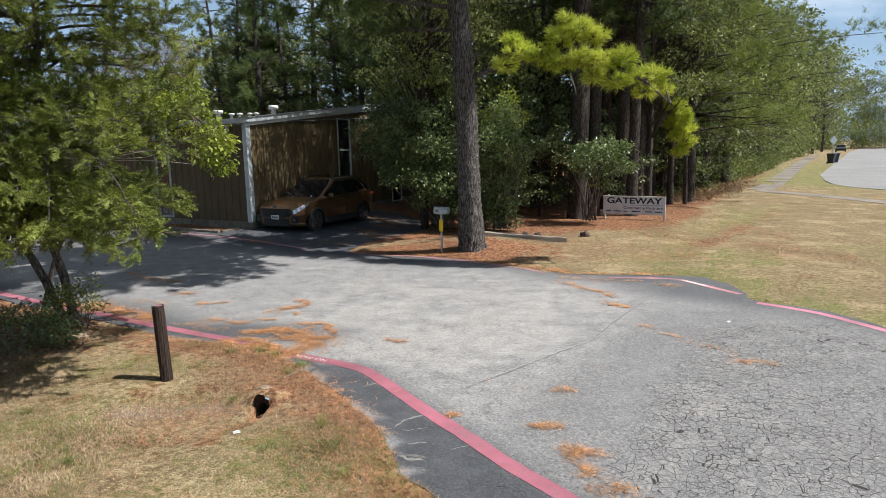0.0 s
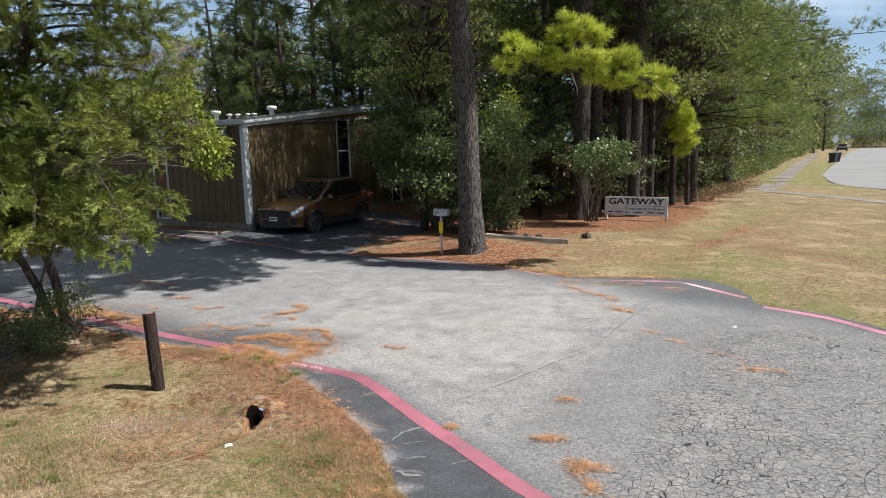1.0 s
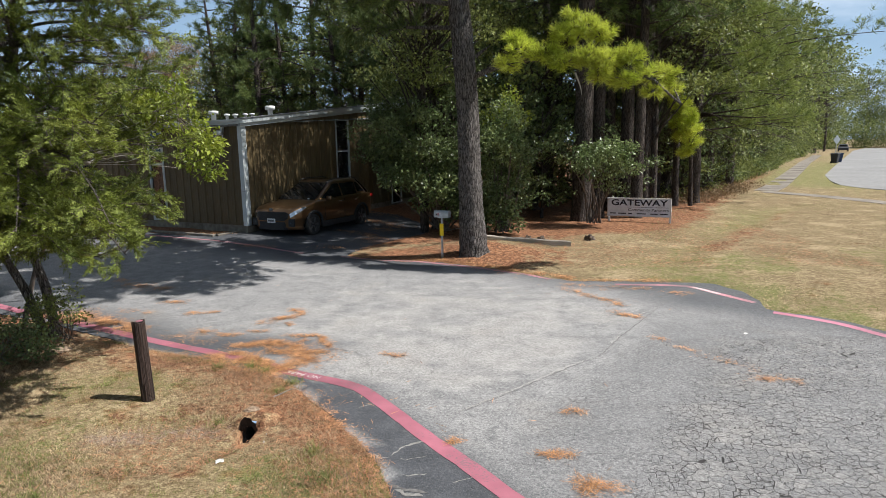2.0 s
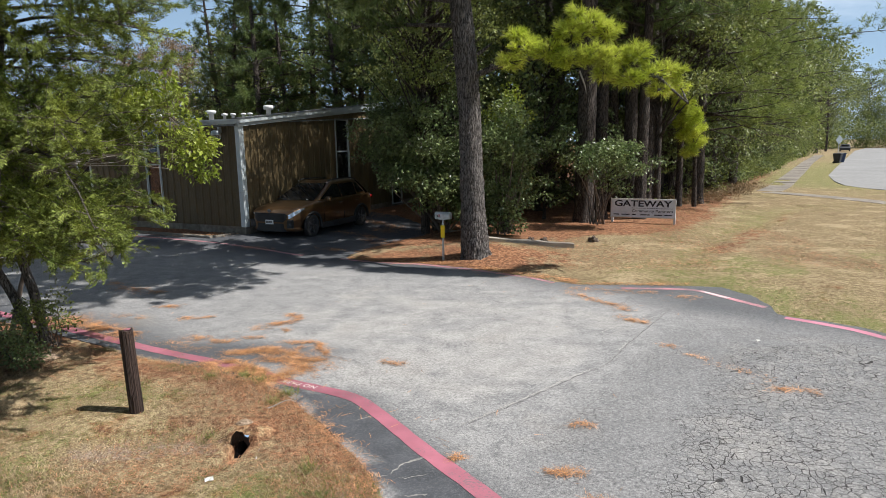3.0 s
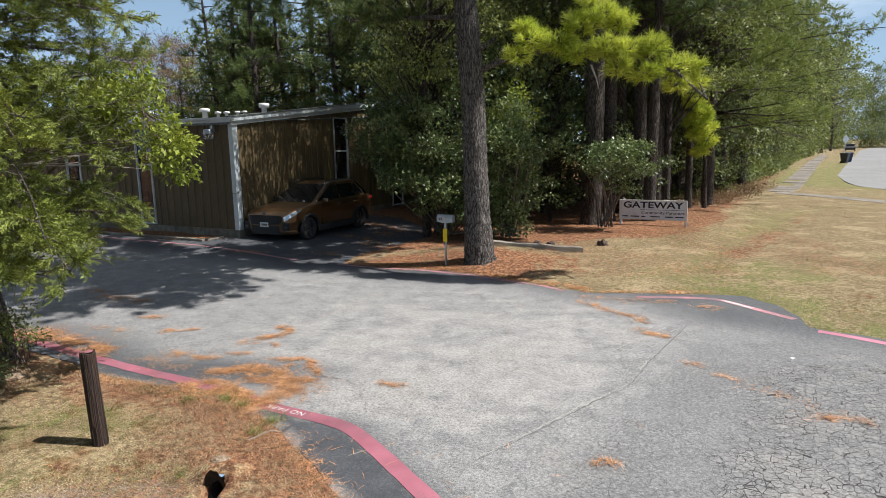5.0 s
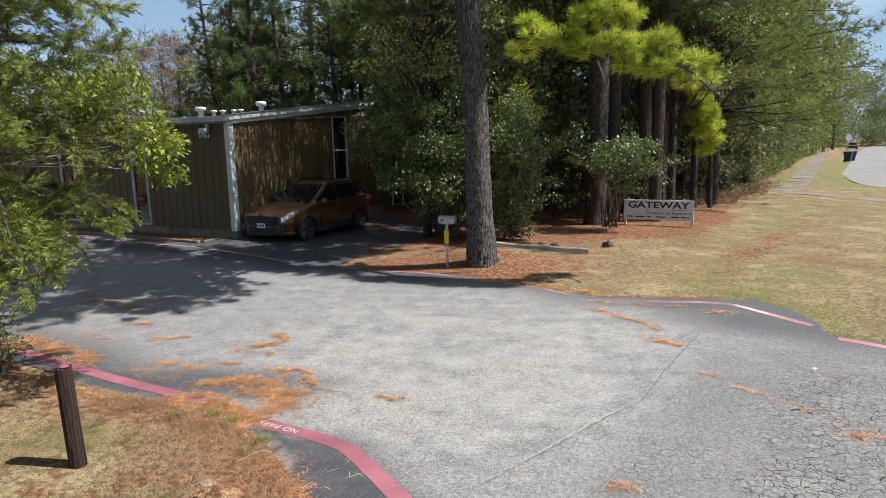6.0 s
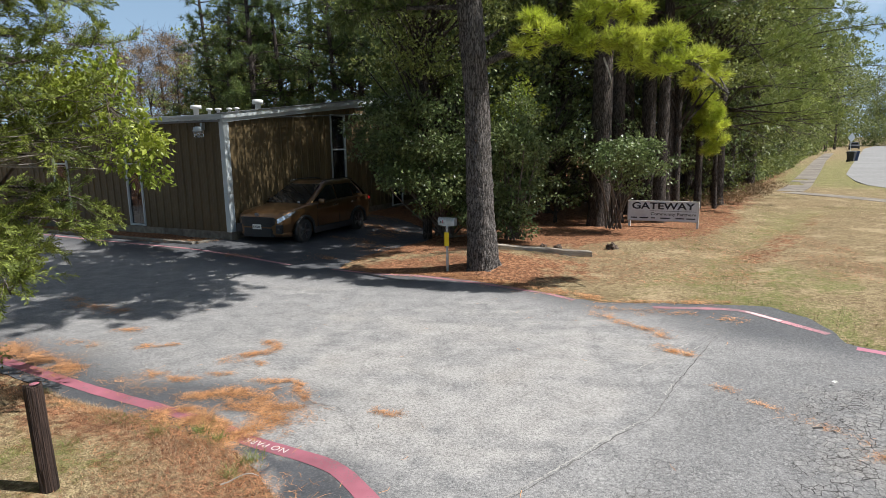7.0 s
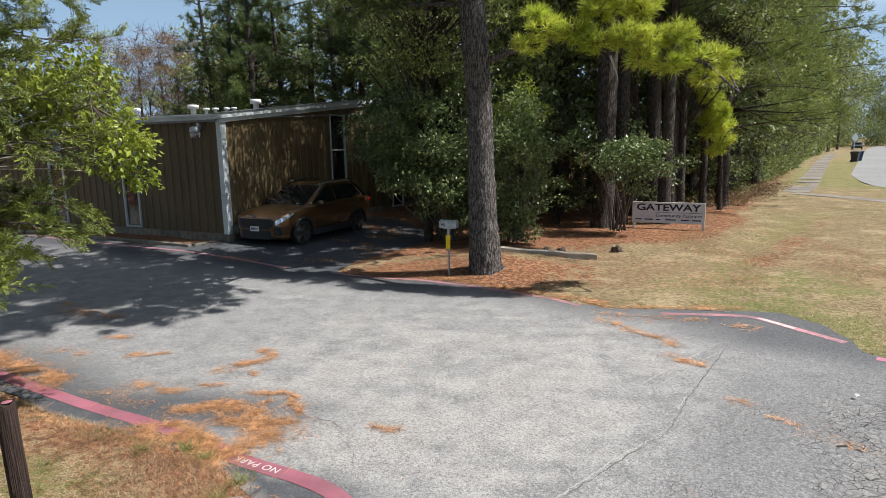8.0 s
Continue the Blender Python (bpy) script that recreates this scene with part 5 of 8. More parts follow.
# ---------------------------------------------------------------- the cedar and its neighbours at the drive's edge
def build_cedar():
    """Two leaning trunks; long boughs sweep out over the lawn, each with side twigs that end in feathery plumes."""
    rng = np.random.default_rng(21)
    wood, pos, dirs, size = [], [], [], []
    trunks = [np.array([(-6.10, 9.42, -0.1), (-6.16, 9.45, 0.6), (-6.32, 9.4, 1.4), (-6.3, 9.3, 2.6), (-6.0, 9.2, 4.2), (-5.85, 9.2, 6.0), (-5.8, 9.2, 9.2)]),
              np.array([(-6.22, 9.38, -0.1), (-6.42, 9.40, 0.6), (-6.72, 9.3, 1.4), (-7.0, 9.2, 2.8), (-7.2, 9.1, 4.6), (-7.2, 9.0, 6.4), (-7.1, 9.0, 8.6)])]
    for tk, r0 in zip(trunks, (0.066, 0.062)):
        wood.append(trunk_tube(tk, [r0 * 1.15, r0, r0 * 0.9, r0 * 0.8, r0 * 0.7, r0 * 0.5, 0.02], 12, 0.06, 0.15, rng))
    for i in range(212):
        tk = trunks[0 if rng.uniform() < 0.7 else 1]
        z = 1.60 + 4.1 * (i / 176) ** 1.25 if i < 176 else rng.uniform(5.6, 8.8)
        p, _ = along(tk, np.interp(z, tk[:, 2], np.arange(len(tk))) / (len(tk) - 1))
        az = radians(rng.uniform(-112, 18)) if rng.uniform() < 0.8 else rng.uniform(0.3, 4.3)
        low = i < 176 and z < 3.4 and i % 2 == 0          # the long low boughs over the lawn
        if low:
            az = radians(rng.uniform(-86, -38))
        front = math.cos(az + radians(47))
        reach = np.interp(z, [1.6, 2.3, 4.0, 6.0, 8.0, 9.4], [3.5, 4.2, 4.0, 3.5, 2.4, 0.8]) * (1.0 if front > 0.4 else 0.6)
        open_side = math.cos(az) + 0.497 * math.sin(az)          # it stops short over the drive
        if open_side > 0.02:
            reach = min(reach, ((2.35 if z > 3.4 else 2.06) - (p[0] + 6.0)) / open_side)
        reach = max(0.6, reach * (rng.uniform(0.84, 1.02) if low else rng.uniform(0.62, 1.0)))
        tip = max(1.74 + 0.1 * rng.normal(), z + reach * rng.uniform(-0.20, 0.12))
        pts = limb(p, (math.cos(az), math.sin(az), 0.10), reach, (tip - z - 0.1 * reach) / reach, rng, 9, 0.10)
        wood.append(tube(pts, np.linspace(0.026, 0.006, 9), 5))
        k = 0
        for t in np.arange(0.30, 1.0, 0.165 / reach):
            q, d = along(pts, min(0.999, t + rng.normal() * 0.01))
            k += 1
            flank = np.cross(d, (0, 0, 1.0)) * (1 if k % 2 else -1)
            out = d * rng.uniform(0.6, 1.0) + flank * rng.uniform(0.4, 0.9) + np.array([0, 0, 0.08 + rng.normal() * 0.45])
            tw = limb(q, out, rng.uniform(0.34, 0.68) * (1.15 - 0.45 * t), rng.uniform(-0.30, 0.22), rng, 5, 0.15)
            wood.append(tube(tw, [0.008, 0.007, 0.006, 0.004, 0.003], 3))
            for _ in range(25 if i < 176 else 7):
                u = rng.uniform(0.08, 1.0)
                p2, d2 = along(tw, u)
                pos.append(p2)
                dirs.append(d2 * 0.9 + fur(rng, 1)[0] * 0.50 + np.array([0, 0, 0.10]))
                size.append(rng.uniform(0.10, 0.18))
    spray = scattered(FROND, pos, dirs, size, rng, 0.5)
    root = tree_of("cedar_tree", "feathery green cedar with two thin grey trunks", "cedar tree", "", wood, BARK_CEDAR, [(*spray, CEDAR_LEAF)])
    for _ in range(26):
        a = np.array([-5.1, 8.5, 2.85]) + fur(rng, 1)[0] * np.array([0.5, 0.5, 0.35])
        v, f = tube(limb(a, (1, rng.normal() * 0.5, rng.normal() * 0.25 + 0.05), rng.uniform(0.6, 1.5), rng.uniform(-0.2, 0.2), rng, 7, 0.25), np.linspace(0.008, 0.002, 7), 4)
        part("dead_twig", mesh_of("dead_twig", v, f, DEAD_TWIG), DEAD_TWIG, root, "bleached bare twig")


def build_low_bough():
    """A young pine behind the sign whose low sunlit bough hangs out of the wood."""
    rng = np.random.default_rng(13)
    spine = np.array([(8.95, 27.3, -0.2), (8.9, 27.3, 1.5), (8.8, 27.2, 3.6), (8.8, 27.2, 6.5)])
    wood = [trunk_tube(spine, [0.10, 0.085, 0.065, 0.02], 10, 0.04, 0.3, rng)]
    pos, dirs, size = [], [], []
    for x, y, z, r in ((7.9, 25.9, 4.15, 0.40), (8.25, 25.9, 3.75, 0.42), (7.85, 25.9, 3.45, 0.34), (8.35, 25.9, 3.25, 0.40), (8.0, 25.9, 2.95, 0.34), (8.5, 26.0, 2.72, 0.36), (8.2, 26.0, 2.35, 0.30), (7.6, 25.9, 4.5, 0.3)):
        c = np.array([x, y, z])
        wood.append(tube(limb(np.array([8.8, 27.2, max(2.2, z)]), c - np.array([8.8, 27.2, max(2.2, z)]), np.linalg.norm(c - np.array([8.8, 27.2, max(2.2, z)])), 0.0, rng, 6), np.linspace(0.03, 0.008, 6), 5))
        for _ in range(int(60 * (r / 0.4) ** 2)):
            o = fur(rng, 1)[0] * np.array([1.0, 1.0, 0.75])
            pos.append(c + o * r * rng.uniform(0.4, 1.0))
            dirs.append(o + np.array([0, 0, 0.4]) + fur(rng, 1)[0] * 0.4)
            size.append(rng.uniform(0.18, 0.26))
    tree_of("pine_tree", "young pine with low yellow-green sunlit boughs", "pine tree", "pines", wood, BARK_DARK, [(*scattered(TUFT_FINE, pos, dirs, size, rng, 0.3), PINE_SUNLIT)])


def leafy(clumps, leaf, rng, per=1.0, droop=0.1, shell=0.55):
    """Leaves on the outside of many clumps: (x, y, z, rx, ry, rz)."""
    pos, dirs = [], []
    for x, y, z, rx, ry, rz in clumps:
        n = int(per * 60 * (rx * ry + ry * rz + rx * rz) / (leaf * leaf) * 0.075)
        o = fur(rng, n)
        rad = rng.uniform(shell, 1.0, n)[:, None]
        pos.append(np.array([x, y, z]) + o * rad * np.array([rx, ry, rz]) + rng.normal(size=(n, 3)) * 0.03)
        dirs.append(o * 0.7 + rng.normal(size=(n, 3)) * 0.6 + np.array([0, 0, -droop]))
    pos, dirs = np.concatenate(pos), np.concatenate(dirs)
    return scattered([LEAF], pos, dirs, leaf * rng.uniform(0.7, 1.25, len(pos)), rng, 0.55)


def lumpy(centre, radii, count, lump, rng, lower=-1.0):
    """Clumps spread through an uneven ellipsoid."""
    out = []
    while len(out) < count:
        o = fur(rng, 1)[0]
        if o[2] < lower:
            continue
        k = rng.uniform(0.25, 1.0) ** 0.5 * (1 + 0.12 * math.sin(5 * o[0] + 3 * o[1]) + 0.1 * math.sin(7 * o[2]))
        s = lump * rng.uniform(0.6, 1.3)
        out.append((*(np.asarray(centre) + o * k * np.asarray(radii)), s * 1.1, s * 1.1, s * 0.8))
    return out


def stems(base, clumps, rng, mat_r=0.03, every=2, wander=0.15):
    """Limbs from a base to the clumps."""
    out = []
    for c in clumps[::every]:
        a, b = np.asarray(base, float) + rng.normal(size=3) * np.array([0.12, 0.12, 0]), np.asarray(c[:3])
        t = np.linspace(0, 1, 7)[:, None]
        bow = rng.normal(size=3) * wander * np.linalg.norm(b - a)
        pts = a * (1 - t) + b * t + bow * np.sin(t * np.pi) * 0.5 + np.array([0, 0, 0.12]) * np.sin(t * np.pi) * np.linalg.norm(b - a)
        out.append(tube(pts, np.linspace(mat_r, mat_r * 0.2, 7), 5, 0.05))
    return out


def build_maple():
    rng = np.random.default_rng(31)
    spine = resample(np.array([(-6.9, 9.75, 0.0), (-6.6, 9.8, 1.0), (-6.0, 9.7, 1.9), (-5.2, 9.5, 2.6), (-4.4, 9.2, 3.0), (-3.7, 9.0, 3.2)]), 0.2)
    wood = [tube(spine, np.linspace(0.04, 0.006, len(spine)), 8, 0.05)]
    clumps = lumpy((-3.88, 9.05, 3.38), (0.48, 0.45, 0.38), 20, 0.17, rng) + lumpy((-3.36, 8.9, 2.78), (0.27, 0.35, 0.42), 18, 0.15, rng) + lumpy((-4.35, 9.25, 3.1), (0.5, 0.4, 0.35), 9, 0.17, rng)
    for c in clumps:
        k = int(np.argmin(np.linalg.norm(spine - np.asarray(c[:3]), axis=1)))
        wood.append(tube(limb(spine[k], np.asarray(c[:3]) - spine[k], np.linalg.norm(np.asarray(c[:3]) - spine[k]), 0.0, rng, 5), np.linspace(0.006, 0.002, 5), 4))
    tree_of("sapling", "slender sapling with yellow-green leaves leaning over the drive", "tree", "", wood, TWIG, [(*leafy(clumps, 0.066, rng, 0.75, 0.3, 0.3), LIME_LEAF)])


def shrub(name, label, base, clumps, leaf, mat, rng, per=1.0, twig=0.02, every=2, group="shrubs"):
    base = np.asarray(base, float)
    return tree_of(name, label, "shrub", group, stems(base, clumps, rng, twig, every), TWIG, [(*leafy(clumps, leaf, rng, per), mat)])


def build_shrubs():
    rng = np.random.default_rng(41)
    c = lumpy((-1.15, 20.3, 2.75), (1.95, 1.3, 1.75), 66, 0.42, rng) + lumpy((-2.7, 20.1, 3.1), (0.85, 0.8, 1.15), 26, 0.34, rng) + lumpy((-2.4, 20.0, 2.0), (0.7, 0.6, 0.6), 12, 0.3, rng) + lumpy((-0.1, 19.7, 1.3), (1.1, 0.7, 1.1), 26, 0.36, rng) + lumpy((-1.3, 19.5, 1.7), (0.9, 0.5, 0.8), 14, 0.34, rng)
    shrub("holly_shrub", "large glossy dark green holly shrub by the metal wall", (-1.0, 20.4, 0.05), c, 0.105, HOLLY_LEAF, rng, 1.05, 0.032, 5)
    c = lumpy((0.95, 19.6, 2.1), (0.66, 0.6, 2.0), 46, 0.33, rng)
    shrub("holly_shrub", "narrow upright holly shrub with pale flecked leaves", (0.85, 19.6, 0.1), c, 0.10, HOLLY_LEAF, rng, 1.1, 0.035, 4)
    c = lumpy((4.15, 21.2, 2.2), (1.2, 0.75, 0.85), 34, 0.30, rng)
    shrub("laurel_shrub", "grey-green shrub with glossy leaves round a pine trunk", (3.9, 21.7, 0.1), c, 0.10, HOLLY_LEAF, rng, 1.2, 0.03, 3)
    c = lumpy((-6.15, 8.15, 0.25), (0.95, 0.55, 0.42), 30, 0.2, rng, -0.3)
    shrub("ground_shrub", "low dark green shrub in the cedar's shade", (-6.15, 8.15, 0.0), c, 0.05, HOLLY_LEAF, rng, 0.6, 0.012, 2)
    c = lumpy((-5.75, 9.05, 0.38), (0.40, 0.3, 0.42), 14, 0.15, rng, -0.3)
    shrub("ground_shrub", "small leafy weed at the foot of the cedar", (-5.85, 9.2, 0.0), c, 0.045, OAK_LEAF, rng, 0.6, 0.008, 1)
    # yellowish sweetgum sprays between shrub and pine
    c = lumpy((1.0, 20.6, 3.7), (0.7, 0.6, 1.0), 14, 0.3, rng)
    shrub("young_oak", "young oak with yellowing leaves", (1.0, 20.8, 0.0), c, 0.10, LIME_LEAF, rng, 0.7, 0.03, 2)
    c = lumpy((13.6, 37.2, 1.0), (0.6, 0.6, 0.9), 10, 0.35, rng)
    shrub("yellow_shrub", "yellow-green shrub at the edge of the sidewalk", (13.6, 37.2, 0), c, 0.11, LIME_LEAF, rng, 0.5, 0.02, 2)


# ---------------------------------------------------------------- the wood: a few kinds, then copies
def proto_pine(seed, height, low, r0, spread, tuft, name="pine_tree", mat=None, limbs=()):
    rng = np.random.default_rng(seed)
    lean = rng.normal(size=2) * 0.35
    spine = np.array([(0, 0, -0.2), (0, 0, 0.3), (lean[0] * 0.2, lean[1] * 0.2, height * 0.3), (lean[0] * 0.6, lean[1] * 0.6, height * 0.65), (lean[0], lean[1], height)])
    wood = [trunk_tube(spine, [r0 * 1.35, r0, r0 * 0.82, r0 * 0.55, 0.03], 14, 0.035, 0.3, rng)]
    pos, dirs, size = [], [], []
    n = int((height - low) * 3.0)
    for i in range(n):
        z = low + (height - low) * (i + rng.uniform(0, 1)) / n
        share = (z - low) / (height - low)
        p = np.array([np.interp(z, spine[:, 2], spine[:, 0]), np.interp(z, spine[:, 2], spine[:, 1]), z])
        a = i * 2.4 + rng.normal() * 0.4
        pine_bough(p, (math.cos(a), math.sin(a), 0.1), spread * (1.15 - share) * rng.uniform(0.7, 1.1), rng.uniform(-0.15, 0.2), rng, wood, pos, dirs, size, tuft, 0.05, 0.72, 0.9, False)
    for _ in range(9):          # bare lower limbs with dead side twigs
        z, a = rng.uniform(low * 0.75, low + 3.5), rng.uniform(0, 6.28)
        pts = limb((0, 0, z), (math.cos(a), math.sin(a), 0.15), spread * rng.uniform(0.6, 0.95), rng.uniform(-0.45, -0.1), rng, 9, 0.3)
        wood.append(tube(pts, np.linspace(0.045, 0.008, 9), 5))
        for _ in range(6):
            p, d = along(pts, rng.uniform(0.3, 1.0))
            wood.append(tube(limb(p, d + fur(rng, 1)[0] * 0.9, rng.uniform(0.4, 1.2), -0.3, rng, 4, 0.3), [0.014, 0.011, 0.008, 0.004], 3))
    # extra high limbs, out of view, that throw shade on the mound
    for z, az, length in limbs:
        pine_bough((0, 0, z), (math.cos(radians(az)), math.sin(radians(az)), 0.1), length, 0.0, rng, wood, pos, dirs, size, tuft, 0.09, 0.95, 1.1, False)
    return tree_of(name, "tall dark pine in the wood beside the lawn", "pine tree", "wood pines", wood, BARK_DARK, [(*scattered(TUFT_FAR, pos, dirs, size, rng, 0.3), mat or PINE_DARK)])


def proto_broad(seed, height, low, width, mat, leaf, label, count, per=0.5, name="oak_tree", thin=0.21, limb_r=1.0):
    rng = np.random.default_rng(seed)
    clumps = [(*c[:3], c[3] * 1.15, c[4] * 1.15, c[5] * 0.62) for c in lumpy((0, 0, (height + low) / 2), (width, width, (height - low) / 2), int(count * 0.85), width * thin, rng)]
    spine = np.array([(0, 0, -0.2), (0.05, 0, low), (rng.normal() * 0.3, rng.normal() * 0.3, height * 0.8)])
    wood = [trunk_tube(spine, [0.05 + height * 0.010, 0.03 + height * 0.007, 0.03], 9, 0.05, 0.4, rng)]
    for c in clumps:
        z = max(0.4, min(height * 0.72, c[2] - 0.5 - rng.uniform(0, 0.2) * height))
        p = np.array([np.interp(z, spine[:, 2], spine[:, 0]), np.interp(z, spine[:, 2], spine[:, 1]), z])
        q = np.asarray(c[:3])
        wood.append(tube(limb(p, q - p, np.linalg.norm(q - p), 0.05, rng, 5), np.linspace((0.02 + 0.003 * height) * limb_r, 0.008 * limb_r, 5), 3))
        for _ in range(0 if limb_r == 1.0 else 9):          # fine twigs where few leaves hide them
            wood.append(tube(limb(q, fur(rng, 1)[0] + np.array([0, 0, 0.5]), rng.uniform(0.5, 1.3), 0.05, rng, 4), [0.012, 0.009, 0.007, 0.004], 3))
    return tree_of(name, label, "tree", "wood trees", wood, BARK_DARK, [(*leafy(clumps, leaf, rng, per, 0.15, 0.35), mat)])


def turned(x, y, rng, lo=0.85, hi=1.15, z=None):
    s = rng.uniform(lo, hi)
    zz = float(land(x, y)) if z is None else z
    return pose(x, y, zz, 0, 0, rng.uniform(0, 360)) @ Matrix.Scale(s, 4)


def place(ob, m):
    """A copy at m, its size kept by the scale of the pose."""
    c = copy_thing(ob, m)
    c.matrix_basis = m
    return c


def build_wood():
    rng = np.random.default_rng(51)
    pines = [proto_pine(61, 13.5, 5.0, 0.22, 4.6, 0.34), proto_pine(62, 15.5, 7.0, 0.24, 4.8, 0.36), proto_pine(63, 15, 2.6, 0.22, 3.2, 0.33), proto_pine(64, 16, 3.0, 0.24, 4.6, 0.27, "pine_tree", PINE_MIDDLE), proto_pine(65, 17, 5.6, 0.21, 6.4, 0.27, "pine_tree", PINE_MIDDLE), proto_pine(66, 15, 7.0, 0.21, 2.8, 0.32, "pine_tree", PINE_DARK, ((8.3, 283, 6.8), (9.4, 292, 6.9), (10.0, 277, 6.7), (11.2, 296, 6.8))), proto_pine(67, 15.5, 8.4, 0.25, 3.0, 0.32)]
    broad = [proto_broad(71, 9.5, 1.0, 3.0, OAK_LEAF, 0.18, "leafy green oak of the wood's edge", 76, 0.5),
             proto_broad(72, 13.0, 2.5, 3.9, OAK_LEAF, 0.23, "tall leafy oak deep in the wood", 84, 0.30),
             proto_broad(73, 6.0, 0.3, 2.1, HOLLY_LEAF, 0.15, "dark understory shrub tree in the wood", 46, 0.6, "understory_tree"),
             proto_broad(74, 10.5, 3.0, 3.0, AUTUMN_LEAF, 0.10, "half-bare tree with brown autumn leaves", 60, 0.22, "bare_tree", 0.21, 0.4),
             proto_broad(75, 7.0, 0.2, 2.3, OAK_LEAF, 0.12, "low-branched young oak at the wood's edge", 64, 0.45),
             proto_broad(76, 11.5, 4.6, 2.9, OAK_LEAF, 0.115, "slender oak with a high leafy crown", 70, 0.5)]
    # pines: (x, y, kind); kind 5 carries added unseen limbs that shade the mound
    spots = [(3.75, 22.9, 6), (4.42, 23.6, 6), (5.62, 24.5, 6), (5.77, 23.4, 5), (6.55, 25.5, 6), (8.17, 30.0, 1), (5.35, 26.0, 0), (9.08, 31.0, 1), (3.2, 29.0, 1), (8.8, 31.2, 3), (12.0, 34.2, 3), (10.4, 31.4, 4), (9.6, 28.9, 3), (14.2, 37.0, 3), (17.6, 44.2, 4), (1.0, 31, 1), (-0.9, 26.2, 1), (-1.0, 36, 0), (13.6, 39.5, 0), (16.2, 43.6, 3), (20.2, 49.8, 3),
             (-4, 40, 1), (-8, 42, 0), (-11.5, 43, 1), (-4.6, 37.5, 2), (-9.0, 40.6, 2), (-12.8, 42.2, 2), (-6.6, 38.6, 2), (-2.2, 37.4, 2), (-15.2, 44.0, 2), (-16.8, 42.2, 2), (-14.4, 41.0, 2), (-18.6, 45.0, 2), (0.5, 43, 1), (6, 40, 0), (-20, 70, 0)]
    first = set()
    for x, y, k in spots:
        m = turned(x, y, rng, 0.95, 1.1) if k != 5 else pose(x, y, float(land(x, y)))
        if k == 6 and x < 4:          # the stout pine beside the sign
            m = m @ Matrix.Diagonal((1.3, 1.3, 1.1, 1))
        if k not in first:
            first.add(k)
            pines[k].matrix_basis = m
        else:
            place(pines[k], m)
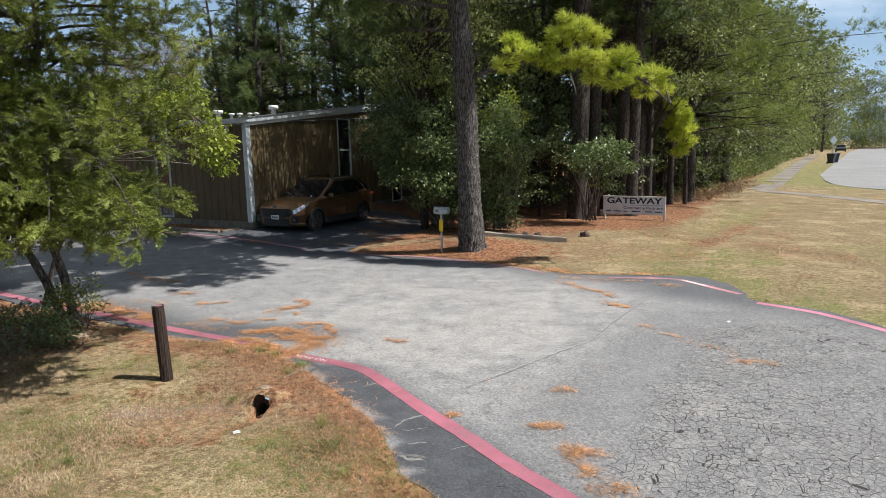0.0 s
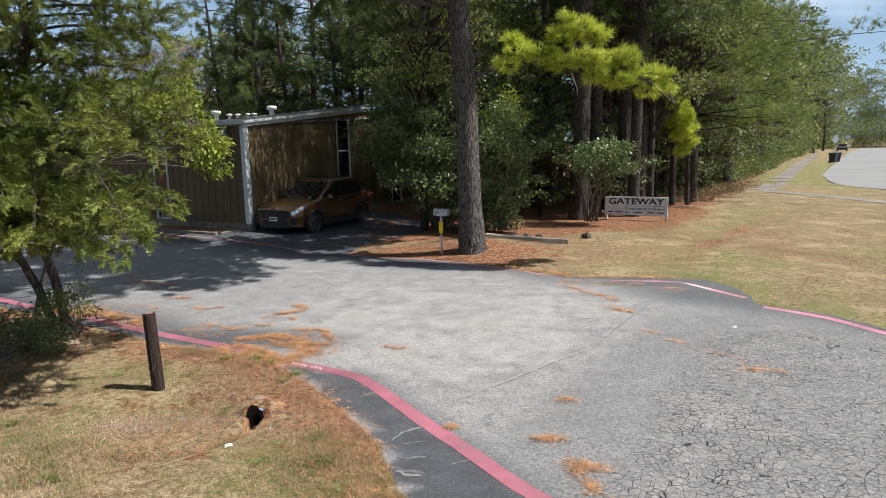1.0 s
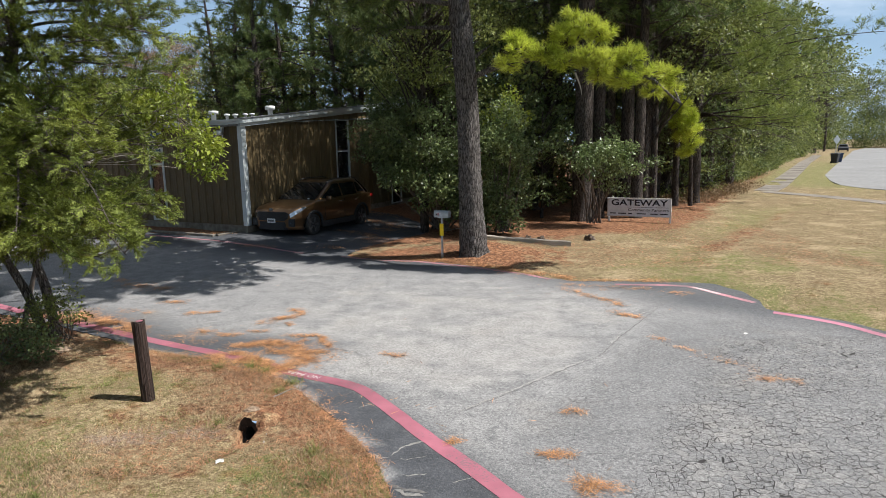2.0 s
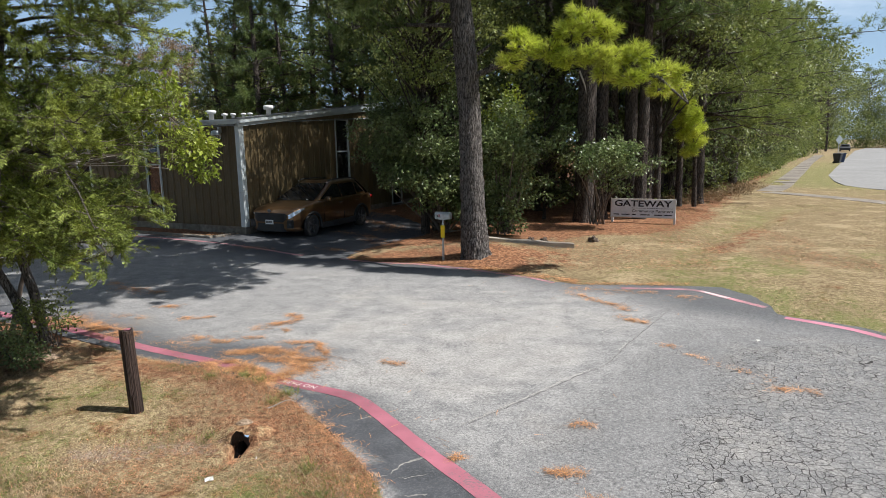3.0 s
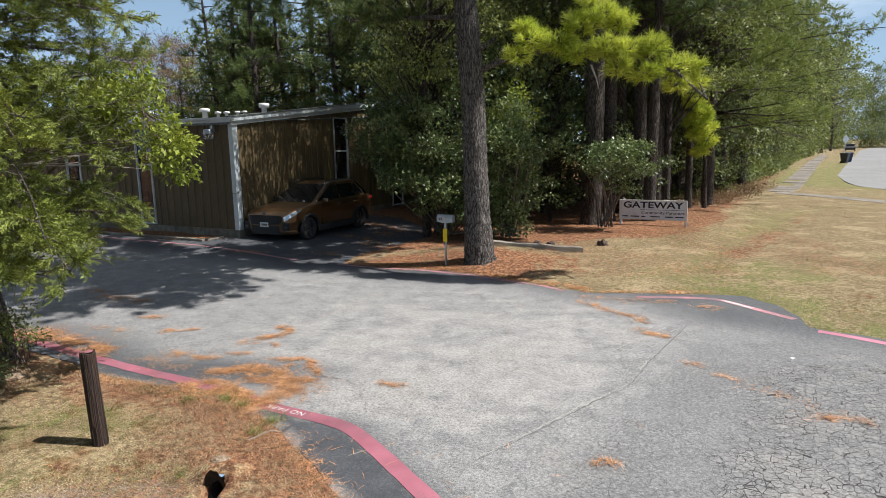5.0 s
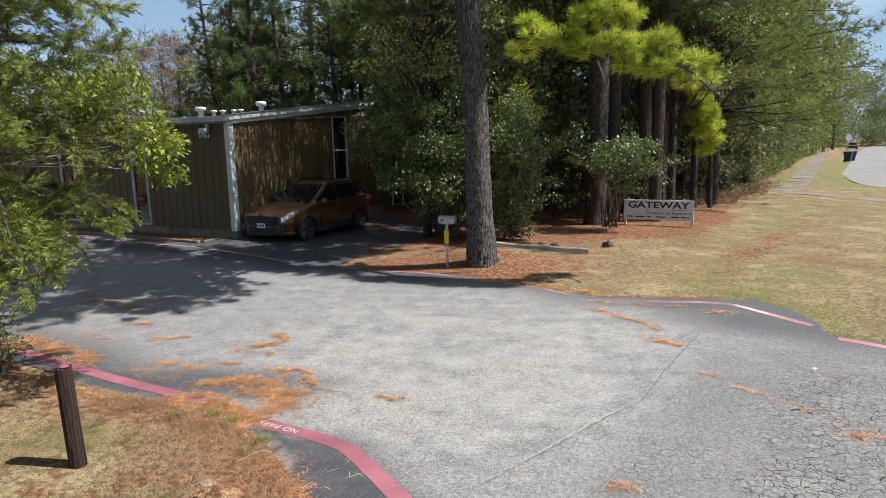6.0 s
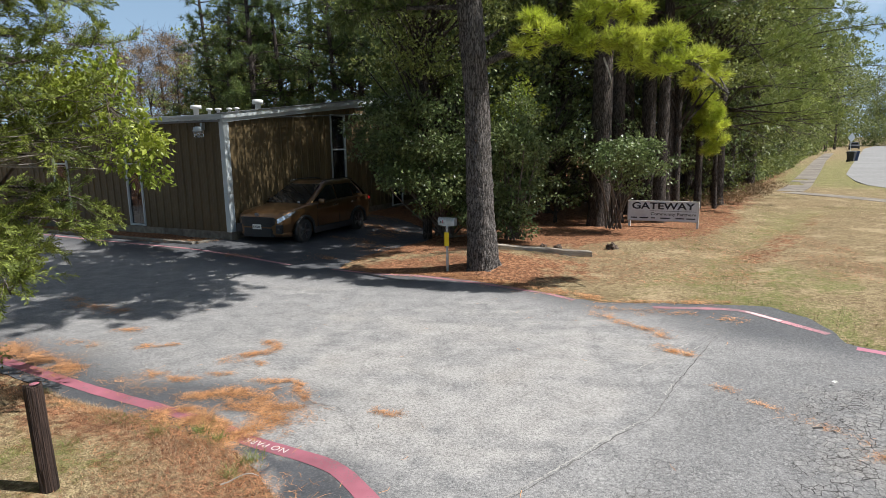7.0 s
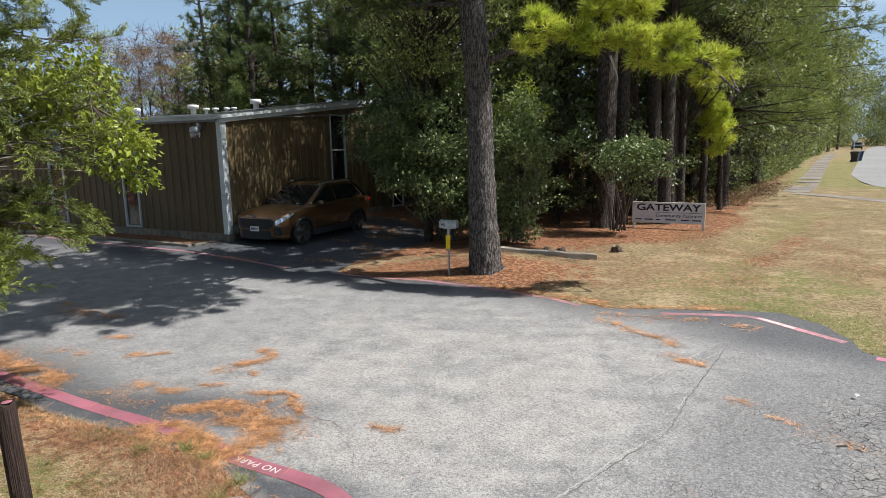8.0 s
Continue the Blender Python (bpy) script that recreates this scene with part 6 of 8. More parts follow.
    # broad-leaved trees: (x, y, kind, scale); kind 5 is added to shade gable and wood floor
    trees = [(-1.2, 24.5, 2, 1.0), (1.4, 24.4, 2, 1.0), (-1.6, 20.3, 5, 0.85), (6.9, 25.4, 5, 1.0), (8.4, 27.6, 5, 0.95), (-1.3, 21.0, 5, 0.9), (2.4, 23.6, 2, 0.8), (1.2, 22.6, 2, 0.75), (5.2, 24.3, 2, 0.7), (0.6, 27.0, 2, 1.1), (3.0, 27.6, 2, 1.1), (5.2, 29.4, 2, 1.1), (7.0, 28.8, 2, 1.0), (4.2, 26.2, 2, 0.9), (1.8, 30.5, 2, 1.2), (-0.8, 30.0, 2, 1.2), (8.2, 31.6, 2, 1.1), (22.4, 53.5, 4, 1.0), (24.8, 58.0, 4, 1.1), (27.3, 62.6, 4, 1.0), (30.0, 67.5, 4, 1.1), (32.8, 72.6, 4, 1.0), (36.0, 78.6, 4, 1.1), (39.5, 85.0, 4, 1.1), (43.5, 92.0, 4, 1.2), (2.4, 26.5, 0, 1.1), (0.0, 28.5, 0, 1.1), (-2.0, 31.0, 1, 1.0), (6.8, 30.5, 2, 1.1), (8.7, 30.2, 4, 0.9), (9.9, 31.4, 2, 1.05), (4.2, 32.5, 1, 1.0), (11.2, 33.6, 4, 1.05), (12.3, 35.4, 2, 1.1),
             (10.6, 34.6, 0, 1.2), (7.0, 35.5, 1, 1.0), (2.0, 36.0, 1, 1.0), (13.6, 38.2, 4, 1.1), (14.9, 40.4, 2, 1.1), (18.9, 47.6, 2, 1.1), (13.0, 40.8, 1, 1.1), (16.6, 43.4, 0, 1.2), (17.6, 45.6, 4, 1.2), (18.2, 48.6, 1, 1.15), (20.4, 50.3, 0, 1.2), (22.6, 55.0, 1, 1.15), (25.6, 60.0, 0, 1.35), (28.4, 65.5, 1, 1.2),
             (32.5, 72.0, 1, 1.25), (37, 80, 1, 1.3), (43, 91, 1, 1.4), (51, 104, 1, 1.5), (60, 118, 1, 1.6), (70, 134, 1, 1.6), (12, 50, 1, 1.2), (17, 60, 1, 1.3),
             (-3.0, 41.5, 1, 1.1), (-9.0, 44.0, 1, 1.05), (-6.5, 45.5, 1, 1.2), (-15.6, 44.5, 0, 1.1), (3.0, 45, 1, 1.1), (8.0, 47, 1, 1.2), (-12, 53, 1, 1.2), (-19.8, 52, 1, 1.05), (-16.2, 47, 1, 1.0), (-22.8, 57, 1, 1.0), (-18.0, 56, 1, 1.1), (-26.5, 62, 0, 1.3),
             (-30.5, 60, 3, 1.35), (-34.5, 63, 3, 1.4), (-38, 61, 3, 1.3), (-27.5, 57, 3, 1.2), (-32.5, 68, 3, 1.4), (-30, 52, 4, 1.1), (-34, 51, 4, 1.0), (-26, 50, 4, 1.1), (-36.5, 57, 0, 0.85), (-42, 70, 1, 1.1), (-25, 70, 1, 0.9), (-22, 52, 4, 1.2), (-18.5, 48, 4, 1.1), (-40, 60, 0, 1.1), (-30, 44, 4, 1.3), (-26, 36, 4, 1.2), (-33, 28, 0, 1.1),
             (26.2, 61.5, 4, 1.0), (30.4, 68.5, 4, 1.1), (36, 78.5, 4, 1.2), (80, 170, 1, 1.8), (92, 178, 1, 1.9), (106, 182, 1, 1.9), (120, 178, 1, 1.9), (70, 158, 1, 1.7), (112, 160, 1, 1.7), (100, 130, 1, 1.5), (84, 100, 1, 1.5), (66, 72, 1, 1.3)]
    first = set()
    for x, y, k, s in trees:
        m = turned(x, y, rng, 0.92 * s, 1.08 * s)
        if k not in first:
            first.add(k)
            broad[k].matrix_basis = m
        else:
            place(broad[k], m)
    # unseen trees behind the camera and across the street, added to close out skylight
    for x, y, k in ((-13, 4, 1), (-12, -5, 0), (-4, -12, 1), (6, -17, 1), (16, -14, 0), (26, -4, 1), (34, 10, 1), (-18, 8, 1), (-16, 11.5, 0), (-21, 14, 1), (-26, 19, 1), (-11.5, 6.5, 4), (-30, 24, 1), (-9.8, 2.5, 1), (-15.5, 13.6, 1), (-8, -2, 1), (-2, -8, 1), (10, -10, 1)):
        place(broad[k], turned(x, y, rng))
    # the far end of the street, closed by woods
    c = []
    for _ in range(190):
        a, h = rng.uniform(0, 1), rng.uniform(0, 1)
        x, y = 48 + 85 * a + rng.normal() * 3, 128 + 55 * math.sin(1.6 * a) + rng.normal() * 4
        if inside(STREET, np.array([x]), np.array([y]))[0] and y < 150:
            continue
        c.append((x, y, 1.5 + 15 * h, 3.2, 3.2, 2.6))
    for _ in range(70):
        t = rng.uniform(0, 1)
        c.append((33 + 29 * t + rng.normal() * 0.8, 74 + 50 * t + rng.normal() * 1.5, rng.uniform(0.6, 5.5), 1.6, 1.6, 1.3))
    for _ in range(90):
        t = rng.uniform(0, 1)
        x, y = (58 + 70 * t, 126 + 92 * t - 62 * t * t)
        c.append((x + rng.normal() * 2 + 4 * t, y + 10 + rng.normal() * 2, rng.uniform(0.8, 6.5), 2.6, 2.6, 1.9))
    v, f = leafy(c, 0.42, rng, 0.42)
    tagged(new("far_woods", mesh_of("far_woods", v, f, OAK_LEAF)), "distant leafy woods along the street", "woods", kind="stuff")
    # thicket of the wood's floor, joined as stuff
    c = []
    for _ in range(150):
        t = rng.uniform(0, 1)
        x, y = 7.5 + 21 * t + rng.normal() * 0.5, 28.3 + 34 * t + rng.normal() * 0.8
        h = rng.uniform(0.3, 1.1)
        c.append((x - 1.2, y + 0.6, h * 0.6, 0.55, 0.55, h * 0.6))
    for _ in range(210):
        t = rng.uniform(0, 1) ** 1.4
        x, y = np.interp(t, (0, 0.25, 0.6, 1), (14.6, 24.1, 35.6, 50.8)), np.interp(t, (0, 0.25, 0.6, 1), (37.4, 54.1, 75.8, 103))
        h = rng.uniform(0.5, 1.0) * (1.6 + 1.2 * t)
        c.append((x - rng.uniform(0, 1.2), y + rng.uniform(0, 0.8), h * 0.6, 0.6 + 0.4 * t, 0.6 + 0.4 * t, h * 0.6))
    for _ in range(60):
        x, y = rng.uniform(-2.5, 7.5), rng.uniform(26.5, 33)
        h = rng.uniform(0.3, 1.3)
        c.append((x, y, h * 0.6, 0.6, 0.6, h * 0.6))
    v, f = leafy(c, 0.13, rng, 0.42)
    c = []
    for _ in range(70):
        t = rng.uniform(0, 1)
        c.append((8.6 + 6.6 * t + rng.normal() * 0.5, 28.6 + 9.2 * t + rng.normal() * 0.6, rng.uniform(0.08, 0.25), 0.5, 0.5, 0.22))
    tagged(new("dry_brush", mesh_of("dry_brush", *leafy(c, 0.09, rng, 0.4), AUTUMN_LEAF)), "red-brown dead brush heaped at the wood's edge", "brush", kind="stuff")
    tagged(new("undergrowth", mesh_of("undergrowth", v, f, OAK_LEAF)), "tangled low undergrowth at the wood's edge", "undergrowth", kind="stuff")


build_big_pine()
build_low_bough()
build_cedar()
build_maple()
build_shrubs()
build_wood()


# ---------------------------------------------------------------- the parked car
def grid_mesh(bm, pts, close_u=False):
    """Faces over a rectangle of points, rows by columns."""
    vs = [[bm.verts.new(p) for p in row] for row in pts]
    for a, b in zip(vs, vs[1:]):
        n = len(a)
        for i in range(n if close_u else n - 1):
            j = (i + 1) % n
            bm.faces.new((a[i], a[j], b[j], b[i]))
    return vs


CAR_STATIONS = np.array([  # from the nose back: y, half width, sill, shoulder, top
    (0.00, 0.46, 0.34, 0.64, 0.70), (0.05, 0.66, 0.28, 0.75, 0.81), (0.16, 0.79, 0.24, 0.83, 0.90), (0.35, 0.875, 0.22, 0.90, 0.97), (0.70, 0.915, 0.22, 0.96, 1.03), (1.10, 0.92, 0.24, 1.01, 1.08),
    (1.45, 0.925, 0.24, 1.03, 1.08), (2.2, 0.93, 0.24, 1.05, 1.07), (3.2, 0.93, 0.24, 1.08, 1.10), (3.9, 0.92, 0.26, 1.10, 1.12), (4.20, 0.89, 0.32, 1.09, 1.11), (4.38, 0.82, 0.40, 1.02, 1.04), (4.45, 0.66, 0.50, 0.94, 0.95)])
AXLES, WHEEL_R = (0.90, 3.57), 0.345


def cabin_half(h):
    return 0.845 - 0.16 * h - 0.055 * h * h


def cabin_ends(h):
    return 1.12 + 1.06 * h, 4.33 - 0.36 * h - 0.22 * h * h


def cabin_point(y, h, side, off=0.0):
    y0, y1 = cabin_ends(h)
    k = min(1.0, abs((y - (y0 + y1) / 2) / ((y1 - y0) / 2)))
    x = cabin_half(h) * (1 - k ** 9) ** (1 / 4.0)
    return (side * (x + off), y, 1.04 + 0.55 * h)


def build_car():
    at = pose(-5.99, 18.62, 0.10, 0, 0, -21.3) @ Matrix.Diagonal((0.97, 0.985, 0.99, 1))
    car = thing("suv_car", "bronze compact sport utility car parked by the metal wall", "car", at=at)
    # body: dense loft with wheel housings pushed in
    ys = np.unique(np.r_[np.linspace(0, 0.4, 14), np.linspace(0.4, 4.2, 78), np.linspace(4.2, 4.45, 10)])
    st = [np.interp(ys, CAR_STATIONS[:, 0], CAR_STATIONS[:, k]) for k in range(1, 5)]
    bm = bmesh.new()
    rows = []
    for y, hw, zl, zs, zt in zip(ys, *st):
        half = [(0.0, zl), (hw * 0.6, zl), (hw * 0.90, zl + 0.01), (hw * 0.975, zl + 0.06)]
        for k in np.linspace(0.10, 1.0, 16):
            z = zl + 0.06 + (zs - zl - 0.06) * k
            bulge = 1.0 - 0.055 * (2 * abs(k - 0.62)) ** 2.2 + 0.012 * math.exp(-((k - 0.80) / 0.06) ** 2) - 0.012 * math.exp(-((k - 0.35) / 0.12) ** 2)
            half.append((hw * bulge, z))
        half += [(hw * 0.88, zs + (zt - zs) * 0.35), (hw * 0.72, zs + (zt - zs) * 0.62), (hw * 0.45, zs + (zt - zs) * 0.9), (0.0, zt)]
        out = []
        for x, z in half:
            for ay in AXLES:
                d = math.hypot(y - ay, z - WHEEL_R)
                if d < 0.405 and x > 0.5:
                    x = 0.60
            out.append((x, z))
        rows.append([(x, y, z) for x, z in out] + [(-x, y, z) for x, z in out[-2:0:-1]])
    vs = grid_mesh(bm, rows, True)
    bm.faces.new(vs[0])
    bm.faces.new(vs[-1][::-1])
    body = part("body", bm, CAR_PAINT, car, "bronze metallic body", True)
    # cabin shell
    bm = bmesh.new()
    rows = []
    for h in np.linspace(-0.05, 1.0, 10):
        y0, y1 = cabin_ends(h)
        k = np.sin(np.linspace(-np.pi / 2, np.pi / 2, 34))
        yy = (y0 + y1) / 2 + (y1 - y0) / 2 * k
        rows.append([cabin_point(y, h, 1) for y in yy] + [cabin_point(y, h, -1) for y in yy[-2:0:-1]])
    vs = grid_mesh(bm, rows, True)
    n = len(vs[-1])
    top = vs[-1]
    cap = [bm.verts.new((v.co.x * 0.8, 2.95 + (v.co.y - 2.95) * 0.86, 1.635)) for v in top]
    for i in range(n):
        bm.faces.new((top[i], top[(i + 1) % n], cap[(i + 1) % n], cap[i]))
    bm.faces.new(cap)
    part("roof", bm, CAR_PAINT, car, "bronze roof and pillars", True)

    def pane(name, y0f, y1f, h0, h1, side):
        b2 = bmesh.new()
        grid_mesh(b2, [[cabin_point(y0f(h) + (y1f(h) - y0f(h)) * t, h, side, 0.008) for t in np.linspace(0, 1, 10)] for h in np.linspace(h0, h1, 6)])
        part(name, b2, CAR_GLASS, car, "dark tinted side glass", True)

    for side in (1, -1):
        pane("side_window", lambda h: min(2.40, cabin_ends(h)[0] + 0.24), lambda h: 2.52, 0.10, 0.84, side)
        pane("side_window", lambda h: 2.60, lambda h: 3.42, 0.12, 0.84, side)
        pane("side_window", lambda h: 3.48, lambda h: cabin_ends(h)[1] - 0.30, 0.22, 0.80, side)
    for name, end, sgn in (("windscreen", 0, -1), ("rear_window", 1, 1)):
        b2 = bmesh.new()
        rows = []
        for h in np.linspace(0.06, 0.93, 7):
            y = cabin_ends(h)[end]
            w = cabin_half(h) * 0.88
            rows.append([(x, y + sgn * (0.022 - 0.05 * (x / w) ** 2 * 0.6), 1.04 + 0.55 * h) for x in np.linspace(-w, w, 11)])
        grid_mesh(b2, rows)
        part(name, b2, CAR_GLASS, car, "raked tinted glass", True)
    # roof rails
    for side in (1, -1):
        pts = np.array([(side * 0.60, 2.15, 1.60), (side * 0.605, 2.3, 1.665), (side * 0.605, 3.5, 1.665), (side * 0.59, 3.75, 1.60)])
        part("roof_rail", mesh_of("roof_rail", *tube(resample(pts, 0.12), np.full(len(resample(pts, 0.12)), 0.016), 8), CAR_PLASTIC, True), CAR_PLASTIC, car)
    # wheels and arches
    for ay in AXLES:
        for side in (1, -1):
            rot = Matrix.Translation((side * 0.80, ay, WHEEL_R)) @ Matrix.Rotation(side * radians(90), 4, "Y")
            wheel = part("wheel", lathe([(0.20, -0.10), (0.30, -0.11), (0.338, -0.08), (0.345, 0.0), (0.338, 0.08), (0.305, 0.105), (0.235, 0.10), (0.225, 0.06)], 36, rot), TYRE, car, "black tyre on a grey alloy rim", True)
            rim = bmesh.new()
            lathe([(0.228, 0.055), (0.235, 0.098), (0.222, 0.10), (0.212, 0.075), (0.06, 0.07), (0.055, 0.085), (0.01, 0.088)], 30, None, rim)
            part("rim", rim, CAR_PLASTIC, wheel, "", True).matrix_basis = rot
            for k in range(5):
                sp = boxed((-0.028, 0.04, 0.072), (0.028, 0.22, 0.094), 0.008, Matrix.Rotation(k * 2 * math.pi / 5, 4, "Z"))
                part("spoke", sp, ALLOY, wheel).matrix_basis = rot
            arc = np.array([(side * (0.925 if 0.5 < a < 2.6 else 0.915), ay + 0.405 * math.cos(a), max(0.24, WHEEL_R + 0.405 * math.sin(a))) for a in np.linspace(-0.15, math.pi + 0.15, 20)])
            part("wheel_arch", mesh_of("wheel_arch", *tube(arc, np.full(20, 0.045), 6), CAR_PLASTIC, True), CAR_PLASTIC, car, "black plastic wheel arch")
    for side in (1, -1):
        part("sill_trim", boxed((side * 0.915 - 0.03, 1.3, 0.22), (side * 0.915 + 0.02, 3.17, 0.40), 0.02), CAR_PLASTIC, car, "black sill cladding")
        # lamps, mirrors, handles
        lamp = bmesh.new()
        rows = []
        for k in (0.0, 0.35, 0.7, 1.0):
            row = []
            for t in np.linspace(0, 1, 14):
                y = 0.055 + 0.50 * t
                hw, zs = float(np.interp(y, CAR_STATIONS[:, 0], CAR_STATIONS[:, 1])), float(np.interp(y, CAR_STATIONS[:, 0], CAR_STATIONS[:, 3]))
                tall = 0.115 * (1 - 0.75 * t ** 1.5)
                row.append((side * (hw * (1.0 - 0.035 * k) + 0.010), y - 0.008, zs - 0.005 - tall * (1 - k)))
            rows.append(row)
        grid_mesh(lamp, rows)
        part("headlight", lamp, HEADLAMP, car, "clear swept-back headlight", True)
        part("headlight_bulb", lathe([(0.035, 0), (0.045, 0.02), (0.02, 0.03)], 14, Matrix.Translation((side * 0.60, 0.09, 0.72)) @ Matrix.Rotation(radians(90), 4, "X")), CHROME, car)
        fog = bmesh.new()
        box(fog, (side * 0.70 - 0.11, 0.035, 0.36), (side * 0.70 + 0.11, 0.12, 0.60), 0.03)
        part("fog_lamp_housing", fog, CAR_PLASTIC, car)
        part("fog_lamp", boxed((side * 0.72 - 0.05, 0.028, 0.46), (side * 0.72 + 0.05, 0.05, 0.50), 0.008), LAMP_GLASS, car)
        mir = boxed((side * 0.98 - 0.10, 1.58, 1.03), (side * 0.98 + 0.09, 1.70, 1.17), 0.035)
        part("mirror", mir, CAR_PAINT, car, "bronze door mirror", True)
        part("mirror_arm", boxed((side * 0.88 - 0.03, 1.60, 1.02), (side * 0.88 + 0.03, 1.66, 1.06), 0.01), CAR_PLASTIC, car)
        for hy in (2.38, 3.32):
            part("door_handle", boxed((side * 0.925 - 0.015, hy - 0.11, 0.93), (side * 0.925 + 0.025, hy + 0.08, 0.965), 0.01), CHROME, car, "chrome door handle")
        for y0 in (1.48, 2.55, 3.5):
            part("door_gap", boxed((side * 0.923 - 0.012, y0 - 0.004, 0.36), (side * 0.923 + 0.004, y0 + 0.004, 1.02)), CAR_PLASTIC, car)
        part("tail_light", boxed((side * 0.78 - 0.10, 4.22, 0.92), (side * 0.78 + 0.09, 4.40, 1.03), 0.03), material("red_lens", [(0.25, 0.01, 0.01), (0.35, 0.02, 0.02)], rough=0.2, bump=0) if side == 1 else bpy.data.materials["red_lens"], car, "", True)
    grille = bmesh.new()
    grid_mesh(grille, [[(x, -0.016 + 0.04 * max(0.0, (abs(x) - 0.42) / 0.16) ** 2, z) for x in np.linspace(-0.58 * wd, 0.58 * wd, 17)] for z, wd in ((0.54, 0.82), (0.62, 1.05), (0.73, 1.1), (0.80, 0.96))])
    part("grille", grille, CAR_PLASTIC, car, "wide black mesh grille")
    low = bmesh.new()
    grid_mesh(low, [[(x, -0.010 + 0.05 * max(0.0, (abs(x) - 0.40) / 0.16) ** 2, z) for x in np.linspace(-0.56, 0.56, 13)] for z in (0.26, 0.36, 0.50)])
    part("lower_intake", low, CAR_PLASTIC, car, "black lower intake")
    part("skid_plate", boxed((-0.48, -0.012, 0.27), (0.48, 0.10, 0.315), 0.012), CAR_PLASTIC, car, "dark skid strip")
    for z in (0.545, 0.795):
        pts = np.array([(x, -0.02 + 0.04 * max(0.0, (abs(x) - 0.42) / 0.16) ** 2, z + 0.0 * x) for x in np.linspace(-0.52, 0.52, 15)])
        part("grille_trim", mesh_of("grille_trim", *tube(pts, np.full(15, 0.009), 6), CAR_PLASTIC, True), CAR_PLASTIC, car, "thin dark trim")
    plate = part("number_plate", boxed((-0.15, -0.032, 0.47), (0.15, -0.014, 0.60), 0.004), WHITE_METAL, car, "white number plate with dark bars")
    for k in range(6):
        part("plate_bar", boxed((-0.115 + 0.04 * k, -0.036, 0.51), (-0.092 + 0.04 * k, -0.0325, 0.565)), SIGN_INK, plate)
    part("badge", lathe([(0.05, 0), (0.05, 0.008), (0.03, 0.012)], 18, Matrix.Translation((0, -0.002, 0.86)) @ Matrix.Diagonal((1.5, 1, 1, 1)) @ Matrix.Rotation(radians(90), 4, "X")), ALLOY, car, "oval badge")
    for s in (-1, 1):
        part("wiper", mesh_of("wiper", *tube(np.array([(s * 0.35 + 0.1, 1.20, 1.075), (s * 0.35 - 0.15, 1.24, 1.10), (s * 0.35 - 0.4, 1.26, 1.11)]), [0.01, 0.008, 0.006], 5), CAR_PLASTIC), CAR_PLASTIC, car)
    part("sticker", boxed((0.44, 1.235, 1.085), (0.52, 1.240, 1.115)), PAPER, car, "white windscreen sticker").matrix_basis = Matrix.Translation((0, -0.03, 0))


# ---------------------------------------------------------------- mailbox, sign, post, timber
def build_mailbox():
    z0 = float(land(-0.66, 15.45))
    at = pose(-0.66, 15.45, z0, 0, 0, -24) @ Matrix.Scale(0.79, 4)
    box_ = thing("mailbox", "dented galvanised mailbox on a steel post with a yellow plate", "mailbox", at=at)
    bm = bmesh.new()
    prof = [(-0.085, 0.0), (0.085, 0.0)] + [(0.085 * math.cos(a), 0.125 + 0.085 * math.sin(a)) for a in np.linspace(0, math.pi, 13)]
    rows = [[(x, y, z + (1.06 - z0) / 0.79) for y, z in prof] for x in (-0.235, -0.22, 0.0, 0.22, 0.235)]
    vs = grid_mesh(bm, rows, True)
    bm.faces.new(vs[0])
    bm.faces.new(vs[-1][::-1])
    part("shell", bm, GALV, box_, "dull arched metal shell")
    top = (1.06 - z0) / 0.79
    bm = bmesh.new()
    rows = [[(x, y * k, 0.105 + (z - 0.105) * k + top) for y, z in prof] for x, k in ((-0.236, 1.05), (-0.252, 1.05), (-0.256, 0.95))]
    vs = grid_mesh(bm, rows, True)
    bm.faces.new(vs[-1])
    bm.faces.new(vs[0][::-1])
    door = part("door", bm, GALV, box_, "closed mailbox door")
    part("latch", boxed((-0.27, -0.012, 0.165 + top), (-0.25, 0.012, 0.20 + top), 0.004), CAR_PLASTIC, door)
    part("number_bar", boxed((-0.259, -0.03, 0.09 + top), (-0.2565, 0.03, 0.12 + top)), SIGN_INK, door)
    part("flag_arm", boxed((-0.12, -0.098, 0.06 + top), (-0.085, -0.088, 0.14 + top), 0.002), RED_PAINT, box_, "faded red flag folded down")
    part("number_mark", boxed((-0.05, -0.0885, 0.05 + top), (0.08, -0.0855, 0.10 + top)), GALV, box_)
    part("side_spot", lathe([(0.022, 0), (0.022, 0.006)], 14, Matrix.Translation((-0.16, -0.085, 0.09 + top)) @ Matrix.Rotation(radians(90), 4, "X")), CAR_PLASTIC, box_)
    bm = bmesh.new()
    for lo, hi in (((-0.05, -0.025, -0.3), (0.0, -0.018, top)), ((-0.05, -0.018, -0.3), (-0.043, 0.02, top)), ((-0.007, -0.018, -0.3), (0.0, 0.02, top))):
        box(bm, lo, hi, 0.002)
    part("post", bm, GALV, box_, "galvanised steel channel post")
    part("bracket", boxed((-0.14, -0.06, top - 0.02), (0.10, 0.06, top), 0.004), GALV, box_)
    part("reflector_plate", boxed((-0.092, -0.034, top - 0.56), (0.042, -0.027, top - 0.19), 0.003), YELLOW, box_, "bright yellow reflector plate")


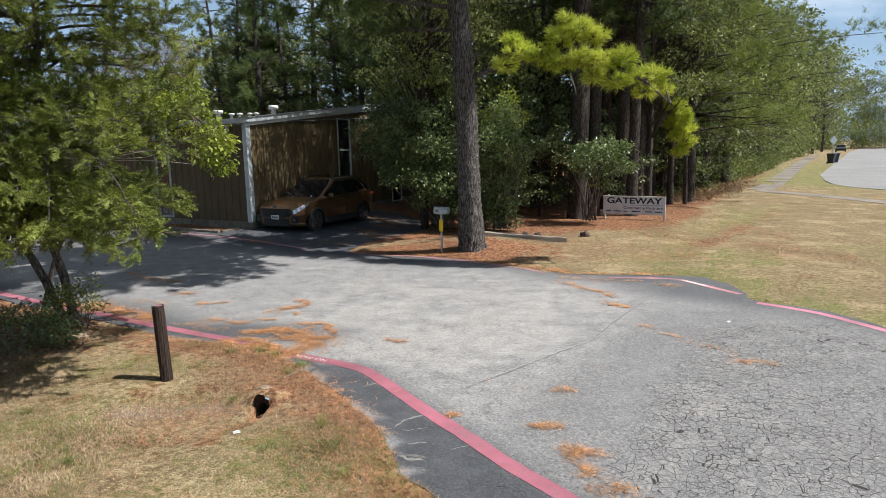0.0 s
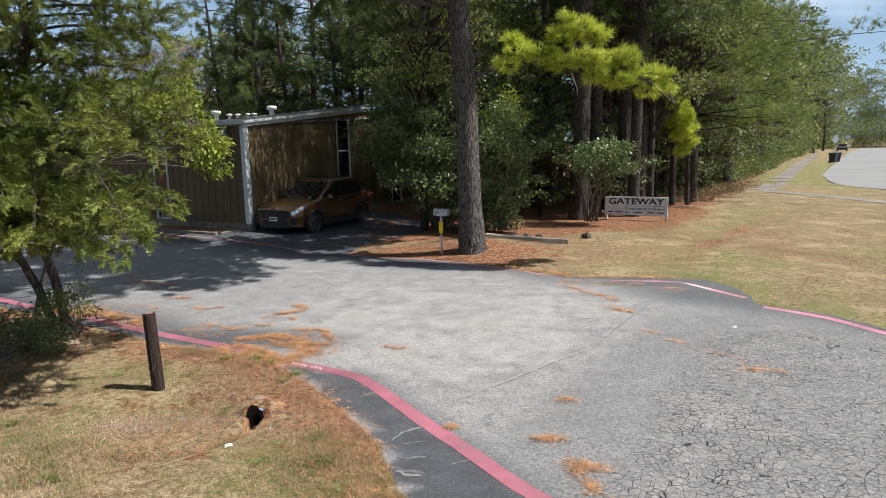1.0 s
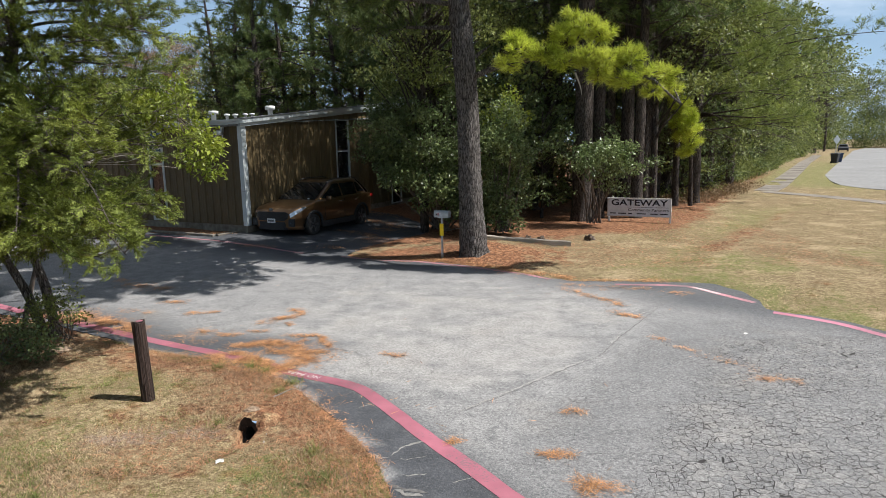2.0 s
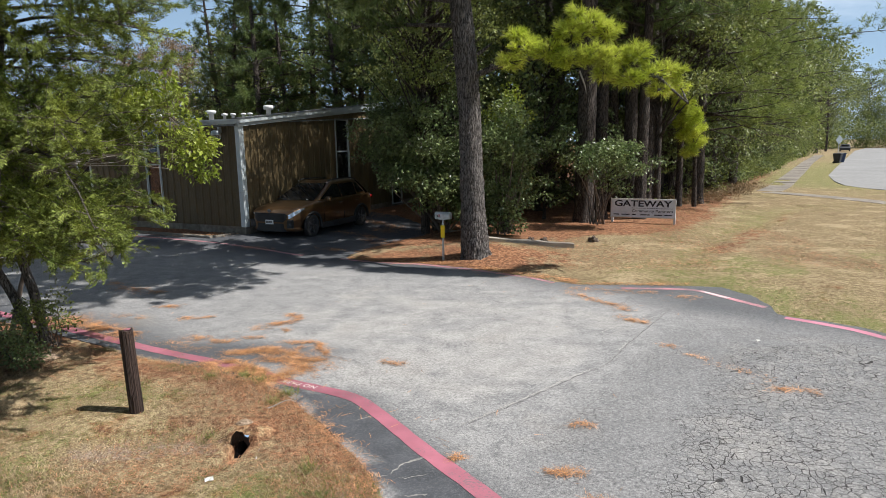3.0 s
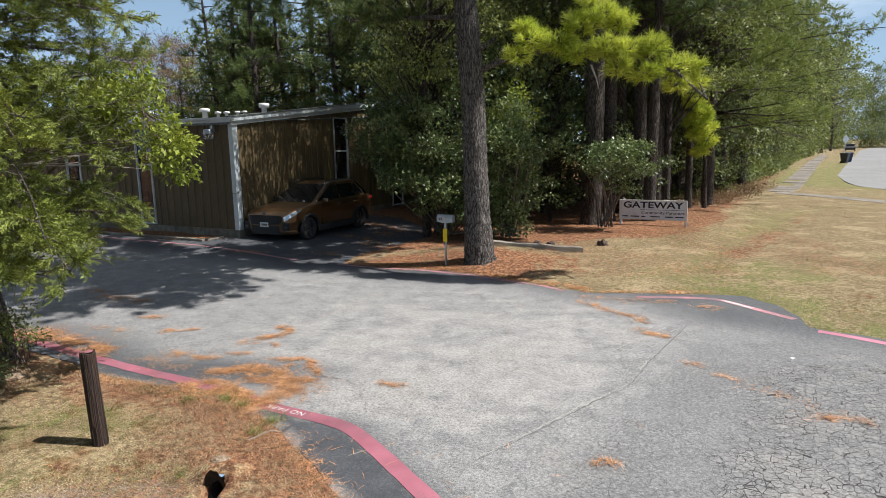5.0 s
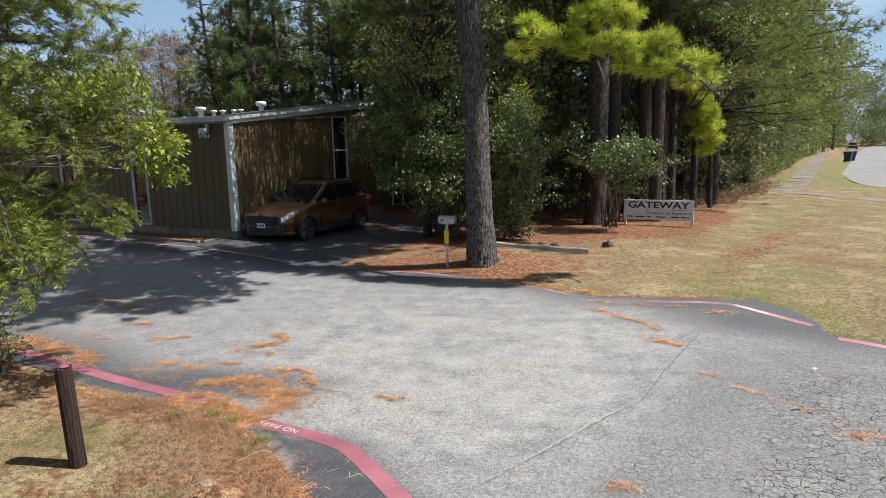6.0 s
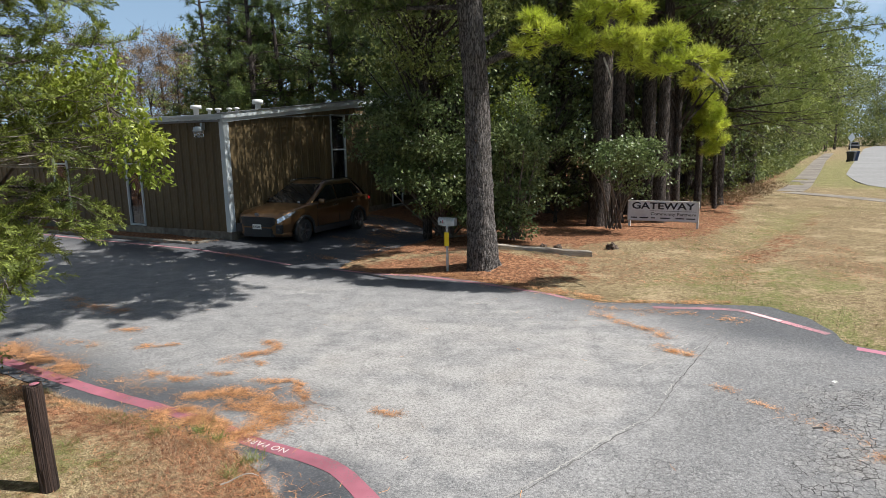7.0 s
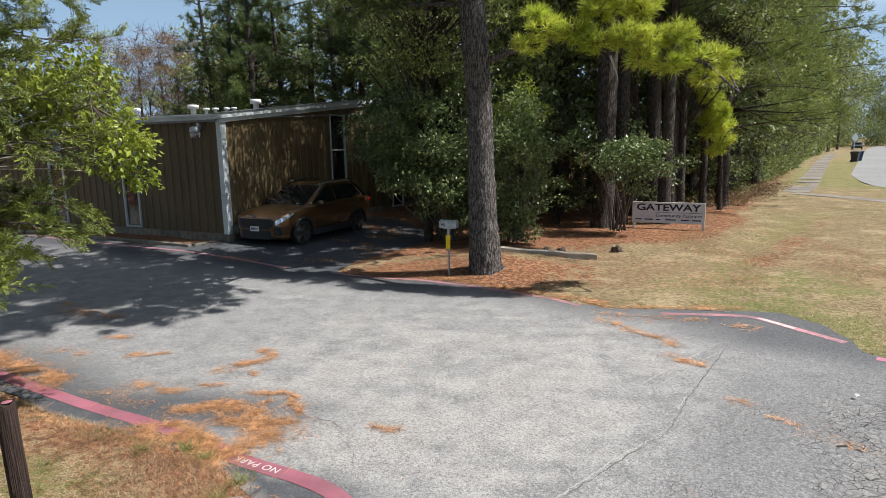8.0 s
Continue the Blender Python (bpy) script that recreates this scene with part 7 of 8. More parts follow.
def lettering(name, text, size, m, mat, parent, width=None, bold=0.0):
    cu = bpy.data.curves.new(name, "FONT")
    cu.body, cu.size, cu.align_x, cu.align_y, cu.extrude, cu.offset = text, size, "CENTER", "CENTER", 0.002, bold
    tmp = new(name, cu)
    bpy.context.view_layer.update()
    me = bpy.data.meshes.new_from_object(tmp.evaluated_get(bpy.context.evaluated_depsgraph_get()))
    bpy.data.objects.remove(tmp)
    me.materials.clear()
    me.materials.append(mat)
    if width:
        xs = [v.co.x for v in me.vertices]
        k = width / (max(xs) - min(xs))
        for v in me.vertices:
            v.co.x *= k
    ob = part(name, me, mat, parent)
    ob.matrix_basis = m
    return ob


def build_sign():
    at = pose(5.59, 22.25, 0.0, 0, 0, -21.8)
    sign = thing("yard_sign", "grey-white painted wooden yard sign with dark lettering on two posts", "sign", at=at)
    panel = part("panel", boxed((-1.03, -0.012, 0.24), (1.03, 0.012, 0.83), 0.003), SIGN_FACE, sign, "grey-white sign panel")
    for lo, hi in (((-1.055, -0.022, 0.83), (1.055, 0.022, 0.855)), ((-1.055, -0.022, 0.215), (1.055, 0.022, 0.24)), ((-1.055, -0.022, 0.24), (-1.03, 0.022, 0.83)), ((1.03, -0.022, 0.24), (1.055, 0.022, 0.83))):
        part("frame_strip", boxed(lo, hi, 0.004), SIGN_FRAME, sign)
    for x in (-1.0, 1.02):
        part("post", boxed((x - 0.035, 0.024, -0.3), (x + 0.035, 0.09, 0.84), 0.006), SIGN_FRAME, sign, "white wooden post")
    front = Matrix.Rotation(radians(90), 4, "X")
    # heavy serif capitals: strokes from the built-in font with added slab serifs
    lettering("sign_title", "GATEWAY", 0.285, Matrix.Translation((0.0, -0.0155, 0.685)) @ front, SIGN_INK, panel, 1.86, 0.007)
    for word, cx, width in (("Community", 0.015, 0.73), ("Partners", 0.70, 0.54)):
        lettering("sign_word", word, 0.125, Matrix.Translation((cx, -0.0155, 0.445)) @ front, SIGN_INK, panel, width, 0.001)
    part("sign_rule", boxed((-0.38, -0.0165, 0.535), (0.98, -0.0125, 0.545)), SIGN_INK, panel)
    x = -0.95
    for w in (0.19, 0.27, 0.13, 0.0, 0.30, 0.0, 0.24, 0.25):
        if w:
            part("address_bar", boxed((x, -0.0165, 0.30), (x + w, -0.0125, 0.335)), SIGN_INK, panel)
        x += w + 0.075


def build_post():
    bm = bmesh.new()
    rng = np.random.default_rng(3)
    sides = 22
    rows = []
    for z in np.r_[np.linspace(-0.15, 0.90, 20), 0.925, 0.93]:
        ring = []
        for i in range(sides):
            a = 2 * math.pi * i / sides
            r = 0.068 + 0.003 * math.sin(3 * a + 1.0) + 0.0025 * math.sin(7 * a + z * 3) - 0.004 * (z > 0.92) * rng.uniform(0, 1)
            if abs((a - 4.4 + 0.15 * z) % (2 * math.pi)) < 0.2:
                r -= 0.022 * min(1, max(0, (z + 0.1) / 0.5))
            ring.append((r * math.cos(a), r * math.sin(a), z + (0.012 * math.sin(2 * a) + rng.normal() * 0.004 if z > 0.91 else 0)))
        rows.append(ring)
    vs = grid_mesh(bm, rows, True)
    bm.faces.new(vs[-1])
    post = thing("wooden_post", "short dark weathered round wooden post with a split top", "post", at=pose(-3.385, 7.17, 0.0, 0.8, -1.2, 10))
    part("post_body", bm, OLD_WOOD, post)
    part("paint_daub", lathe([(0.03, 0), (0.036, 0.003), (0.02, 0.008)], 12, Matrix.Translation((0.012, 0.01, 0.932))), RED_PAINT, post, "daub of faded red paint")


def build_timber():
    a, b = Vector((0.40, 17.62, float(land(0.4, 17.6)) + 0.03)), Vector((2.64, 17.40, float(land(2.64, 17.4)) + 0.0))
    d = b - a
    bm = bmesh.new()
    rng = np.random.default_rng(5)
    rows = []
    for t in np.linspace(0, 1, 26):
        p = a + d * t
        w, h = 0.09 + 0.004 * math.sin(t * 19), 0.155 + 0.006 * math.sin(t * 13 + 1) - 0.012 * (t > 0.97)
        ring = [(-w, 0.01), (-w * 0.94, 0.0), (w * 0.94, 0.0), (w, 0.012), (w, h * 0.9), (w * 0.9, h), (0.3 * w, h - 0.004), (0.2 * w, h - 0.012), (0.1 * w, h - 0.003), (-w * 0.92, h), (-w, h * 0.9)]
        rows.append([(p.x + rng.normal() * 0.001, p.y + y + rng.normal() * 0.002, p.z - 0.02 + z) for y, z in ring])
    vs = grid_mesh(bm, rows, True)
    bm.faces.new(vs[0])
    bm.faces.new(vs[-1][::-1])
    ob = part("landscape_timber", bm, GREY_WOOD, None)
    tagged(ob, "grey weathered square timber lying on pine straw", "timber")


def lump(name, label, category, at, size, mat, seed, spikes=0.25, flat=0.6):
    """A broken stump or clod."""
    bm = bmesh.new()
    bmesh.ops.create_icosphere(bm, subdivisions=3, radius=1.0)
    for v in bm.verts:
        n = noise.noise(v.co * 1.7 + Vector((seed, 0, 0))) + 0.5 * noise.noise(v.co * 4.1 + Vector((0, seed, 0)))
        v.co *= 1 + spikes * n
        if v.co.z > 0.3:
            v.co.z += spikes * 1.6 * max(0, noise.noise(v.co * 3.3 + Vector((seed, seed, 0))))
        v.co = Vector((v.co.x * size[0], v.co.y * size[1], v.co.z * size[2] * flat))
    ob = part(name, bm, mat, None)
    ob.matrix_basis = at
    return tagged(ob, label, category)


def build_small():
    lump("tree_stump", "broken rotten stump on the straw", "stump", pose(3.3, 18.35, 0.06), (0.14, 0.12, 0.17), STUMP_WOOD, 1.0, 0.5)
    lump("stump_piece", "grey piece of a rotten stump beside the timber", "stump", pose(1.55, 18.05, 0.12), (0.09, 0.08, 0.16), STUMP_WOOD, 2.0, 0.45)
    lump("stump_piece", "grey piece of a rotten stump beside the timber", "stump", pose(1.9, 18.0, 0.11), (0.11, 0.08, 0.15), STUMP_WOOD, 3.0, 0.5)
    lump("clod", "pale clod of soil above the washed-out hole", "soil", pose(-2.07, 6.86, 0.055), (0.085, 0.06, 0.05), CLOD, 4.0, 0.3)
    lump("clod", "sandy clod at the foot of the cedar", "soil", pose(-5.55, 8.75, 0.04), (0.14, 0.10, 0.07), CLOD, 5.0, 0.3)
    # the burrow behind the bank: a rough tunnel, closed at its end
    rng = np.random.default_rng(8)
    bm = bmesh.new()
    zc = float(land(-2.03, 6.5)) - 0.05
    rows = []
    for k, (dy, r) in enumerate(((-0.004, 1.08), (0.03, 0.58), (0.25, 0.5), (0.45, 0.42), (0.46, 0.05))):
        ring = []
        for i in range(24):
            a = 2 * math.pi * i / 24
            q = r * (1 + 0.05 * rng.normal())
            ring.append((-2.03 + 0.10 * q * math.cos(a), 6.638 + dy, zc - 0.25 * dy + 0.205 * q * math.sin(a)))
        rows.append(ring)
    grid_mesh(bm, rows, True)
    tagged(part("earth_hole", bm, SOIL, None), "dark washed-out burrow mouth in the lawn", "hole")
    pit = lathe([(0.005, -0.05), (0.06, -0.045), (0.075, 0.005)], 14)
    p2 = part("small_burrow", pit, SOIL, None)
    p2.matrix_basis = pose(-2.45, 5.72, float(land(-2.45, 5.72)) + 0.012)
    tagged(p2, "small dark burrow in the lawn", "hole")
    for (x, y, z), s, lab in (((-2.04, 5.97, float(land(-2.04, 5.97)) + 0.035), 0.05, "scrap of white paper on the lawn"), ((-5.9, 5.9, 0.03), 0.05, "scrap of white paper on the lawn"), ((4.05, 9.6, 0.03), 0.04, "small white scrap on the asphalt")):
        bm = bmesh.new()
        grid_mesh(bm, [[(i * s * 0.7 - s * 0.7, j * s * 0.5 - s * 0.5, 0.008 * ((i + j) % 2) + 0.006 * i) for j in range(3)] for i in range(3)])
        bmesh.ops.solidify(bm, geom=list(bm.faces), thickness=0.003)
        ob = part("paper_scrap", bm, PAPER, None)
        ob.matrix_basis = pose(x, y, z + 0.02, 12, 8, 30)
        tagged(ob, lab, "litter")
    rng = np.random.default_rng(77)
    for x, y, a, n in ((-2.0, 7.30, 20, 0.30), (-4.9, 6.1, 60, 0.3), (-1.75, 6.3, 100, 0.2), (-3.9, 4.9, 10, 0.28)):
        pts = limb((0, 0, 0.0), (1, 0, 0.05), n, 0.0, rng, 6, 0.25)
        ob = part("fallen_twig", mesh_of("fallen_twig", *tube(pts, np.linspace(0.007, 0.003, 6), 5), DEAD_TWIG), DEAD_TWIG, None)
        ob.matrix_basis = pose(x, y, float(land(x, y)) + 0.045, 0, 0, a)
        tagged(ob, "pale fallen twig on the lawn", "twig", "fallen twigs")
    # pine branch lying by the timber
    ob = part("fallen_twig", mesh_of("fallen_twig", *tube(limb((0, 0, 0), (1, 0, 0.06), 0.5, 0.0, rng, 6, 0.2), np.linspace(0.012, 0.004, 6), 5), DEAD_TWIG), DEAD_TWIG, None)
    ob.matrix_basis = pose(1.95, 17.25, float(land(1.95, 17.25)) + 0.06, 0, 0, -55)
    tagged(ob, "pale broken branch leaning on the timber", "twig", "fallen twigs")


def build_bin(at, mat, label):
    b = thing("wheeled_bin", label, "bin", "bins by the street", at=at)
    bm = bmesh.new()
    rows = [[(sx * w, sy * d, z) for sx, sy in ((-1, -1), (-0.9, -1.06), (0.9, -1.06), (1, -1), (1, 1), (-1, 1))] for z, w, d in ((0.06, 0.22, 0.24), (0.5, 0.27, 0.30), (0.95, 0.31, 0.36), (1.0, 0.33, 0.38))]
    vs = grid_mesh(bm, rows, True)
    bm.faces.new(vs[0][::-1])
    bm.faces.new(vs[-1])
    part("body", bm, mat, b)
    bm = bmesh.new()
    rows = [[(sx * w, sy * d - 0.02, z) for sx, sy in ((-1, -1), (1, -1), (1, 1), (-1, 1))] for z, w, d in ((1.0, 0.35, 0.40), (1.05, 0.35, 0.40), (1.10, 0.28, 0.30))]
    vs = grid_mesh(bm, rows, True)
    bm.faces.new(vs[0][::-1])
    bm.faces.new(vs[-1])
    part("lid", bm, mat, b)
    for s in (-1, 1):
        part("wheel", lathe([(0.11, -0.03), (0.125, -0.02), (0.125, 0.02), (0.11, 0.03)], 18, Matrix.Translation((s * 0.27, 0.24, 0.125)) @ Matrix.Rotation(radians(90), 4, "Y")), TYRE, b)
    part("handle", mesh_of("handle", *tube(np.array([(-0.28, 0.40, 1.0), (-0.26, 0.46, 1.02), (0.26, 0.46, 1.02), (0.28, 0.40, 1.0)]), np.full(4, 0.018), 8), mat), mat, b)


def far_car(at, mat, label):
    c = thing("parked_car", label, "car", "cars along the street", at=at)
    bm = bmesh.new()
    prof = [(0, 0.3), (0.05, 0.7), (0.9, 0.9), (1.5, 1.38), (2.9, 1.42), (3.7, 1.0), (4.4, 0.92), (4.5, 0.4)]
    rows = []
    for w, k in ((-0.88, 0.97), (-0.80, 1.0), (0.80, 1.0), (0.88, 0.97)):
        rows.append([(w * (1.0 if z < 1 else 0.85), y, 0.25 + (z - 0.25) * k) for y, z in prof] + [(w, 4.4, 0.25), (w, 0.1, 0.25)])
    vs = grid_mesh(bm, rows, True)
    bm.faces.new(vs[0])
    bm.faces.new(vs[-1][::-1])
    part("body", bm, mat, c)
    part("windscreen", boxed((-0.62, -0.004, -0.26), (0.62, 0.004, 0.26)), CAR_GLASS, c).matrix_basis = Matrix.Translation((0, 1.19, 1.16)) @ Matrix.Rotation(radians(-51.5), 4, "X")
    for y in (0.85, 3.6):
        for s in (-1, 1):
            part("wheel", lathe([(0.2, -0.1), (0.31, -0.1), (0.32, 0.1), (0.2, 0.1)], 18, Matrix.Translation((s * 0.8, y, 0.32)) @ Matrix.Rotation(radians(90), 4, "Y")), TYRE, c)
    for s in (-1, 1):
        part("headlight", boxed((s * 0.62 - 0.14, -0.01, 0.62), (s * 0.62 + 0.14, 0.05, 0.74), 0.02), LAMP_GLASS, c)


def build_street_side():
    build_bin(pose(38.0, 70.5, 0.03, 0, 0, 40), BIN_PLASTIC, "black wheeled rubbish bin at the street's edge")
    build_bin(pose(39.2, 72.0, 0.03, 0, 0, 70), BIN_BLUE, "blue wheeled recycling bin at the street's edge")
    far_car(pose(83, 128, 0.03, 0, 0, -30), BIN_PLASTIC, "dark car parked far down the street")
    far_car(pose(71, 129, 0.03, 0, 0, -30), BIN_PLASTIC, "dark blue car parked far down the street")
    d = thing("road_sign", "grey back of a diamond road sign on a post", "road sign", at=pose(44.5, 82.5, 0, 0, 0, 20))
    part("post", boxed((-0.03, -0.03, -0.2), (0.03, 0.03, 2.6), 0.004), GALV, d)
    part("plate", boxed((-0.42, -0.012, -0.42), (0.42, 0.0, 0.42), 0.004), GALV, d, "grey diamond plate").matrix_basis = Matrix.Translation((0, -0.035, 2.5)) @ Matrix.Rotation(radians(45), 4, "Y")
    # overhead wires down the street
    for (ax, ay, az), (bx, by, bz), r in (((17.0, 22.0, 6.4), (24.0, 48.0, 5.4), 0.011), ((20.0, 18.0, 6.2), (30.0, 62.0, 6.6), 0.009), ((24.0, 48.0, 5.4), (62.0, 118.0, 6.5), 0.016)):
        t = np.linspace(0, 1, 24)[:, None]
        p = np.array([(ax, ay, az)]) * (1 - t) + np.array([(bx, by, bz)]) * t - np.array([(0, 0, 0.5)]) * 4 * t * (1 - t)
        ob = part("overhead_wire", mesh_of("overhead_wire", *tube(p, np.full(24, r), 6), CABLE), CABLE, None)
        tagged(ob, "black overhead wire beside the street", "wire", "overhead wires")


# ---------------------------------------------------------------- straw, grass, litter
NEEDLE_T = (np.array([(-0.5, 0, 0), (0.5, 0, 0), (0.4, 0.5, 0.0), (0, 1, 0), (-0.4, 0.5, 0.0)], float), np.array([(0, 1, 2), (0, 2, 4), (4, 2, 3)]))


def needles_at(x, y, length, width, rng, lift=0.02, tilt=0.12, heap=None):
    """Straws lying flat at x, y."""
    n = len(x)
    a = rng.uniform(0, 2 * np.pi, n)
    d = np.stack([np.cos(a), np.sin(a), rng.normal(size=n) * tilt], 1)
    z = land(x, y) + lift + (heap if heap is not None else 0) + rng.uniform(0, 0.012, n)
    L = length * rng.uniform(0.6, 1.2, n)
    s = np.stack([-d[:, 1], d[:, 0], 0 * a], 1) * (width / 2)
    p = np.stack([x, y, z], 1)
    bend = np.stack([-d[:, 1], d[:, 0], 0 * a], 1) * (rng.normal(size=n) * 0.12)[:, None] * L[:, None]
    v = np.stack([p - s, p + s, p + d * L[:, None] * 0.55 + bend + s * 0.9, p + d * L[:, None], p + d * L[:, None] * 0.55 + bend - s * 0.9], 1)
    f = NEEDLE_T[1][None] + (np.arange(n) * 5)[:, None, None]
    return v.reshape(-1, 3), f.reshape(-1, 3)


PILES = [  # line, width, share of cover
    ([(-2.6, 8.95), (-2.25, 8.78), (-2.0, 8.55)], 0.36, 0.5),     ([(-3.0, 8.66), (-2.72, 8.46), (-2.42, 8.32)], 0.26, 1.5), ([(-7.4, 10.75), (-6.9, 10.5), (-6.3, 10.25)], 0.34, 1.0), ([(-5.9, 10.9), (-5.4, 10.7)], 0.25, 0.3), ([(-4.3, 9.5), (-3.6, 9.2)], 0.4, 0.16),
    ([(-2.9, 10.95), (-2.72, 10.65), (-2.95, 10.32), (-3.25, 10.22)], 0.16, 1.0), ([(-2.72, 10.12), (-2.66, 10.05)], 0.08, 0.8),
    ([(-3.15, 9.0), (-2.75, 9.2), (-2.3, 8.98), (-1.88, 8.72)], 0.30, 1.0), ([(-1.85, 8.7), (-2.0, 8.4), (-2.25, 8.1), (-2.45, 7.85)], 0.40, 1.0), ([(-2.55, 9.5), (-2.25, 9.5), (-1.95, 9.42), (-1.88, 9.2), (-1.78, 9.03)], 0.10, 1.2),
    ([(-2.36, 9.27), (-2.26, 9.25)], 0.10, 1.0), ([(-2.62, 8.85), (-2.35, 8.68)], 0.14, 0.9), ([(-0.97, 8.75), (-0.78, 8.67), (-0.66, 8.62)], 0.09, 1.0), ([(-4.05, 9.75), (-3.74, 9.59), (-3.45, 9.52), (-3.2, 9.72), (-2.95, 9.75)], 0.14, 0.7),
    ([(-5.45, 11.42), (-5.15, 11.40)], 0.18, 0.9), ([(-4.65, 10.66), (-4.4, 10.68), (-4.2, 10.78)], 0.14, 0.9), ([(-7.1, 12.9), (-6.5, 12.65), (-6.0, 12.5)], 0.28, 0.7), ([(-7.8, 13.4), (-7.3, 13.2)], 0.25, 0.6),
    ([(-6.7, 10.7), (-6.1, 10.35), (-5.5, 10.0), (-5.0, 9.8)], 0.42, 0.85), ([(-5.3, 9.75), (-4.9, 9.65)], 0.3, 0.6), ([(2.48, 10.88), (2.62, 10.68), (2.78, 10.55)], 0.17, 0.9), ([(1.85, 12.55), (2.2, 12.05), (2.5, 11.6), (2.7, 11.2)], 0.22, 0.45),
    ([(2.74, 9.52), (2.86, 9.45)], 0.12, 0.9), ([(2.98, 9.05), (3.12, 8.93)], 0.10, 0.8), ([(3.2, 8.8), (3.45, 8.5), (3.65, 8.25)], 0.20, 0.16), ([(3.5, 8.05), (3.95, 7.9)], 0.14, 0.6), ([(1.2, 7.04), (1.34, 7.0)], 0.12, 0.9),
    ([(0.84, 6.16), (1.16, 6.10)], 0.14, 1.0), ([(1.1, 5.66), (1.3, 5.6), (1.42, 5.52)], 0.22, 0.9), ([(1.15, 5.55), (1.22, 5.3), (1.3, 5.05), (1.62, 4.98)], 0.14, 0.7), ([(0.02, 6.38), (0.08, 6.36)], 0.12, 0.9), ([(3.7, 12.2), (4.1, 12.15)], 0.3, 0.35),
    ([(2.0, 12.9), (2.6, 12.6), (3.4, 12.5)], 0.4, 0.25), ([(-0.6, 5.75), (-1.0, 6.45), (-1.5, 7.05), (-2.05, 7.65)], 0.36, 0.28), ([(-2.25, 8.08), (-2.55, 8.3), (-2.9, 8.5), (-3.3, 8.66)], 0.30, 0.9), ([(-2.3, 7.9), (-2.8, 8.2), (-3.3, 8.4)], 0.34, 0.45), ([(-2.9, 8.35), (-4.0, 8.65), (-4.8, 8.9), (-5.5, 9.2)], 0.25, 0.5),
    ([(-2.9, 16.1), (-2.3, 15.75), (-1.3, 15.45), (0, 14.85), (1.2, 14.1), (2.1, 13.4)], 0.5, 0.7), ([(2.0, 13.25), (3.2, 13.2), (4.2, 13.15)], 0.24, 0.5), ([(-9.5, 19.3), (-8.0, 18.9), (-7.3, 19.1)], 0.5, 0.8), ([(-4.2, 17.4), (-3.6, 17.2)], 0.4, 0.5),
    ([(-4.3, 24.3), (-3.0, 24.2), (-1.8, 23.6), (-0.9, 23)], 1.3, 0.35), ([(-6.4, 17.3), (-5.4, 17.0)], 0.35, 0.4), ([(-3.4, 18.9), (-3.0, 18.7)], 0.3, 0.5), ([(-4.4, 22.6), (-3.2, 22.1), (-2.4, 21.0)], 0.9, 0.5),
    ([(-4.4, 20.1), (-3.4, 19.7), (-2.8, 19.0)], 0.55, 0.45), ([(-3.4, 20.9), (-2.6, 20.4)], 0.6, 0.6), ([(-2.6, 17.7), (-2.95, 16.9)], 0.4, 0.6), ([(-3.0, 18.2), (-2.4, 18.6)], 0.45, 0.5)]


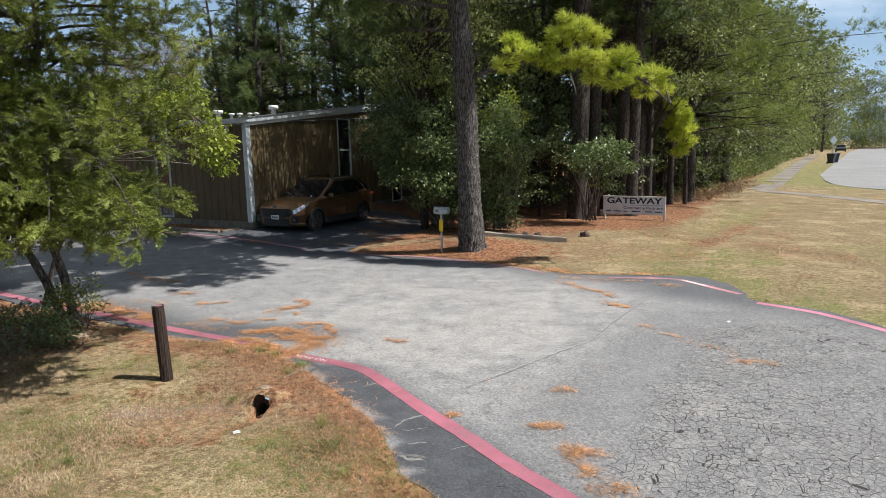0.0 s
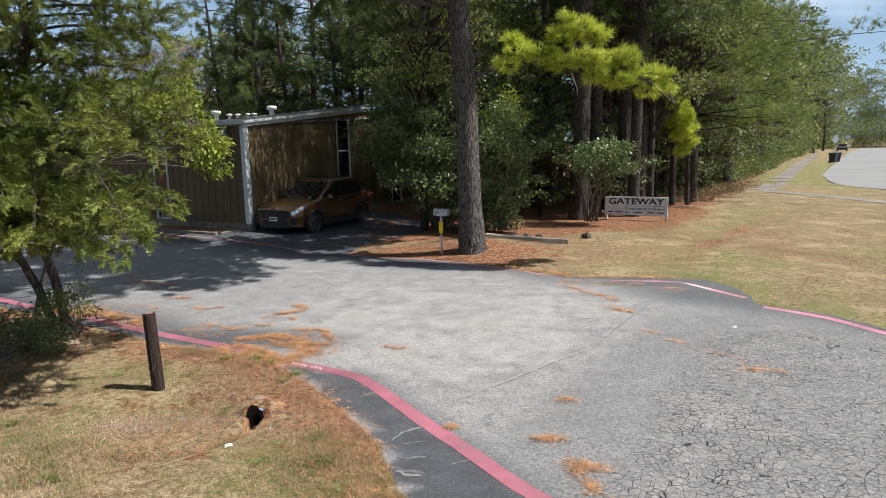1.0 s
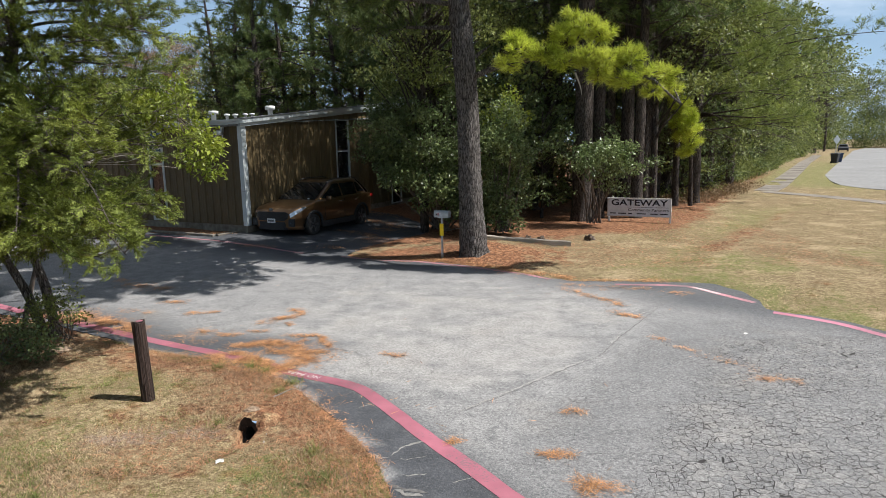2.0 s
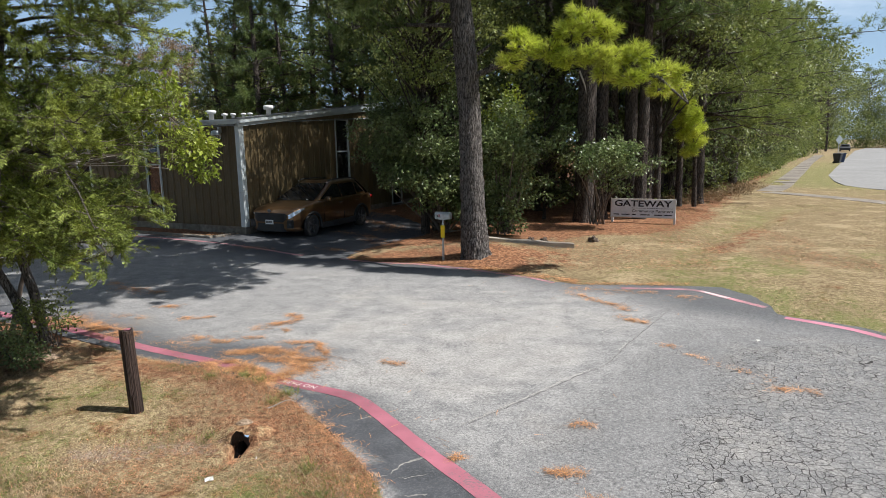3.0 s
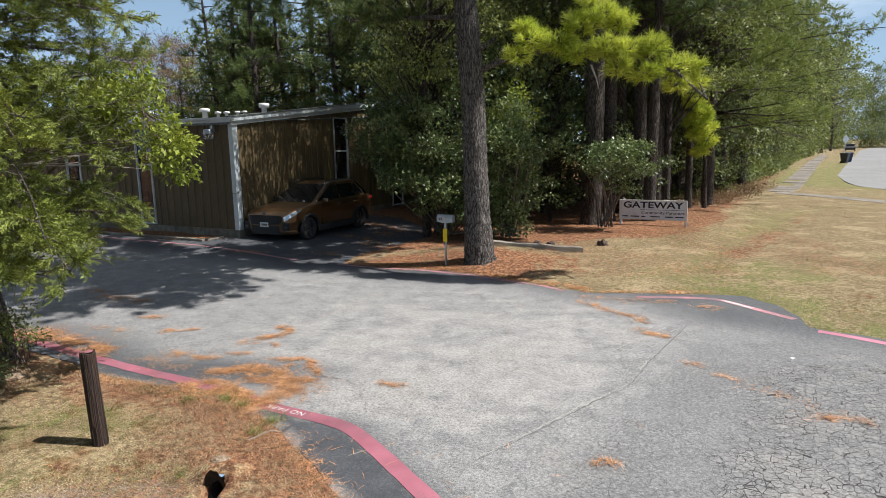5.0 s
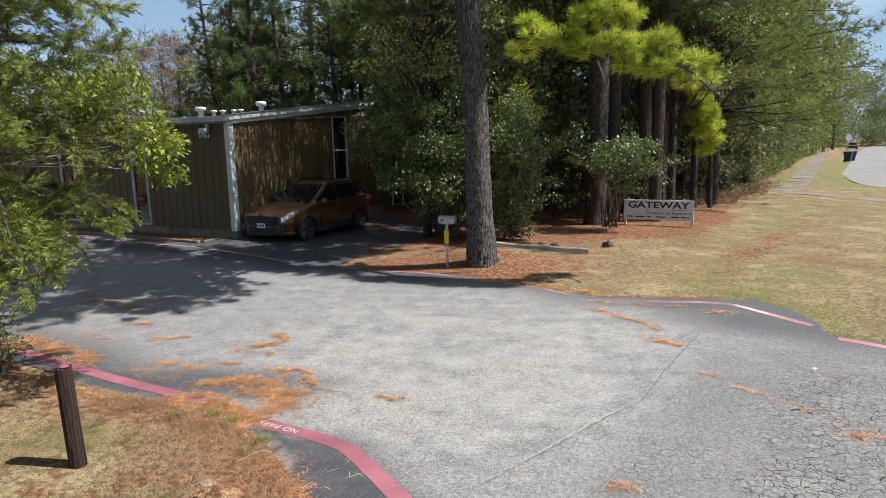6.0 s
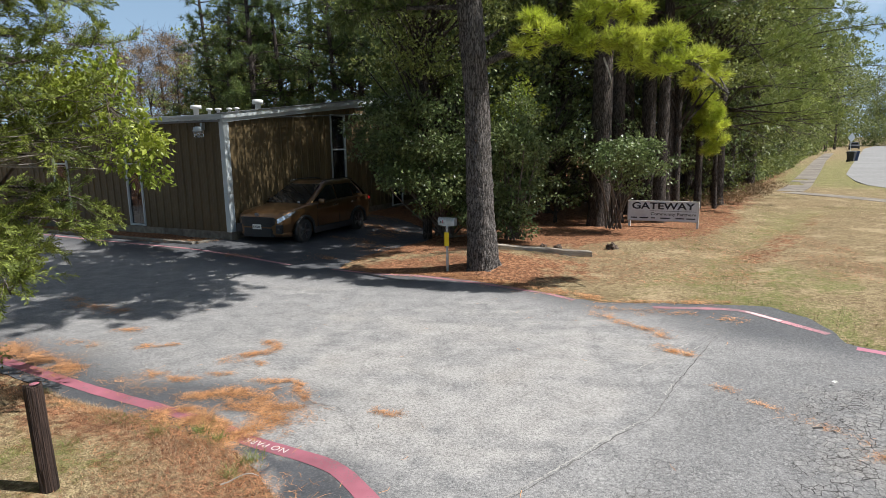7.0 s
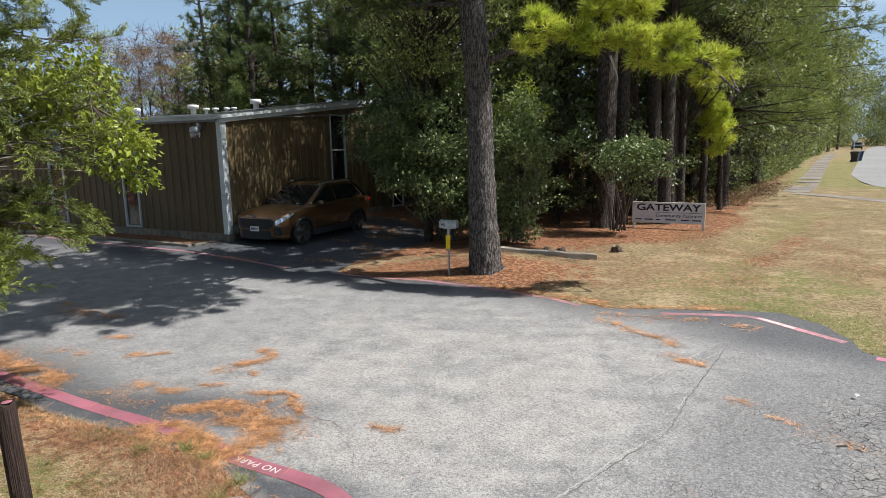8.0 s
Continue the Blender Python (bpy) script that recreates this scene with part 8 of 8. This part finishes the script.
def build_straw():
    rng = np.random.default_rng(91)
    for line, width, cover in PILES:
        p = resample(line, 0.03)
        area = max(0.02, len(p) * 0.03 * width)
        far = p[:, 1].mean() > 12
        n = int(area * cover * (1700 if far else 5400))
        k = rng.integers(0, len(p), n)
        spread = np.clip(rng.normal(size=(n, 2)) * 0.36, -1.6, 1.6)
        ragged = 0.35 + 0.95 * np.abs(wave(p[k, 0] * 4, p[k, 1] * 4, 8, 2.2))
        q = p[k] + spread * width * ragged[:, None] + 0.05 * np.stack([wave(p[k, 0] * 5, p[k, 1] * 5, 31, 2.0), wave(p[k, 0] * 5, p[k, 1] * 5, 32, 2.0)], 1)
        thin = wave(q[:, 0] * 5, q[:, 1] * 5, 33, 2.0) + rng.normal(size=n) * 0.3 > -0.55
        q, spread, n = q[thin], spread[thin], int(thin.sum())
        heap = 0.022 * np.exp(-(spread ** 2).sum(1) * 4) * cover
        v, f = needles_at(q[:, 0], q[:, 1], 0.10, 0.008 if far else 0.0034, rng, 0.018, 0.06, heap * rng.uniform(0, 1, n))
        ob = new("pine_straw", mesh_of("pine_straw", v, f, NEEDLE))
        tagged(ob, "drift of orange-brown fallen pine needles", "pine straw", kind="stuff")
    # loose straw over the ground
    xs, ys = [], []
    for n, (x0, x1, y0, y1) in ((24000, (-3, 9, 14.5, 26)), (50000, (-5.5, 0, 4.4, 8.6)), (1500, (-9, -4.5, 7.5, 10.5))):
        x, y = rng.uniform(x0, x1, n), rng.uniform(y0, y1, n)
        keep = ~inside(DRIVE, x, y) & (np.hypot((x + 2.04) / 0.20, (y - 6.62) / 0.27) > 1)
        if x0 == -5.5:
            keep &= rng.uniform(0, 1, n) < np.clip(np.maximum(1.05 - edge_distance(DRIVE, x, y) / 1.2, 0.8 * np.exp(-(((x + 2.45) / 0.9) ** 2 + ((y - 6.2) / 0.7) ** 2))), 0.10, 1)
        xs.append(x[keep])
        ys.append(y[keep])
    x, y = np.concatenate(xs), np.concatenate(ys)
    v, f = joined([needles_at(x[y > 12], y[y > 12], 0.15, 0.009, rng, 0.03, 0.12), needles_at(x[y <= 12], y[y <= 12], 0.09, 0.0034, rng, 0.036, 0.12)])
    tagged(new("loose_straw", mesh_of("loose_straw", v, f, STRAW_BROWN)), "loose brown pine needles strewn over the lawn", "pine straw", kind="stuff")
    n = 700
    x, y = rng.uniform(-6.5, 3.5, n), rng.uniform(6.5, 13.5, n)
    keep = inside(DRIVE, x, y) & (rng.uniform(0, 1, n) < np.clip(1.3 - edge_distance(DRIVE, x, y) / 1.3, 0.05, 1))
    v, f = needles_at(x[keep], y[keep], 0.14, 0.005, rng, 0.02, 0.03)
    tagged(new("strewn_needles", mesh_of("strewn_needles", v, f, NEEDLE)), "single pine needles scattered on the asphalt", "pine straw", kind="stuff")


def blades(x, y, height, width, rng, lean=0.5):
    n = len(x)
    a = rng.uniform(0, 2 * np.pi, n)
    h = height * rng.uniform(0.5, 1.3, n)
    d = np.stack([np.cos(a) * lean * h, np.sin(a) * lean * h, h], 1) * rng.uniform(0.6, 1.2, (n, 1))
    s = np.stack([-np.sin(a), np.cos(a), 0 * a], 1) * (width / 2)
    p = np.stack([x, y, land(x, y) + 0.012], 1)
    v = np.stack([p - s, p + s, p + d], 1).reshape(-1, 3)
    return v, np.arange(3 * n).reshape(-1, 3)


def build_grass():
    rng = np.random.default_rng(95)
    for name, mat, count, share, label in (("dry_grass", BLADE_DRY, 1.0, 0, "short dry tan lawn grass"), ("green_grass", BLADE_GREEN, 0.75, 1, "sparse green tufts in the dry lawn")):
        xs, ys, hs = [], [], []
        for n, (x0, x1, y0, y1) in ((150000, (-6.4, 0.6, 4.2, 9.2)), (70000, (1.5, 17, 10.5, 30))):
            n = int(n * count)
            x, y = rng.uniform(x0, x1, n), rng.uniform(y0, y1, n)
            keep = ~inside(DRIVE, x, y) & ((x < 1) | (x > 2.2 + 0.32 * (y - 13)) | (y < 14))
            keep &= (x - 7.5 - 0.62 * (y - 22) > -6) | (x < 1)
            w = wave(x, y, 9, 0.6) * 0.6 + wave(x, y, 12, 3.0) * 0.5
            keep &= (w > -0.02 - 0.5 * np.exp(-(edge_distance(SWALE, x, y, False) / 0.6) ** 2) - 0.7 * np.exp(-(((x + 1.35) / 0.75) ** 2 + ((y - 5.7) / 0.65) ** 2))) if share else (w + 0.5 * wave(x, y, 23, 7.0) + 0.3 * rng.normal(size=n) < 0.55)
            keep &= np.hypot((x + 2.06) / 0.22, (y - 6.58) / 0.34) > 1
            xs.append(x[keep])
            ys.append(y[keep])
        if share:          # the greener foot of the lawn
            n = 34000
            x, y = rng.uniform(-4.6, 0.0, n), rng.uniform(4.3, 6.3, n)
            keep = ~inside(DRIVE, x, y) & (wave(x, y, 41, 4.0) + 0.5 * wave(x, y, 42, 9.0) - 0.9 * smooth((y - 5.9) / 0.5) - 0.8 * np.exp(-(((x + 2.6) / 0.5) ** 2 + ((y - 5.6) / 0.4) ** 2)) > 0.12)
            xs[0], ys[0] = np.r_[xs[0], x[keep]], np.r_[ys[0], y[keep]]
        pieces = []
        for x, y, h, wd in ((xs[0], ys[0], 0.044, 0.0055), (xs[1], ys[1], 0.036, 0.011)):
            pieces.append(blades(x, y, h, wd, rng, 1.1))
        v, f = joined(pieces)
        tagged(new(name, mesh_of(name, v, f, mat)), label, "grass", kind="stuff")
    # a few taller tufts
    for k, (x, y) in enumerate(((-2.35, 8.05), (-1.9, 7.7), (-2.4, 6.75), (-4.1, 7.5), (-3.0, 8.15), (-2.6, 8.2), (-4.4, 6.2), (-1.6, 5.6), (-2.0, 7.45), (-1.2, 6.1), (-0.95, 5.6), (-3.3, 5.3), (-3.75, 7.85), (-2.3, 5.3), (-1.75, 5.2), (-0.75, 5.15))):
        n = 160
        r = np.abs(rng.normal(size=n)) * 0.09
        a = rng.uniform(0, 6.28, n)
        v, f = blades(x + r * np.cos(a), y + r * np.sin(a), 0.08, 0.006, rng, 1.0)
        ob = new("grass_tuft", mesh_of("grass_tuft", v, f, BLADE_GREEN))
        tagged(ob, "low green grass tuft in the dry lawn", "grass tuft", kind="stuff")
    # fallen leaves
    n = 420
    x, y = rng.uniform(-6.5, 0, n), rng.uniform(4.4, 9.0, n)
    keep = ~inside(DRIVE, x, y)
    d = np.stack([rng.normal(size=n), rng.normal(size=n), rng.normal(size=n) * 0.2], 1)
    v, f = scattered([LEAF], np.stack([x, y, land(x, y) + 0.042], 1)[keep], d[keep], rng.uniform(0.02, 0.04, keep.sum()), rng, 0.9)
    tagged(new("leaf_litter", mesh_of("leaf_litter", v, f, AUTUMN_LEAF)), "small brown fallen leaves on the lawn", "leaf litter", kind="stuff")


build_car()
build_mailbox()
build_sign()
build_post()
build_timber()
build_small()
build_street_side()
build_straw()
build_grass()
